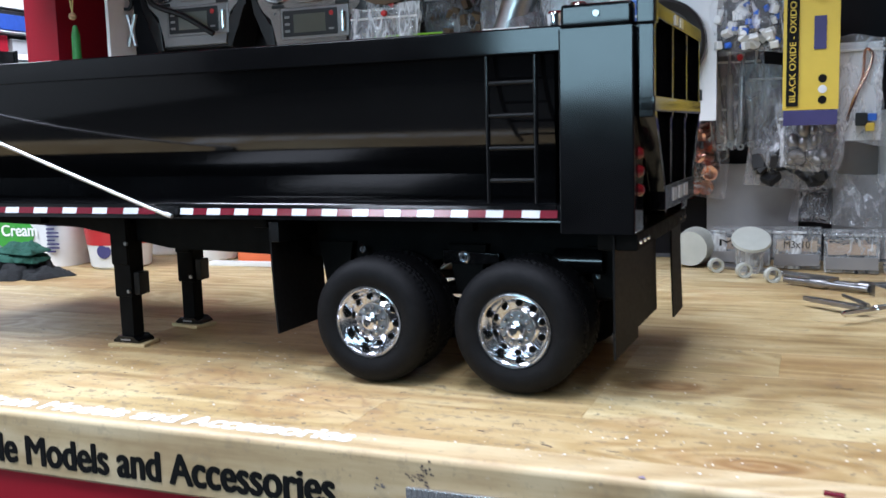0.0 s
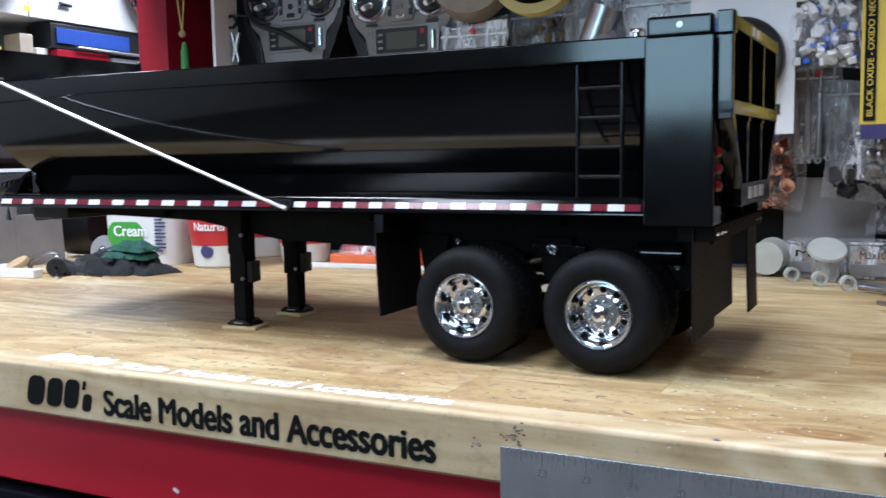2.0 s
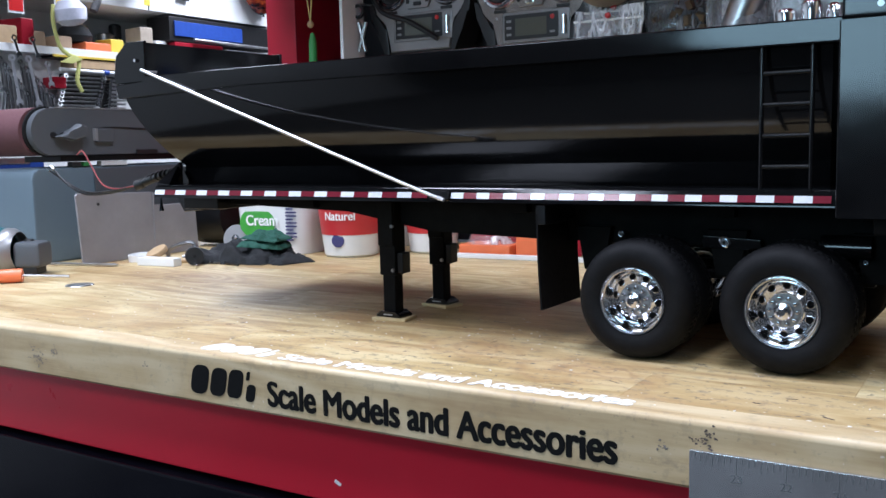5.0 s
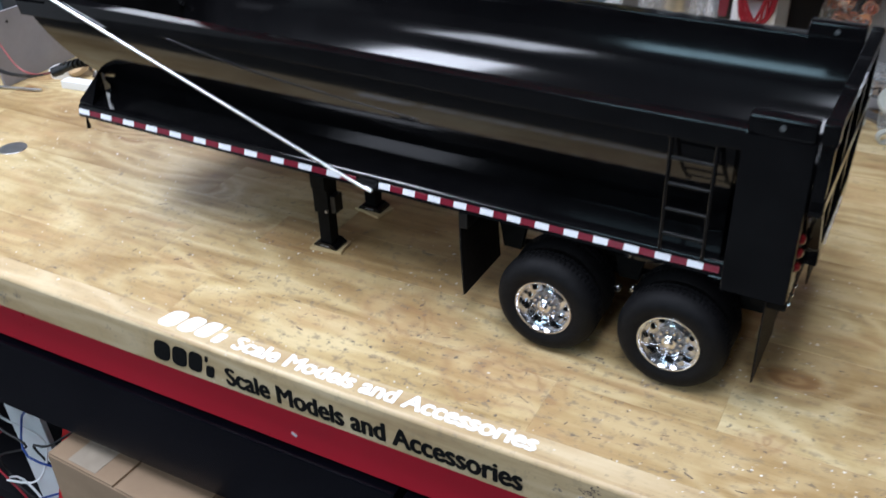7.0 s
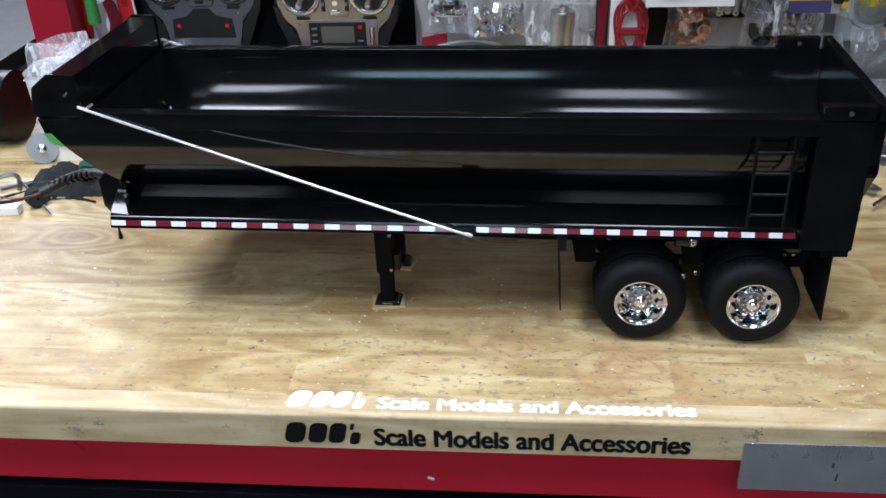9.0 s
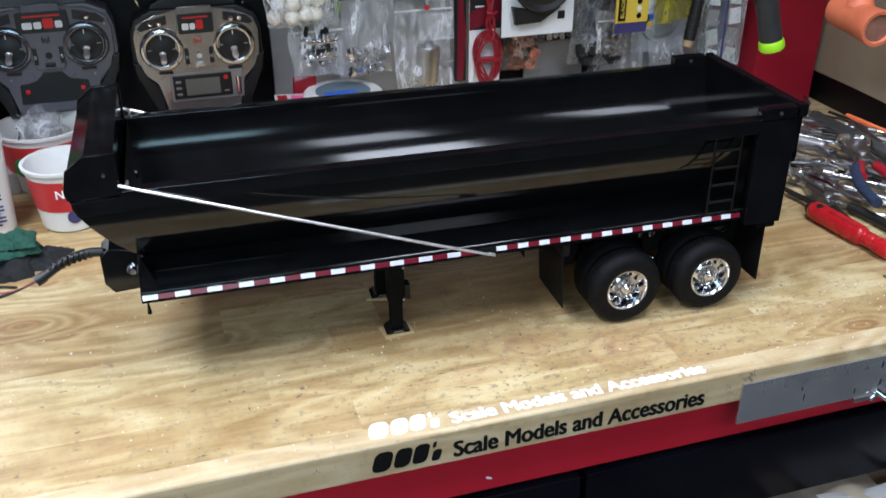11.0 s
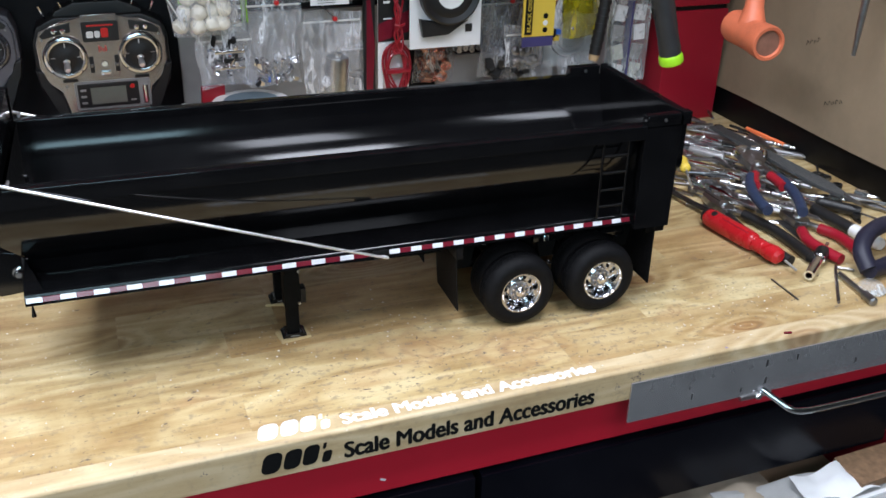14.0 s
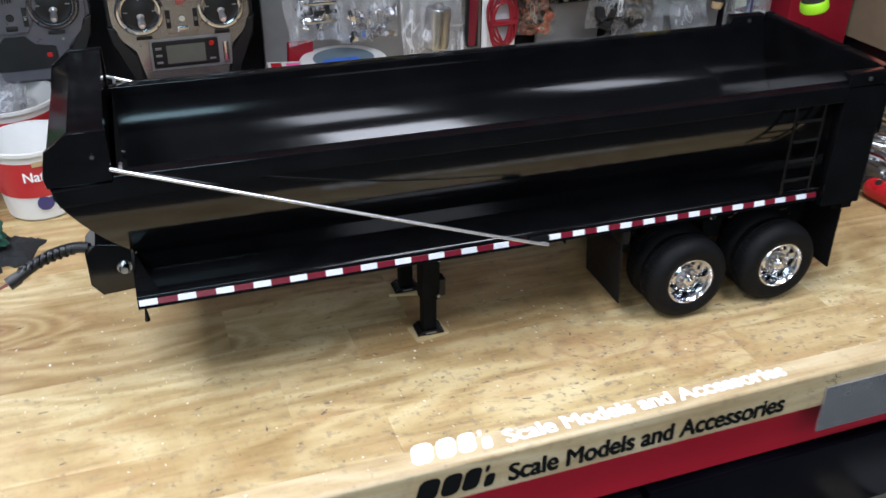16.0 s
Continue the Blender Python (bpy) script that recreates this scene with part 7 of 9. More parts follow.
solid("small_bolt", lathe(B(), [(0, 0), (0.005, 0), (0.005, 0.003), (0.0028, 0.003), (0.0028, 0.017), (0, 0.017)], 10), DARK_STEEL, "small dark bolt standing on its head", "bolt", pose(-0.575, 0.345, 0))
# orange screwdriver
c = thing("screwdriver", "small orange-handled screwdriver lying on the worktop", "screwdriver", pose(-0.476, 0.181, 0.0085, 0, 0, 46))
part("handle", lathe(B(), [(0, -0.08), (0.007, -0.079), (0.0085, -0.07), (0.0080, -0.03), (0.0085, -0.01), (0.0082, 0), (0, 0)], 10, pose(0, 0, 0, 0, 90, 0)), ORANGE, c, "orange fluted handle")
part("shaft", rod(B(), (0, 0, 0), (0.052, 0, -0.004), 0.0017, 8), STEEL, c)
c = thing("screwdriver", "screwdriver with a round dark red handle end", "screwdriver", pose(-0.505, 0.118, 0.008, 0, 0, 60))
part("handle", lathe(B(), [(0, -0.07), (0.008, -0.068), (0.008, -0.008), (0.005, 0), (0, 0.001)], 14, pose(0, 0, 0, 0, 90, 0)), RED_PAINT, c)
# teal angle grinder
c = thing("power_tool", "teal and grey hand-held power tool lying on the worktop", "power tool", pose(-0.566, 0.222, 0.0, 0, 0, 28) @ Matrix.Scale(0.92, 4))
part("body", lathe(B(), [(0, -0.17), (0.024, -0.168), (0.029, -0.14), (0.027, -0.10), (0.030, -0.05), (0.033, -0.01), (0.031, 0.0)], 24, Matrix.Translation((0, 0, 0.033)) @ pose(0, 0, 0, 0, 90, 0)), TEAL, c, "teal plastic body")
part("collar", lathe(B(), [(0.0315, 0.0), (0.0315, 0.010), (0.026, 0.018)], 24, Matrix.Translation((0, 0, 0.033)) @ pose(0, 0, 0, 0, 90, 0)), SILVER, c, "grey collar")
part("gear_head", box(B(), 0.016, 0.056, -0.020, 0.020, 0.010, 0.046, 0.007), GREY_PAINT, c, "grey gear head")
part("button", lathe(B(), [(0, 0.004), (0.006, 0.003), (0.0075, 0)], 14, pose(0.032, 0, 0.0455)), BLACK_PLASTIC, c)
part("nose", box(B(), 0.024, 0.048, -0.014, 0.014, 0.0005, 0.012, 0.002), BLACK_PLASTIC, c)
for i in range(5):
    part("grille", box(B(), -0.040 - 0.012 * i, -0.034 - 0.012 * i, -0.0335, -0.028, 0.024, 0.044, 0.001), BLACK_PLASTIC, c)
# orange tray and white rule at the back
c = thing("orange_tray", "flat orange plastic tray with clear lid", "tray", pose(-0.075, 0.640, 0))
part("tray", box(B(), -0.050, 0.030, -0.03, 0.03, 0, 0.016, 0.003), ORANGE, c)
part("lid", lathe(B(), [(0.0, 0.030), (0.03, 0.028), (0.036, 0.017), (0.036, 0.0165)], 28, pose(-0.012, 0, 0)), CLEAR_BOX, c, "clear lid")
part("block", box(B(), 0.034, 0.075, -0.02, 0.02, 0, 0.030, 0.002), ORANGE, c)
solid("white_strip", box(B(), -0.09, 0.16, -0.006, 0.006, 0, 0.006, 0.001), WHITE_PLASTIC, "white plastic strip lying on the worktop", "strip", pose(-0.06, 0.592, 0, 0, 0, 3))

# ---- belt sander ----
c = thing("belt_sander", "grey bench belt sander with a worn mauve belt", "belt sander", pose(-0.62, 0.0, 0.0))


def round_end(yc, zc, r, y_far, z_lo, z_hi, n=48):
    """A long side shape with a round end towards the front."""
    arc = [(yc + r * math.cos(a), zc + r * math.sin(a)) for a in (math.pi / 2 + math.pi * k / n for k in range(n + 1))]
    return arc + [(y_far, z_lo), (y_far, z_hi)]


part("belt", prism(B(), round_end(0.321, 0.1835, 0.0335, 0.62, 0.150, 0.217), "x", -0.103, -0.004, 0.0010), BELT, c, "mauve sanding belt", 0.7)
part("belt_edge", prism(B(), round_end(0.3275, 0.1835, 0.0345, 0.62, 0.149, 0.218), "x", -0.0045, -0.001, 0.0005), BLACK_PLASTIC, c, "black gap beside the belt", 0.4)
part("side_cover", prism(B(), round_end(0.3300, 0.1830, 0.0325, 0.62, 0.1505, 0.2155), "x", -0.001, 0.010, 0.0010), GREY_PAINT, c, "grey painted side cover", 0.7)
part("cover_lip", box(B(), -0.004, 0.011, 0.335, 0.62, 0.2157, 0.2172, 0.0003), SILVER, c, "bright upper edge")
part("knob", prism(B(), [(0.330, 0.176), (0.348, 0.180), (0.366, 0.194), (0.378, 0.190), (0.374, 0.176), (0.356, 0.170)], "x", 0.010, 0.026, 0.003), GREY_PAINT, c, "grey wing knob")
part("knob_hole", rod(B(), (0.009, 0.331, 0.1785), (0.0115, 0.331, 0.1785), 0.0045, 14), BLACK_PLASTIC, c)
part("tracking_block", box(B(), 0.009, 0.016, 0.400, 0.428, 0.168, 0.187, 0.0012), GREY_PAINT, c)
part("block_slot", box(B(), 0.0095, 0.0165, 0.3965, 0.4005, 0.170, 0.188), SILVER, c)
part("slot", prism(B(), [(0.41, 0.1895), (0.50, 0.1860), (0.62, 0.1845), (0.62, 0.1875), (0.50, 0.1890), (0.43, 0.1905)], "x", 0.0095, 0.0112), BLACK_PLASTIC, c)
part("slot", box(B(), 0.006, 0.0125, 0.472, 0.512, 0.1495, 0.1565), BLACK_PLASTIC, c)
part("lower_rail", box(B(), -0.08, 0.004, 0.345, 0.60, 0.141, 0.1495, 0.001), BLACK_SATIN, c)
for y0, y1, mt in ((0.365, 0.380, BLACK_PLASTIC), (0.384, 0.394, GREEN), (0.415, 0.462, WHITE_PLASTIC)):
    part("chip_guard", box(B(), -0.01, 0.002, y0, y1, 0.134, 0.1405, 0.001), mt, c)
part("pedestal", prism(B(), [(0.300, 0.0), (0.300, 0.118), (0.304, 0.128), (0.313, 0.133), (0.585, 0.135), (0.585, 0.0)], "x", -0.10, 0.0, 0.004), BLUE_GREY, c, "blue-grey cast pedestal", 0.4)
# the pedestal's bent face, its shade put into a darker grey
part("door_panel", prism(B(), [(0.400, 0.1305), (0.402, 0.060), (0.585, 0.060), (0.560, 0.1315)], "x", 0.0, 0.003, 0.0008), GREY_PAINT, c, "darker grey for the shaded, bent face of the pedestal")
part("motor", rod(B(), (0.02, 0.60, 0.052), (0.10, 0.60, 0.052), 0.050, 28), BLACK_SATIN, c, "black motor")
sheet = thing("sheet_metal_cover", "scuffed grey sheet-metal cover leaning by the sander", "cover", pose(-0.552, 0.0, 0.0))
SCUFFED = simple("scuffed_grey_sheet", (0.25, 0.24, 0.25), 0.5, vary=0.22, scale=24, wear=0.4)
part("panel", prism(B(), [(0.321, 0.0), (0.315, 0.095), (0.318, 0.098), (0.444, 0.094), (0.446, 0.0)], "x", 0.0, 0.004, 0.0008), SCUFFED, sheet)
part("flange", prism(B(), [(0.447, 0.0), (0.447, 0.075), (0.527, 0.073), (0.531, 0.0)], "x", 0.0, 0.004, 0.0008), SCUFFED, sheet)
part("fold", rod(B(), (0.0035, 0.4465, 0.0), (0.0035, 0.4465, 0.093), 0.0016, 8), SCUFFED, sheet)
part("hole", rod(B(), (0.003, 0.3500, 0.082), (0.0045, 0.3500, 0.082), 0.0022, 10), BLACK_PLASTIC, sheet)

# ---- side table with vise beyond the worktop ----
c = thing("side_table", "grey steel side table beside the worktop", "table")
part("top", box(B(), -1.95, -0.765, 0.05, 1.6, -0.04, -0.006, 0.003), simple("dark_grey_steel_top", (0.045, 0.046, 0.05), 0.5, vary=0.25, scale=9), c)
for x in (-1.90, -0.85):
    for y in (0.10, 1.52):
        part("leg", box(B(), x, x + 0.05, y, y + 0.05, FLOOR, -0.04, 0.003), GREY_PAINT, c)
c = thing("vise", "blue bench vise standing on the side table", "vise", pose(-0.96, 0.48, -0.006))
part("base", box(B(), -0.05, 0.05, -0.03, 0.10, 0.0, 0.020, 0.004), GREY_PAINT, c)
part("body", box(B(), -0.04, 0.04, 0.0, 0.09, 0.020, 0.092, 0.008), BLUE, c, "blue painted body")
part("jaw", box(B(), -0.045, 0.045, -0.035, 0.05, 0.092, 0.150, 0.006), BLUE, c, "blue painted jaw")
part("jaw_plate", box(B(), -0.047, 0.047, -0.040, 0.02, 0.143, 0.154, 0.002), STEEL, c)
part("screw_bar", path_tube(B(), [(0.03, -0.075, 0.098), (0.03, -0.045, 0.088), (0.03, 0.0, 0.102)], 0.004, 8), STEEL, c)
part("screw", rod(B(), (0, -0.08, 0.075), (0, 0.0, 0.075), 0.009, 12), DARK_STEEL, c)
part("lever", rod(B(), (0.03, -0.065, 0.005), (0.03, -0.060, 0.09), 0.0035, 8), BLACK_PLASTIC, c)
solid("white_canister", lathe(B(), [(0, 0), (0.022, 0), (0.023, 0.003), (0.023, 0.082), (0.021, 0.085), (0, 0.085)], 24), WHITE_PLASTIC, "white round canister on the side table", "canister", pose(-0.83, 0.425, -0.006))
solid("parts_carton", box(B(), -0.07, 0.07, -0.05, 0.05, 0, 0.075, 0.004), GREY_CARD, "grey carton standing on the side table", "box", pose(-1.06, 0.40, -0.006, 0, 0, 8))

# added block: covers the bright low wall where only dark clutter shows
c = thing("floor_cabinet", "dark grey block added on the floor in place of unclear dark clutter", "cabinet")
part("body", box(B(), -2.25, -1.05, 2.15, 3.15, FLOOR, -0.38, 0.006), GREY_PAINT, c)
part("top", box(B(), -2.27, -1.03, 2.13, 3.17, -0.38, -0.355, 0.004), BLACK_PLASTIC, c)
for k in range(3):
    part("drawer", box(B(), -2.20 + 0.385 * k, -1.84 + 0.385 * k, 2.132, 2.152, FLOOR + 0.05, -0.41, 0.004), GREY_PAINT, c)
# ---- far wall on the left: cupboard, shelf, tools and hung shells ----
shelf = thing("wall_shelf", "long white shelf below a white cupboard on the far wall", "shelf")
part("board", box(B(), -2.28, -2.002, 0.2, 2.55, 0.459, 0.476, 0.002), WHITE_PLASTIC, shelf)
part("front_edge", box(B(), -2.002, -1.990, 0.2, 2.55, 0.457, 0.480, 0.001), WHITE_PLASTIC, shelf)
for y in (0.75, 1.06, 1.82):
    part("bracket", prism(B(), [(-2.28, 0.459), (-2.05, 0.459), (-2.28, 0.30)], "y", y, y + 0.012, 0.001), WHITE_PLASTIC, shelf)
cup = thing("wall_cupboard", "white wall cupboard with things hung on its front", "cupboard")
part("body", box(B(), -2.28, -2.003, 0.2, 2.55, 0.629, 1.35, 0.004), WHITE_WALL, cup)
for y0, y1 in ((0.2, 0.92), (0.926, 1.716), (1.722, 2.55)):
    part("door", box(B(), -2.003, -1.994, y0, y1, 0.630, 1.349, 0.002), WHITE_WALL, cup)


def wall_pack(y, z, w, h, mat, tilt=0.0):
    c = thing("hanging_pack", "printed blister pack hanging on the white cupboard", "packaging", pose(-1.992, y, z, tilt, 0, 0), "packs on the cupboard")
    part("card", box(B(), 0.0, 0.0015, 0, w, 0, h, 0.0005), WHITE_CARD, c)
    part("print", box(B(), 0.0016, 0.003, w * 0.06, w * 0.94, h * 0.04, h * 0.32, 0.0005), mat, c, "coloured print")
    part("blister", box(B(), 0.0016, 0.014, w * 0.14, w * 0.86, h * 0.38, h * 0.92, 0.004), FILM, c, "clear blister")
    for k in range(3):
        part("part_in_pack", rod(B(), (0.006, w * (0.28 + 0.2 * k), h * 0.42), (0.006, w * (0.30 + 0.2 * k), h * 0.86), w * 0.06, 8), (DARK_STEEL, YELLOW_CARD, STEEL)[k], c)
    return c


wall_pack(1.197, 0.568, 0.052, 0.15, RED_PLASTIC)
wall_pack(1.352, 0.606, 0.078, 0.16, YELLOW_CARD, -4)
wall_pack(1.845, 0.69, 0.05, 0.12, WHITE_CARD, 3)
part("cap", rod(B(), (-1.985, 1.84, 0.687), (-1.985, 1.89, 0.684), 0.006, 10), BLACK_PLASTIC, cup)
part("sticker", box(B(), -1.9938, -1.993, 1.70, 1.725, 0.645, 0.665), YELLOW_CARD, cup, "small yellow sticker")
for i in range(5):
    part("note_line", box(B(), -1.9938, -1.993, 1.735 + 0.001 * i, 1.80, 0.66 + 0.022 * i, 0.661 + 0.022 * i), GREY_CARD, cup)


def shell(y, z, s, rot):
    bm = B()
    bmesh.ops.create_uvsphere(bm, u_segments=28, v_segments=18, radius=1)
    for v in bm.verts:
        q = 1 - 0.30 * max(0, -v.co.z) ** 2
        cab = 1.0 + (0.55 if abs(v.co.z) < 0.4 and v.co.x > 0.2 else 0.0)
        v.co = Vector((max(v.co.x, -0.2) * 0.36 * s * cab, v.co.y * 0.55 * s * q, v.co.z * s))
    n = Nodes("flame_paint")
    f = n.noise(n.coords((1, 1, 1.6)), 20, 5, 0.65)
    n.set(Base_Color=n.ramp(f, [(0.46, (0.006, 0.006, 0.008)), (0.53, (0.22, 0.015, 0.01)), (0.63, (0.60, 0.10, 0.02))]), Roughness=0.2, Coat_Weight=0.5)
    return solid("car_shell", bm, n.m, "black model car shell with red and orange flame paint", "car shell", pose(-1.955, y, z, rot, 0, 0), "hung car shells")


shell(1.635, 0.79, 0.115, 8)
shell(2.20, 0.85, 0.19, 10)
solid("hook_tool", path_tube(B(), [(-1.975, 1.40, 0.73), (-1.975, 1.43, 0.69), (-1.975, 1.475, 0.655), (-1.975, 1.50, 0.640), (-1.975, 1.48, 0.60)], 0.013, 8, 4), DARK_STEEL, "dark tool hanging on the white cupboard", "tool")
solid("wall_rod", rod(B(), (-1.985, 2.27, 0.75), (-1.985, 2.27, 0.665), 0.005, 8), BLACK_PLASTIC, "thin dark rod hanging on the white cupboard", "rod")
solid("crumpled_bag", lathe(B(), [(0, 0.040), (0.03, 0.034), (0.05, 0.008), (0.046, -0.025), (0.026, -0.040), (0, -0.043)], 18, pose(0, 0, 0, 8, 0, 0)), simple("crumpled_white_bag", (0.62, 0.62, 0.70), 0.45, vary=0.3, scale=28, bump=0.9), "crumpled white bag hanging before the shelf", "bag", pose(-1.945, 1.372, 0.583))
PALE_STRAP = simple("pale_yellow_strap", (0.50, 0.50, 0.16), 0.6, vary=0.15)
solid("hanging_strap", path_tube(B(), [(-1.96, 1.325, 0.60), (-1.955, 1.318, 0.55), (-1.955, 1.335, 0.48), (-1.955, 1.365, 0.455), (-1.955, 1.40, 0.440), (-1.955, 1.39, 0.38), (-1.955, 1.405, 0.345)], 0.0065, 6, 4), PALE_STRAP, "pale yellow strap hanging before the shelf", "strap")
solid("strap_end", prism(B(), [(1.33, 0.430), (1.37, 0.452), (1.41, 0.444), (1.37, 0.428)], "x", -1.952, -1.944, 0.001), PALE_STRAP, "loose end of a pale yellow strap", "strap")

# things standing on the wall shelf: along y, size, colour
rs = random.Random(77)
for y, w, h, d, mt, nm, lb, ct in (
    (0.98, 0.10, 0.075, 0.12, TEAL, "tool_case", "dark teal tool case on the shelf", "case"),
    (1.085, 0.055, 0.05, 0.10, RED_PAINT, "small_box", "dark red box on the shelf", "box"),
    (1.15, 0.085, 0.058, 0.10, TAN_WOOD, "wooden_block", "tan wooden block on the shelf", "block"),
    (1.245, 0.045, 0.085, 0.10, RED_PAINT, "small_box", "dark red box on the shelf", "box"),
    (1.295, 0.04, 0.05, 0.09, CARDBOARD, "storage_carton", "small brown carton on the shelf", "box"),
    (1.372, 0.058, 0.044, 0.08, CARDBOARD, "storage_carton", "small brown carton on the shelf", "box"),
    (1.47, 0.10, 0.032, 0.10, ORANGE, "flat_pack", "flat orange pack on the shelf", "pack"),
    (1.575, 0.055, 0.05, 0.08, YELLOW_CARD, "storage_carton", "yellow carton on the shelf", "box"),
    (1.70, 0.05, 0.10, 0.09, TAN, "storage_carton", "tall tan carton on the shelf", "box"),
    (1.76, 0.05, 0.06, 0.09, WHITE_CARD, "storage_carton", "white carton on the shelf", "box"),
):
    solid(nm, box(B(), -d / 2, d / 2, 0, w, 0, h, 0.005), mt, lb, ct, pose(-2.06, y, 0.476, 0, 0, rs.uniform(-8, 8)), "things on the wall shelf")
solid("dark_cloth_roll", lathe(B(), [(0, 0), (0.05, 0.002), (0.058, 0.02), (0.045, 0.045), (0.02, 0.06), (0, 0.06)], 16), GLOVE, "dark folded cloth lying on a pack", "cloth", pose(-2.07, 1.475, 0.508))
for y, r, h, mt in ((1.02, 0.028, 0.10, BLACK_PLASTIC), (1.335, 0.022, 0.07, DARK_STEEL), (1.555, 0.018, 0.095, GREY_CARD), (1.64, 0.030, 0.075, DARK_STEEL), (1.685, 0.02, 0.11, BLACK_SATIN)):
    solid("tin", lathe(B(), [(0, 0), (r, 0), (r * 1.03, 0.003), (r * 1.03, h), (r * 0.7, h + 0.006), (0, h + 0.006)], 20), mt, "dark round tin on the shelf", "tin", pose(-2.13, y, 0.476), "tins on the wall shelf")
c = thing("organiser", "long dark organiser case with a blue front on the shelf", "case", pose(-1.985, 1.80, 0.476))
part("body", box(B(), -0.12, -0.004, 0.0, 0.54, 0.060, 0.145, 0.004), BLACK_PLASTIC, c)
part("front", box(B(), -0.004, 0.002, 0.02, 0.35, 0.078, 0.130, 0.002), BLUE, c, "blue front")
part("bar", rod(B(), (0.01, 0.10, 0.070), (0.01, 0.54, 0.066), 0.005, 8), STEEL, c)
part("lower_case", box(B(), -0.12, -0.002, 0.02, 0.25, 0.0, 0.058, 0.003), RED_PAINT, c, "dark red case below")
part("lower_box", box(B(), -0.12, -0.004, 0.27, 0.54, 0.0, 0.050, 0.003), GREY_CARD, c)
c = thing("storage_bin", "flat tan bin with a yellow edge hanging below the shelf", "bin")
part("tray", box(B(), -2.055, -1.985, 1.405, 1.56, 0.420, 0.447, 0.002), TAN_WOOD, c)
part("edge", box(B(), -1.985, -1.980, 1.33, 1.57, 0.450, 0.457, 0.001), YELLOW_CARD, c)
part("panel", box(B(), -2.055, -1.986, 1.33, 1.56, 0.4475, 0.456, 0.001), BLACK_SATIN, c)
# added in front of the wall so the white below the shelf catches light
solid("tool_board", box(B(), -2.070, -2.058, 0.2, 2.55, 0.02, 0.458, 0.002), WHITE_WALL, "white board added before the shaded wall behind the hanging wrenches", "board")
# wrenches: fanned rows on white wall, and a stack of dark ones under a white rail
def wrench(y0, z0, y1, z1, w, mat, x=-1.99, group="hanging wrenches", label="chrome combination wrench hanging below the shelf"):
    ln = math.hypot(y1 - y0, z1 - z0)
    a = math.degrees(math.atan2(y1 - y0, -(z1 - z0)))
    c = thing("wrench", label, "wrench", pose(x, y0, z0, a, 0, 0), group)
    part("shank", box(B(), -0.002, 0.002, -w * 0.5, w * 0.5, -ln, 0.0, 0.001), mat, c)
    part("ring_end", lathe(B(), [(w * 0.6, -0.003), (w * 1.15, -0.003), (w * 1.15, 0.003), (w * 0.6, 0.003)], 14, Matrix.Translation((0, 0, w * 0.6)) @ pose(0, 0, 0, 0, 90, 0), True), mat, c)
    part("open_end", prism(B(), [(-w * 1.1, -ln - w * 1.8), (-w * 0.4, -ln - w), (w * 0.4, -ln - w), (w * 1.1, -ln - w * 1.8), (w * 1.1, -ln - w * 0.2), (w * 0.4, -ln + w * 0.5), (-w * 0.4, -ln + w * 0.5), (-w * 1.1, -ln - w * 0.2)], "x", -0.003, 0.003, 0.0005), mat, c)
    return c


wrench(1.204, 0.490, 1.214, 0.452, 0.008, CHROME, -1.982)
wrench(1.264, 0.490, 1.276, 0.452, 0.008, CHROME, -1.982)
wrench(1.188, 0.430, 1.202, 0.315, 0.009, BRIGHT_ROD, -1.975)
wrench(1.242, 0.430, 1.264, 0.312, 0.009, BRIGHT_ROD, -1.975)
wrench(1.305, 0.420, 1.312, 0.370, 0.008, BRIGHT_ROD, -1.975)
for y0, y1, z0, tilt, n in ((1.118, 1.170, 0.436, -0.020, 12), (1.196, 1.236, 0.436, 0.008, 12), (1.262, 1.318, 0.430, 0.016, 12)):
    for i in range(n):
        f = i / (n - 1)
        y = y0 + (y1 - y0) * f
        wrench(y, z0 - 0.105 * f, y + tilt * (1 - 0.4 * f), 0.288 - 0.045 * f, 0.0062, (DARK_STEEL, STEEL, DARK_STEEL, CHROME)[i % 4], -2.046 + 0.0055 * i, "dark hanging wrenches", "steel combination wrench hanging below the shelf")
rack = thing("wrench_rack", "white rail with a blue end over a stack of wrenches", "wrench rack")
part("rail", rod(B(), (-1.975, 1.345, 0.412), (-1.975, 1.57, 0.409), 0.006, 10), WHITE_PLASTIC, rack)
part("clip", rod(B(), (-1.975, 1.505, 0.410), (-1.975, 1.523, 0.410), 0.0085, 10), BLUE, rack, "blue clip")
part("holder", box(B(), -2.045, -2.035, 1.39, 1.60, 0.290, 0.405, 0.002), BLACK_PLASTIC, rack)
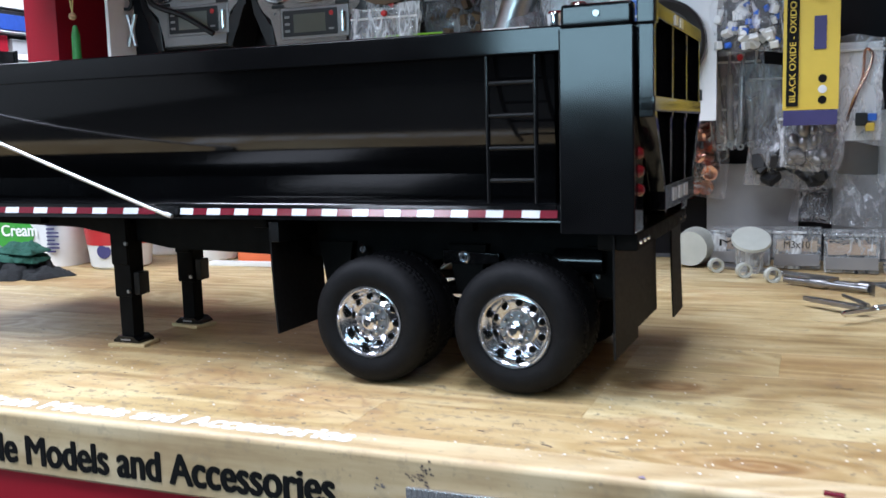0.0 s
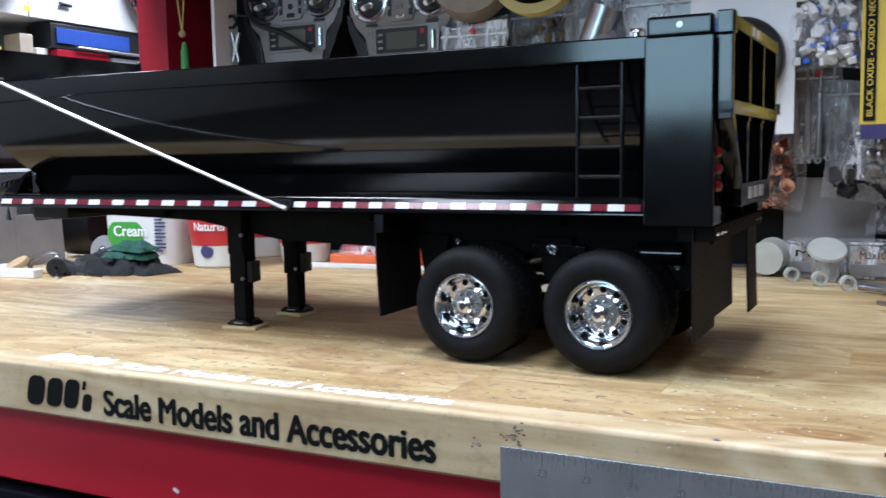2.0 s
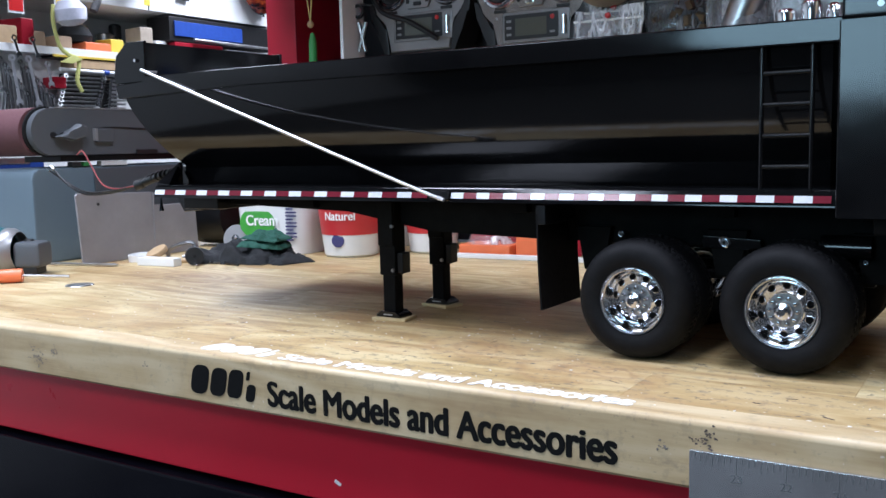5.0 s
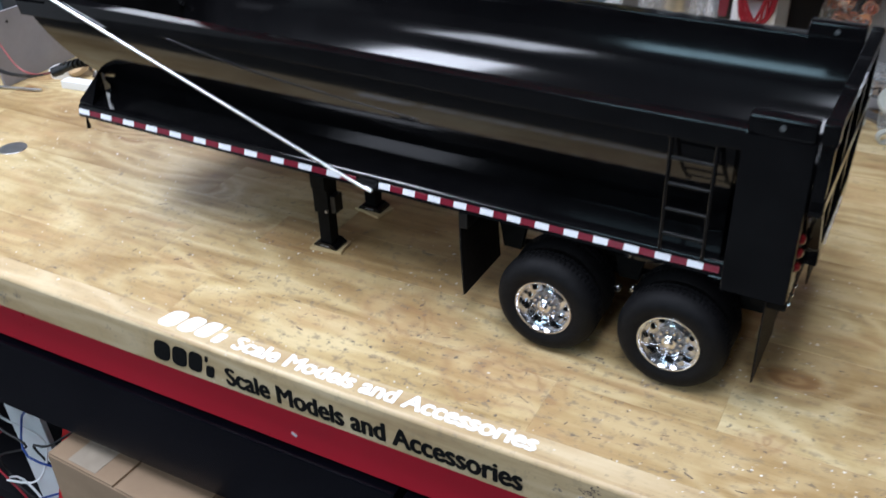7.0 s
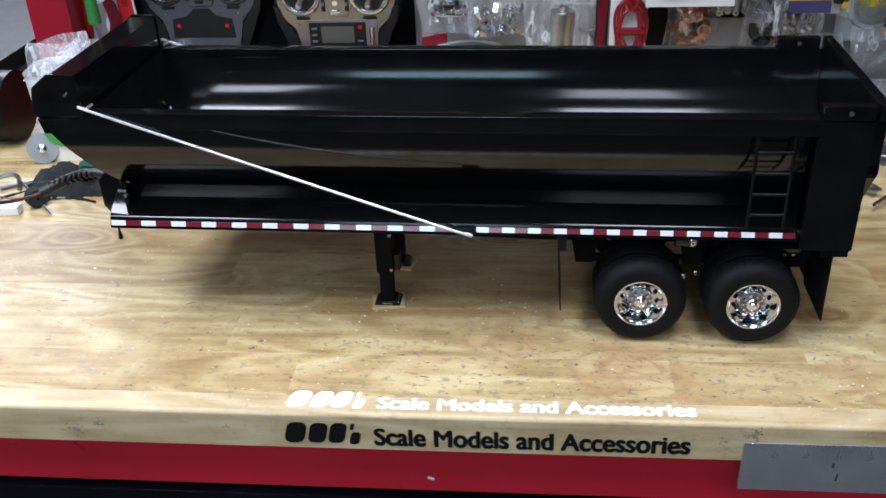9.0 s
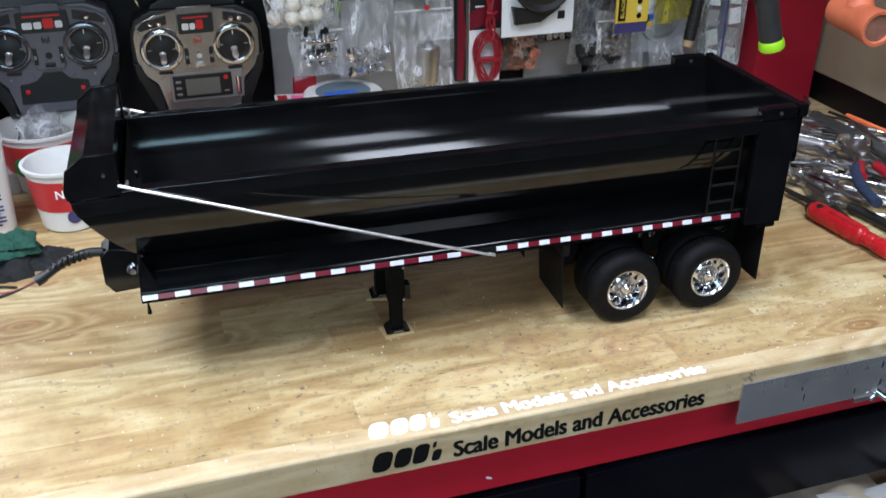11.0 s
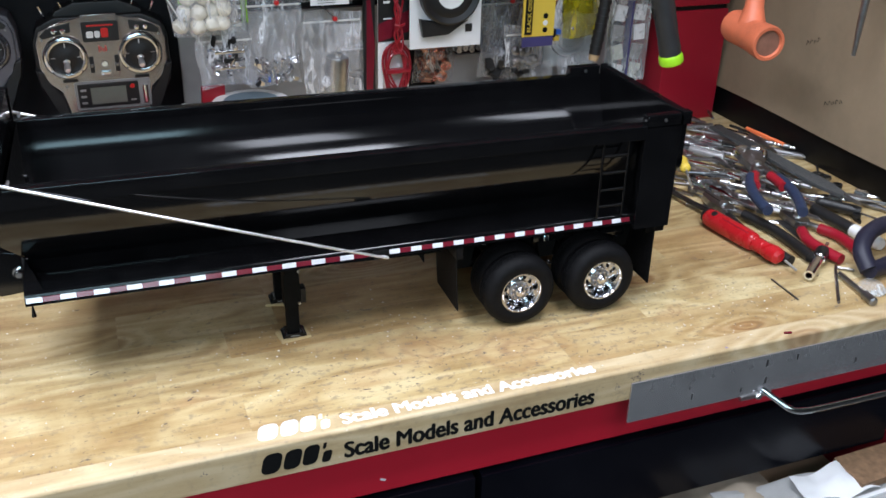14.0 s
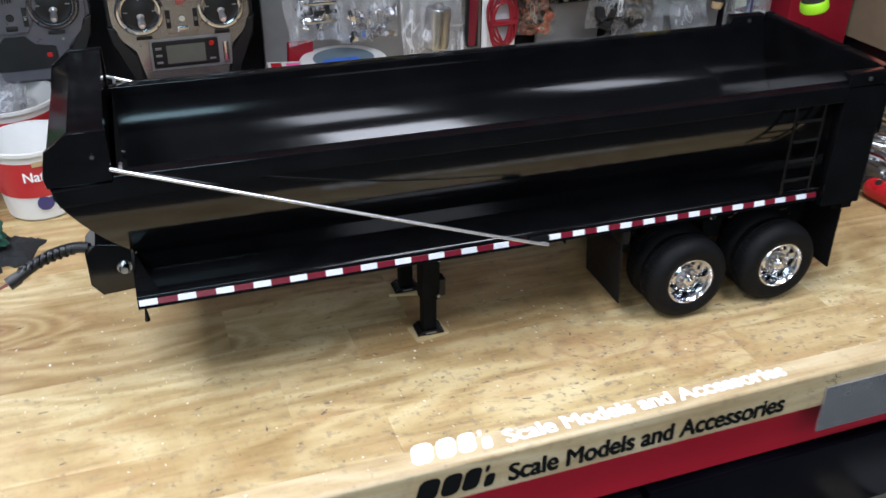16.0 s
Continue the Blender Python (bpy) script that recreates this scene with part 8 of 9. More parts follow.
for i in range(8):
    z = 0.392 - 0.0125 * i
    w = thing("wrench", "dark steel wrench lying level in a stacked rack", "wrench", pose(-2.0, 1.385 - 0.004 * i, z), "stacked wrenches")
    part("shank", box(B(), -0.018, 0.0, 0.0, 0.13, -0.0032, 0.0032, 0.001), DARK_STEEL, w)
    for yy in (-0.003, 0.140):
        part("ring_end", lathe(B(), [(0.0040, -0.011), (0.0078, -0.011), (0.0078, 0.011), (0.0040, 0.011)], 16, Matrix.Translation((-0.007, yy, 0)) @ pose(0, 0, 0, 0, 72, 0), True), CHROME if yy > 0 else STEEL, w)
    w2 = thing("wrench", "dark steel wrench lying level in a stacked rack", "wrench", pose(-1.995, 1.545 - 0.002 * i, z - 0.004), "stacked wrenches")
    part("shank", box(B(), -0.018, 0.0, 0.0, 0.07, -0.003, 0.003, 0.001), STEEL if i % 2 else DARK_STEEL, w2)
    part("ring_end", rod(B(), (-0.018, 0.0, 0), (0.004, 0.0, 0), 0.006, 12), CHROME, w2)
solid("red_tool_box", box(B(), -0.03, 0.03, 0, 0.042, 0, 0.035, 0.003), RED_PAINT, "small dark red case hanging below the shelf", "case", pose(-2.02, 1.335, 0.355))

# ---- right end of the worktop: heap of hand tools ----
def lay(p0, p1, z=0.0):
    """A pose whose x axis runs from p0 to p1 on the worktop, and the length."""
    d = Vector((p1[0] - p0[0], p1[1] - p0[1]))
    return pose(p0[0], p0[1], z, 0, 0, math.degrees(math.atan2(d.y, d.x))), d.length


HANDLE_RED = simple("handle_red_plastic", (0.50, 0.012, 0.018), 0.28, vary=0.15, scale=30)
m, L = lay((0.667, 0.274), (0.684, 0.130))
c = thing("deburring_tool", "bright red ribbed tool handle on the worktop", "hand tool", m)
part("handle", lathe(B(), [(0, 0), (0.0085, 0.0), (0.0118, 0.004), (0.0128, 0.012), (0.0126, 0.085), (0.0112, 0.089), (0.0090, 0.091), (0.0098, 0.093), (0.0088, 0.096), (0.0098, 0.099), (0.0088, 0.102), (0.0098, 0.105), (0.0088, 0.108), (0.0104, 0.112), (0.0112, 0.122), (0.0104, 0.132), (0.006, 0.136), (0, 0.136)], 20, pose(0, 0, 0.013, 0, 90, 0)), HANDLE_RED, c, "glossy red plastic handle")
part("end_cap", lathe(B(), [(0, -0.006), (0.006, -0.006), (0.0088, -0.003), (0.0092, 0.001)], 18, pose(0, 0, 0.013, 0, 90, 0)), BLACK_PLASTIC, c, "black end cap")
part("hole", lathe(B(), [(0, 0.0006), (0.0042, 0.0006), (0.0046, 0.0)], 16, pose(0.017, -0.0045, 0.0245, 20, 0, 0)), BLACK_PLASTIC, c, "dark hanging hole")
for k in (-1, 1):
    part("groove", box(B(), 0.034, 0.082, -0.0008, 0.0008, -0.0004, 0.0006, 0.0002, pose(0, 0, 0.013, 25 * k, 0, 0) @ pose(0, 0, 0.0124)), DARK_RED, c)
part("blade", rod(B(), (0.143, 0, 0.013), (0.160, 0.004, 0.006), 0.0016, 8), STEEL, c)


def pliers(name, label, m, head, L, spread, mats):
    """Pliers lying flat: jaws at the origin, handles along +x."""
    c = thing(name, label, "pliers", m)
    hb = B()
    prism(hb, [(-head, -0.003), (-head * 0.8, -0.009), (-0.01, -0.013), (0.012, -0.011), (0.02, 0.0), (0.012, 0.011), (-0.01, 0.013), (-head * 0.8, 0.009), (-head, 0.003)], "z", 0.003, 0.014, 0.0015)
    part("jaw_head", hb, DARK_STEEL, c, "dark steel jaws", 0.5)
    part("pivot", lathe(B(), [(0, 0.017), (0.005, 0.0168), (0.006, 0.014)], 16), STEEL, c)
    part("cut_edge", box(B(), -head, -0.008, -0.0006, 0.0006, 0.0138, 0.0146), BLACK_PLASTIC, c)
    for s, mat in zip((-1, 1), mats):
        pts = [(0.008, s * 0.006, 0.0085), (0.03, s * (0.010 + spread * 0.35), 0.0085), (L * 0.5, s * (0.012 + spread), 0.0085), (L * 0.8, s * (0.011 + spread * 0.9), 0.0085), (L, s * (0.008 + spread * 0.75), 0.0085)]
        part("arm", path_tube(B(), pts[:3], 0.0045, 8, 4), DARK_STEEL, c)
        part("grip", path_tube(B(), [pts[1]] + pts[2:], 0.0072, 12, 5), mat, c, "dipped plastic grip")
    return c


pliers("channel_pliers", "large pliers with dark grey grips on the worktop", lay((0.712, 0.300), (0.712, 0.140))[0], 0.045, 0.165, 0.010, (BLACK_PLASTIC, BLACK_PLASTIC))
m, L = lay((0.815, 0.366), (0.748, 0.218), 0.024)
cut = thing("diagonal_cutters", "end-cutting pliers with dark blue and red grips on the tool heap", "pliers", m)
part("jaw_head", prism(B(), [(-0.060, -0.016), (-0.052, -0.022), (-0.030, -0.018), (-0.008, -0.011), (0.016, -0.010), (0.026, 0.0), (0.016, 0.010), (-0.008, 0.011), (-0.030, 0.018), (-0.052, 0.022), (-0.060, 0.016)], "z", 0.002, 0.013, 0.002), DARK_STEEL, cut, "dark steel jaws", 0.5)
for s in (-1, 1):
    part("cutting_edge", path_tube(B(), [(-0.030, s * 0.018, 0.011), (-0.048, s * 0.0215, 0.013), (-0.058, s * 0.016, 0.014), (-0.062, s * 0.004, 0.014)], 0.0042, 8, 4), CHROME, cut, "ground bright edge")
    part("arm", path_tube(B(), [(0.006, -s * 0.005, 0.009), (0.030, -s * 0.013, 0.009), (0.052, -s * 0.020, 0.009)], 0.0055, 10, 4), DARK_STEEL, cut)
    part("inner_grip", path_tube(B(), [(0.036, s * 0.011, 0.009), (0.055, s * 0.0165, 0.009), (0.078, s * 0.0195, 0.009)], 0.0070, 12, 4), DARK_RED, cut, "dark red grip inlay")
    part("grip", path_tube(B(), [(0.046, s * 0.0195, 0.0098), (0.075, s * 0.0265, 0.0098), (0.110, s * 0.0290, 0.0098), (0.140, s * 0.0265, 0.0098), (0.160, s * 0.0235, 0.0098), (0.164, s * 0.0230, 0.0098)], 0.0074, 12, 5), BLUE_GRIP, cut, "dark blue dipped grip")
part("pivot", lathe(B(), [(0, 0.0165), (0.0055, 0.0160), (0.0065, 0.013)], 18), STEEL, cut, "bright pivot")
pliers("pliers", "pliers with dark red grips on the worktop", lay((0.785, 0.232), (0.778, 0.118), 0.0)[0], 0.035, 0.115, 0.012, (RED_PAINT, RED_PAINT))
# file, pencil, bit holder, hex keys, marker, clamp
m, L = lay((0.868, 0.545), (0.874, 0.236), 0.024)
c = thing("file", "long dark grey file lying across the tools", "file", m)
part("blade", prism(B(), [(0.0, -0.010), (0.26, -0.013), (0.30, -0.006), (0.30, 0.006), (0.26, 0.013), (0.0, 0.010)], "z", 0.0, 0.006, 0.001), simple("file_steel", (0.11, 0.115, 0.115), 0.6, 0.6, vary=0.3, scale=400, bump=0.6), c, "cross-cut dark steel")
part("tang", rod(B(), (0.298, 0, 0.003), (0.33, 0, 0.003), 0.004, 8, 0.002), DARK_STEEL, c)
solid("pencil", rod(B(), (0, 0, 0.004), (0.085, 0, 0.004), 0.004, 6), ORANGE, "orange carpenter pencil on the worktop", "pencil", lay((0.936, 0.548), (0.946, 0.468), 0.012)[0])
c = thing("bit_holder", "chrome bit holder with a black collar on the worktop", "bit holder", lay((0.775, 0.160), (0.690, 0.095))[0])
part("sleeve", lathe(B(), [(0.004, 0.105), (0.0065, 0.105), (0.0065, 0.055), (0.0085, 0.053), (0.0085, 0.030), (0.005, 0.026), (0.003, 0.02), (0.0025, 0), (0, 0)], 16, pose(0, 0, 0.0088, 0, 90, 0)), CHROME, c)
part("collar", lathe(B(), [(0.0088, 0.050), (0.0092, 0.048), (0.0092, 0.030), (0.0085, 0.028)], 16, pose(0, 0, 0.0093, 0, 90, 0)), BLACK_PLASTIC, c)
for p0, p1, ben in (((0.748, 0.112), (0.690, 0.040), 0.022), ((0.80, 0.27), (0.86, 0.21), 0.02), ((0.70, 0.41), (0.76, 0.37), 0.018)):
    m, L = lay(p0, p1)
    solid("hex_key", path_tube(B(), [(0, ben, 0.0025), (0, 0.004, 0.0025), (0.004, 0, 0.0025), (L, 0, 0.0025)], 0.002, 6, 4), DARK_STEEL, "dark steel hex key on the worktop", "hex key", m, "hex keys")
m, L = lay((0.652, 0.114), (0.650, 0.062))
solid("steel_pin", rod(B(), (0, 0, 0.0012), (L, 0, 0.0012), 0.0012, 8), DARK_STEEL, "thin dark steel pin on the worktop", "pin", m)
m, L = lay((0.737, 0.093), (0.726, 0.024))
solid("nut_driver", lathe(B(), [(0, 0), (0.003, 0), (0.003, 0.05), (0.0055, 0.052), (0.0055, 0.070), (0.003, 0.072), (0, 0.072)], 12, pose(0, 0, 0.0056, 0, 90, 0)), DARK_STEEL, "small dark nut driver on the worktop", "nut driver", m)
c = thing("marker", "black marker with a white cap on the worktop", "marker", lay((0.832, 0.255), (0.840, 0.135))[0])
part("barrel", lathe(B(), [(0, 0), (0.008, 0), (0.0088, 0.004), (0.0088, 0.075)], 16, pose(0, 0, 0.0088, 0, 90, 0)), BLACK_PLASTIC, c)
part("cap", lathe(B(), [(0.0090, 0.073), (0.0090, 0.118), (0.007, 0.122), (0, 0.122)], 16, pose(0, 0, 0.009, 0, 90, 0)), WHITE_PLASTIC, c, "white cap")
c = thing("spring_clamp", "dark blue spring clamp lying on its side", "clamp", pose(0.795, 0.088, 0.0))
part("jaw", path_tube(B(), [(-0.030, -0.012, 0.014), (-0.026, 0.010, 0.030), (0.0, 0.030, 0.040), (0.045, 0.045, 0.040), (0.08, 0.04, 0.030)], 0.011, 10, 5), NAVY, c)
part("jaw", path_tube(B(), [(-0.030, -0.012, 0.014), (0.0, -0.005, 0.0115), (0.05, 0.01, 0.0115), (0.08, 0.02, 0.0115)], 0.0105, 10, 5), NAVY, c)
solid("plastic_scrap", lathe(B(), [(0, 0.012), (0.012, 0.010), (0.018, 0.003), (0.017, 0), (0, 0)], 16), CLEAR_BOX, "small cloudy plastic scrap on the worktop", "scrap", pose(0.752, 0.055, 0))
# yellow-handled and other drivers, then many loose bits
def driver(p0, p1, mat, label, z=0.0, r=0.008):
    m, L = lay(p0, p1, z)
    c = thing("screwdriver", label, "screwdriver", m, "loose screwdrivers")
    part("handle", lathe(B(), [(0, 0), (r * 0.8, 0.001), (r, 0.008), (r * 0.92, L * 0.25), (r, L * 0.38), (r * 0.6, L * 0.42), (0, L * 0.42)], 12, pose(0, 0, r, 0, 90, 0)), mat, c, "plastic handle")
    part("shaft", rod(B(), (L * 0.41, 0, r), (L, 0, r * 0.5), r * 0.3, 8), CHROME, c)


driver((0.742, 0.452), (0.70, 0.36), YELLOW_CARD, "yellow-handled screwdriver on the tool heap", 0.012)
driver((0.885, 0.22), (0.80, 0.34), BLACK_PLASTIC, "black-handled screwdriver on the tool heap", 0.004)
driver((0.79, 0.50), (0.86, 0.38), SILVER, "grey-handled screwdriver on the tool heap", 0.006)
rs = random.Random(42)
mats = [STEEL, CHROME, DARK_STEEL, STEEL, DARK_STEEL, CHROME, BLACK_PLASTIC, DARK_STEEL, DARK_STEEL]
for i in range(150):
    x = 0.60 + 0.335 * rs.random()
    y = rs.uniform(0.25, 0.63)
    if x < 0.70 and y < 0.37:
        x += 0.12
    if x < 0.74 and y > 0.46:
        x += 0.16
    if x < 0.66:
        y = max(y, 0.42)
    a = rs.gauss(-62, 26) + (180 if rs.random() < 0.5 else 0)
    z = 0.0 if i < 60 else rs.uniform(0.004, 0.012)
    ln = rs.uniform(0.030, 0.105)
    mt = mats[rs.randrange(len(mats))]
    kind = rs.randrange(4)
    m = pose(x, y, z, 0, 0, a)
    if kind == 0:
        r = rs.uniform(0.002, 0.0045)
        solid("drill_bit", lathe(B(), [(0, 0), (r, 0), (r, ln * 0.35), (r * 0.8, ln * 0.36), (r * 0.8, ln * 0.92), (0, ln)], 8, pose(0, 0, r, 0, 90, 0)), mt, "loose steel drill bit in the tool heap", "drill bit", m, "loose tools in the heap")
    elif kind == 1:
        w = rs.uniform(0.004, 0.009)
        bm = prism(B(), [(0, -w), (ln * 0.8, -w * 0.7), (ln, -w * 0.3), (ln, w * 0.3), (ln * 0.8, w * 0.7), (0, w)], "z", 0, rs.uniform(0.002, 0.005), 0.0005)
        solid("needle_file", bm, mt, "small flat file in the tool heap", "file", m, "loose tools in the heap")
    elif kind == 2:
        w = rs.uniform(0.003, 0.0045)
        bm = box(B(), 0.008, ln, -w, w, 0.0, 0.004, 0.0008)
        lathe(bm, [(w * 1.2, 0.0), (w * 2.2, 0.0), (w * 2.2, 0.005), (w * 1.2, 0.005)], 12, pose(0, 0, 0), True)
        lathe(bm, [(w * 1.0, 0.0), (w * 1.9, 0.0), (w * 1.9, 0.005), (w * 1.0, 0.005)], 12, pose(ln, 0, 0), True)
        solid("small_wrench", bm, mt, "small steel wrench in the tool heap", "wrench", m, "loose tools in the heap")
    else:
        r = rs.uniform(0.003, 0.006)
        solid("punch", lathe(B(), [(0, 0), (r, 0.001), (r, ln * 0.5), (r * 0.5, ln * 0.62), (r * 0.3, ln), (0, ln)], 8, pose(0, 0, r, 0, 90, 0)), mt, "small punch in the tool heap", "punch", m, "loose tools in the heap")

# sockets and bits among the tools
for i in range(9):
    x, y = rs.uniform(0.76, 0.925), rs.uniform(0.27, 0.58)
    r, ln = rs.uniform(0.0035, 0.006), rs.uniform(0.014, 0.024)
    lying = pose(x, y, r + rs.uniform(0.004, 0.014), 0, 90, rs.uniform(0, 360))
    solid("socket", lathe(B(), [(0, 0.004), (r * 0.62, 0.004), (r * 0.66, 0.0), (r * 0.96, 0.0), (r, 0.001), (r, ln * 0.45), (r * 0.86, ln * 0.5), (r * 0.86, ln), (r * 0.5, ln), (r * 0.45, ln - 0.004), (0, ln - 0.004)], 14), CHROME, "small chrome socket in the tool heap", "socket", lying, "sockets in the tool heap")
for i in range(9):
    x, y = rs.uniform(0.74, 0.92), rs.uniform(0.28, 0.56)
    ln, r = rs.uniform(0.05, 0.10), rs.uniform(0.0016, 0.0028)
    c = thing("chrome_driver", "slim chrome nut driver in the tool heap", "nut driver", pose(x, y, rs.uniform(0.010, 0.020), 0, 0, rs.gauss(-55, 22)), "slim drivers in the heap")
    part("shaft", rod(B(), (0, 0, r), (ln, 0, r), r, 10), CHROME, c)
    part("tip", lathe(B(), [(0, 0), (r * 1.5, 0.0), (r * 1.6, 0.010), (r, 0.013)], 12, pose(-0.010, 0, r, 0, 90, 0)), STEEL, c)
    part("collar", lathe(B(), [(r * 1.3, 0), (r * 1.7, 0.002), (r * 1.7, 0.014), (r * 1.2, 0.016)], 12, pose(ln * 0.7, 0, r, 0, 90, 0)), DARK_STEEL, c)

# ---- cardboard and mallet at the right ----
c = thing("cardboard_sheet", "large brown cardboard sheet standing on a flat black slab", "cardboard")
bm = B()
ny, nz = 10, 8
front, back = {}, {}
for i in range(ny + 1):
    for k in range(nz + 1):
        y, z = 0.708 - 0.656 * i / ny, 0.056 + 0.520 * k / nz
        xx = 0.948 + 0.004 * math.sin(2.5 * i / ny * 3.1) + 0.05 * (z - 0.056)
        front[i, k], back[i, k] = bm.verts.new((xx, y, z)), bm.verts.new((xx + 0.005, y, z))
for i in range(ny):
    for k in range(nz):
        bm.faces.new((front[i, k], front[i + 1, k], front[i + 1, k + 1], front[i, k + 1]))
        bm.faces.new((back[i, k], back[i, k + 1], back[i + 1, k + 1], back[i + 1, k]))
for i in range(ny):
    for k in (0, nz):
        bm.faces.new((front[i, k], front[i + 1, k], back[i + 1, k], back[i, k]))
for k in range(nz):
    for i in (0, ny):
        bm.faces.new((front[i, k], front[i, k + 1], back[i, k + 1], back[i, k]))
part("sheet", bm, simple("scuffed_brown_cardboard", (0.232, 0.172, 0.108), 0.8, vary=0.24, scale=11, bump=0.3), c)
SIDE = lambda y, z: Matrix.Translation((0.9475 + 0.05 * (z - 0.056) - 0.0045, y, z)) @ pose(0, 0, 0, 90, 0, -90) @ pose(0, 0, 0, 0, 0, 22)
for y, z, n in ((0.462, 0.182, 4), (0.395, 0.105, 5)):
    for i in range(n):
        at = SIDE(y, z) @ pose(0.008 * i, 0.0007 * (i % 2), 0)
        part("marker_stroke", path_tube(B(), [at @ Vector((0.0, 0.0, 0)), at @ Vector((0.003, 0.006 - 0.001 * (i % 3), 0)), at @ Vector((0.0055, 0.001 + 0.002 * (i % 2), 0))], 0.0004, 5, 3), BLACK_INK, c, "handwritten marker stroke")
# flat slab for the black band below the cardboard
solid("black_case", box(B(), 0.962, 1.22, 0.02, 0.70, 0.0, 0.0545, 0.003), BLACK_SATIN, "flat black slab lying on the worktop under the cardboard", "case")
c = thing("mallet", "orange dead-blow mallet hanging head down", "mallet")
MALLET = simple("dirty_orange_plastic", (0.60, 0.150, 0.070), 0.5, vary=0.38, scale=26)
A, Bq = Vector((0.812, 0.470, 0.2200)), Vector((0.800, 0.371, 0.2165))
q = (Bq - A).to_track_quat("Z", "Y").to_matrix().to_4x4()
hl = (Bq - A).length
part("head", lathe(B(), [(0, 0), (0.0185, 0), (0.0228, 0.003), (0.0246, 0.010), (0.0232, hl * 0.38), (0.0232, hl * 0.62), (0.0250, hl - 0.012), (0.0252, hl - 0.003), (0.0240, hl), (0.0198, hl), (0.0180, hl - 0.004), (0, hl - 0.004)], 32, Matrix.Translation(A) @ q), MALLET, c, "dirty orange plastic head")
part("face", lathe(B(), [(0, hl - 0.003), (0.0182, hl - 0.0035)], 24, Matrix.Translation(A) @ q), simple("worn_brown_face", (0.22, 0.10, 0.065), 0.7, vary=0.4), c, "worn brown face")
mid = A.lerp(Bq, 0.48)
up = Vector((0.022, 0.030, 0.10)).normalized()
neck = up.to_track_quat("Z", "Y").to_matrix().to_4x4()
part("handle", lathe(B(), [(0.0215, 0.012), (0.0168, 0.026), (0.0138, 0.038), (0.0126, 0.058), (0.0132, 0.10), (0.0145, 0.16), (0.0140, 0.235), (0.008, 0.243), (0, 0.244)], 20, Matrix.Translation(mid) @ neck), MALLET, c, "orange handle widening into the head")
part("mark", box(B(), -0.005, 0.005, -0.0002, 0.0004, 0.012, 0.060, 0, Matrix.Translation(A) @ q @ pose(0, 0, 0, 0, 0, 90) @ pose(0, -0.0236, 0)), simple("brown_print_mark", (0.30, 0.05, 0.03), 0.6), c)
part("hang_wire", path_tube(B(), [mid + up * 0.238, (0.865, 0.55, 0.50), (0.85, 0.66, 0.51)], 0.002, 6, 4), STEEL, c)
c = thing("hanging_awl", "dark steel awl hanging beside the cardboard", "awl")
part("shaft", rod(B(), (0.900, 0.314, 0.208), (0.902, 0.316, 0.30), 0.003, 10, 0.006), DARK_STEEL, c)
part("grip", rod(B(), (0.902, 0.316, 0.298), (0.905, 0.318, 0.39), 0.011, 14), BLACK_PLASTIC, c)
part("hang_wire", path_tube(B(), [(0.905, 0.318, 0.388), (0.88, 0.5, 0.52), (0.87, 0.66, 0.53)], 0.0015, 6, 4), STEEL, c)

# ---- under the worktop ----
def carton(label, x0, x1, y0, y1, z0, z1, rot=0):
    cx, cy = (x0 + x1) / 2, (y0 + y1) / 2
    c = thing("carton", label, "carton", pose(cx, cy, 0, 0, 0, rot), "cartons on the lower shelf")
    part("wall", box(B(), x0 - cx, x1 - cx, y0 - cy, y1 - cy, z0, z1, 0.002), CARDBOARD, c)
    part("flap", box(B(), x0 - cx + 0.002, -0.002, y0 - cy + 0.001, y1 - cy - 0.001, z1 + 0.0004, z1 + 0.003, 0.0005), CARDBOARD, c)
    part("flap", box(B(), 0.002, x1 - cx - 0.002, y0 - cy + 0.001, y1 - cy - 0.001, z1 + 0.0004, z1 + 0.003, 0.0005), CARDBOARD, c)
    part("packing_tape", box(B(), x0 - cx + 0.03, -0.03, y0 - cy + 0.004, y1 - cy - 0.004, z1 + 0.0032, z1 + 0.0036), TAN, c)


carton("closed brown cardboard carton on the lower shelf", -0.197, 0.006, -0.008, 0.22, -0.44, -0.236, -3)
carton("brown cardboard carton on the lower shelf", 0.28, 0.50, 0.10, 0.34, -0.44, -0.255, 3)
solid("paper_pack", box(B(), 0.0, 0.07, 0, 0.004, 0, 0.19, 0.001), RED_PLASTIC, "red and white printed pack on the lower shelf", "packaging", pose(0.03, 0.05, -0.44, -12, 8, 0))
solid("white_pack", box(B(), 0.0, 0.012, 0, 0.004, 0, 0.195, 0.001), WHITE_CARD, "white card edge beside a red pack", "card", pose(0.018, 0.046, -0.44, -12, 8, 0))
solid("white_canister", lathe(B(), [(0, 0), (0.06, 0), (0.062, 0.1), (0.05, 0.13), (0, 0.14)], 28), WHITE_PLASTIC, "white plastic canister on the lower shelf", "canister", pose(-0.09, -0.02, -0.56))
for i, (x, mt) in enumerate(((-0.30, RED_PLASTIC), (-0.26, GREY_CARD), (-0.34, WHITE_CARD))):
    solid("leaning_board", box(B(), 0, 0.05, 0, 0.008, 0, 0.26, 0.001), mt, "narrow coloured board leaning on the lower shelf", "board", pose(x, 0.035 + 0.01 * i, -0.44, -10, 12 - 14 * i, 10), "leaning boards")
rs = random.Random(9)
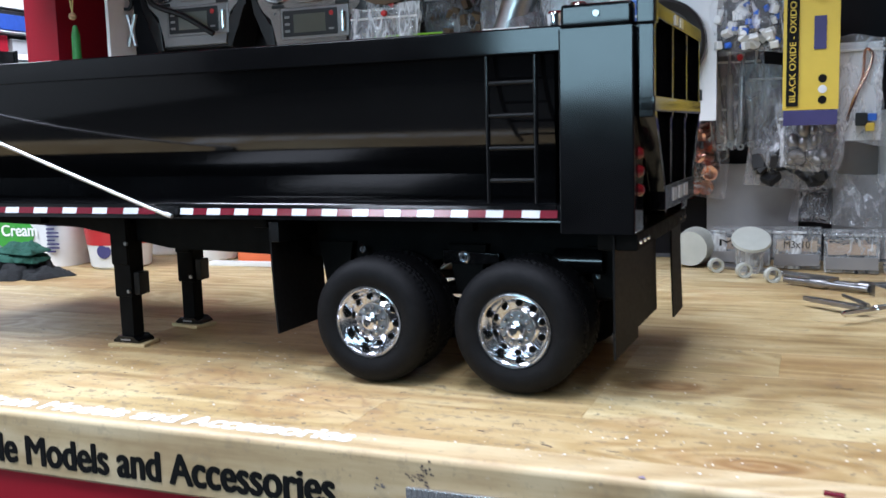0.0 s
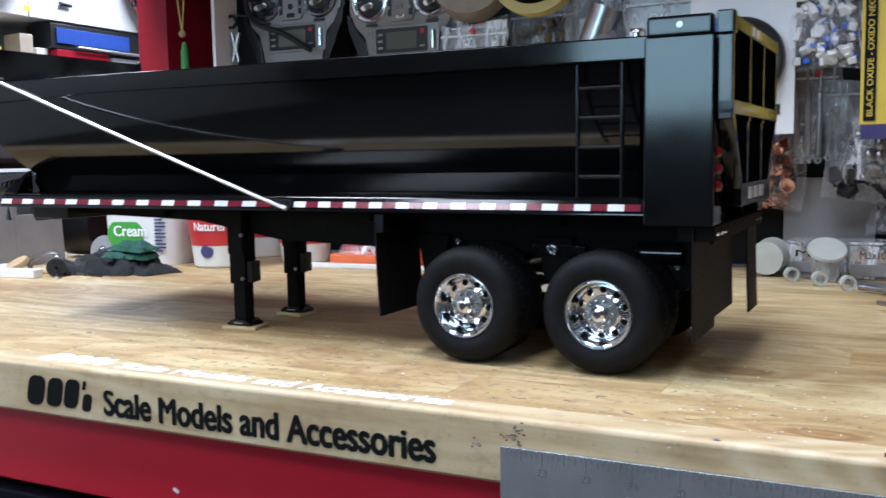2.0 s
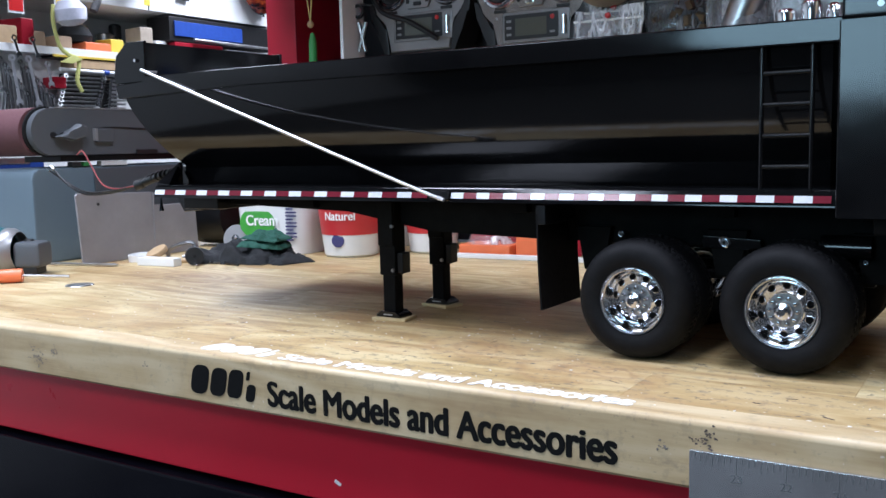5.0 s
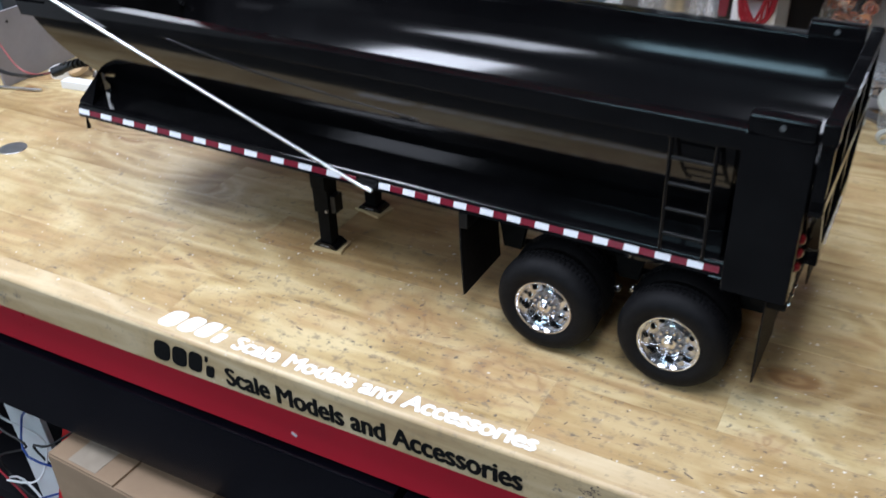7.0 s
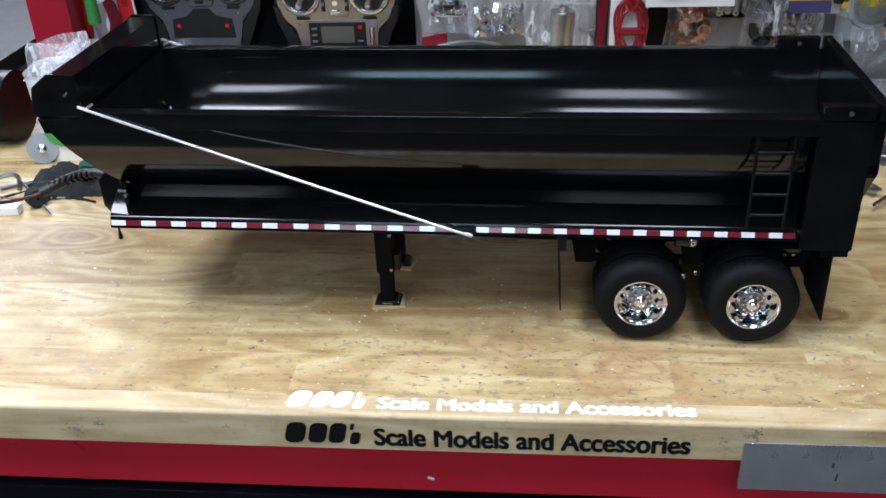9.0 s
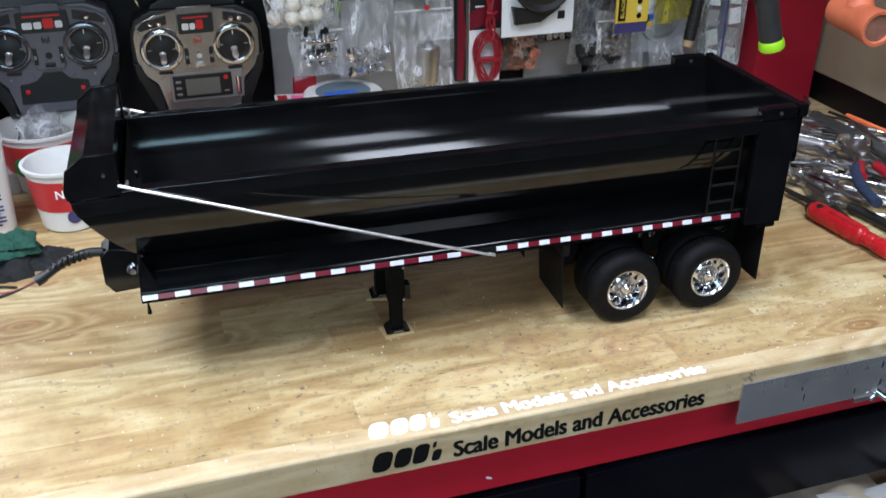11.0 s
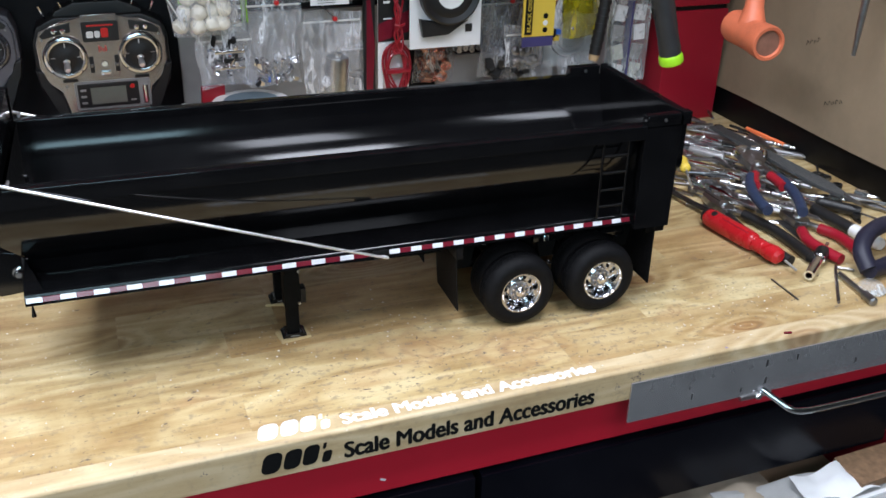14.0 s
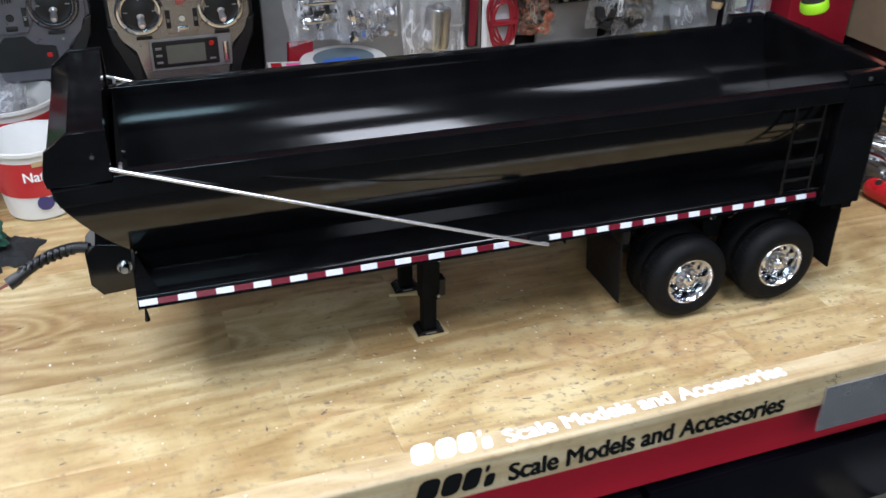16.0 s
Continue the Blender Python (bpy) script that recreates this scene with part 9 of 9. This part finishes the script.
for i in range(5):
    pts = [(-0.38 + 0.03 * i + rs.uniform(-0.02, 0.02), 0.03 + rs.uniform(0, 0.03), -0.43 + 0.03 * k + rs.uniform(-0.01, 0.01)) for k in range(7)]
    pts = [(p[0] + 0.035 * math.sin(1.7 * k + i), p[1], p[2]) for k, p in enumerate(pts)]
    solid("loose_cable", path_tube(B(), pts, 0.0015, 6, 4), (RED_PAINT, BLACK_PLASTIC, WHITE_CARD, BLUE, BLACK_PLASTIC)[i % 5], "tangled thin cable on the lower shelf", "cable", group="loose cables")
solid("purple_bag", pouch(-0.235, -0.165, -0.245, -0.19, 0.06, 0.02, 91), PURPLE_CARD, "crumpled purple bag on a carton", "bag")
# papers under the right drawer
for i, (x, y, z, rx, rz, sx, sy, mt) in enumerate(((0.49, -0.045, -0.236, 3, 6, 0.15, 0.09, TAN), (0.640, -0.050, -0.222, 3, 4, 0.105, 0.050, WHITE_CARD), (0.53, -0.045, -0.230, 2, -3, 0.24, 0.06, GREY_CARD), (0.47, -0.03, -0.262, 2, 4, 0.14, 0.12, CARDBOARD), (0.55, -0.055, -0.268, 8, 16, 0.16, 0.05, WHITE_CARD))):
    bm = B()
    bmesh.ops.create_grid(bm, x_segments=14, y_segments=8, size=0.5)
    for v in bm.verts:
        v.co = Vector(((v.co.x + 0.5) * sx, (v.co.y + 0.5) * sy, 0.010 * noise.noise(Vector((v.co.x * 3, v.co.y * 3, i * 4.4))) + 0.004 * math.sin(9 * v.co.x)))
    ex = bmesh.ops.extrude_face_region(bm, geom=list(bm.faces))
    for e in ex["geom"]:
        if isinstance(e, bmesh.types.BMVert):
            e.co.z -= 0.0012
    solid("paper", bm, mt, "creased paper envelope lying on the lower heap", "paper", pose(x, y, z, rx, 0, rz), "papers under the drawer")
carton("brown cardboard carton under a heap of papers", 0.46, 0.77, -0.04, 0.30, -0.44, -0.276, 0)
solid("chipboard_offcut", box(B(), 0.0, 0.115, 0.0, 0.05, 0.0, 0.012, 0.001), simple("chipboard", (0.22, 0.13, 0.07), 0.8, vary=0.5, scale=140, bump=0.5), "rough brown chipboard offcut on the papers", "offcut", pose(0.715, -0.040, -0.226, 3, 0, 2))
solid("white_strip", box(B(), 0.0, 0.13, 0.0, 0.006, 0.0, 0.004, 0.0008), WHITE_CARD, "white card strip along the chipboard", "strip", pose(0.70, -0.050, -0.232, 0, 0, 2))

# ---- staves of the worktop ----
# start, line and length of the redder staves
# the last two also put the trailer's shadow into the wood colour
BROWN = ((0.56, 0.225, 0.13), (-0.38, 0.40, 0.22), (0.0, 0.17, 0.36), (0.06, 0.23, 0.40))
rs = random.Random(11)
y = 0.0245
while y < 0.73:
    wdt = 0.052 + rs.random() * 0.02
    x = W0 - rs.random() * 0.2 - (0.27 if y < 0.03 else 0.0)
    while x < W1:
        ln = 0.26 + rs.random() * 0.42
        for bx, by, bl in BROWN:
            if y < by < y + wdt:
                if x < bx < x + ln:
                    ln = bx - x
                elif x == bx:
                    ln = bl
        brown = any(y < by < y + wdt and abs(x - bx) < 0.001 for bx, by, bl in BROWN)
        x0, x1 = max(x, W0), min(x + ln, W1)
        if x1 - x0 > 0.01:
            bm = box(B(), 0.00003, x1 - x0 - 0.00003, 0.00003, wdt - 0.00003, -0.040, 0.0)
            bm.verts.ensure_lookup_table()
            top = [e for e in bm.edges if all(v.co.z > -0.001 for v in e.verts)]
            bmesh.ops.bevel(bm, geom=top, offset=0.00022, segments=1, affect="EDGES")
            st = part("stave", bm, WOOD_BROWN if brown else WOOD, worktop, "", 0)
            st.location = (x0, y, rs.uniform(-0.0001, 0.0))
        x = next((bx for bx, by, bl in BROWN if y < by < y + wdt and abs(x + ln - bx) < 0.0005), x + ln)
    y += wdt
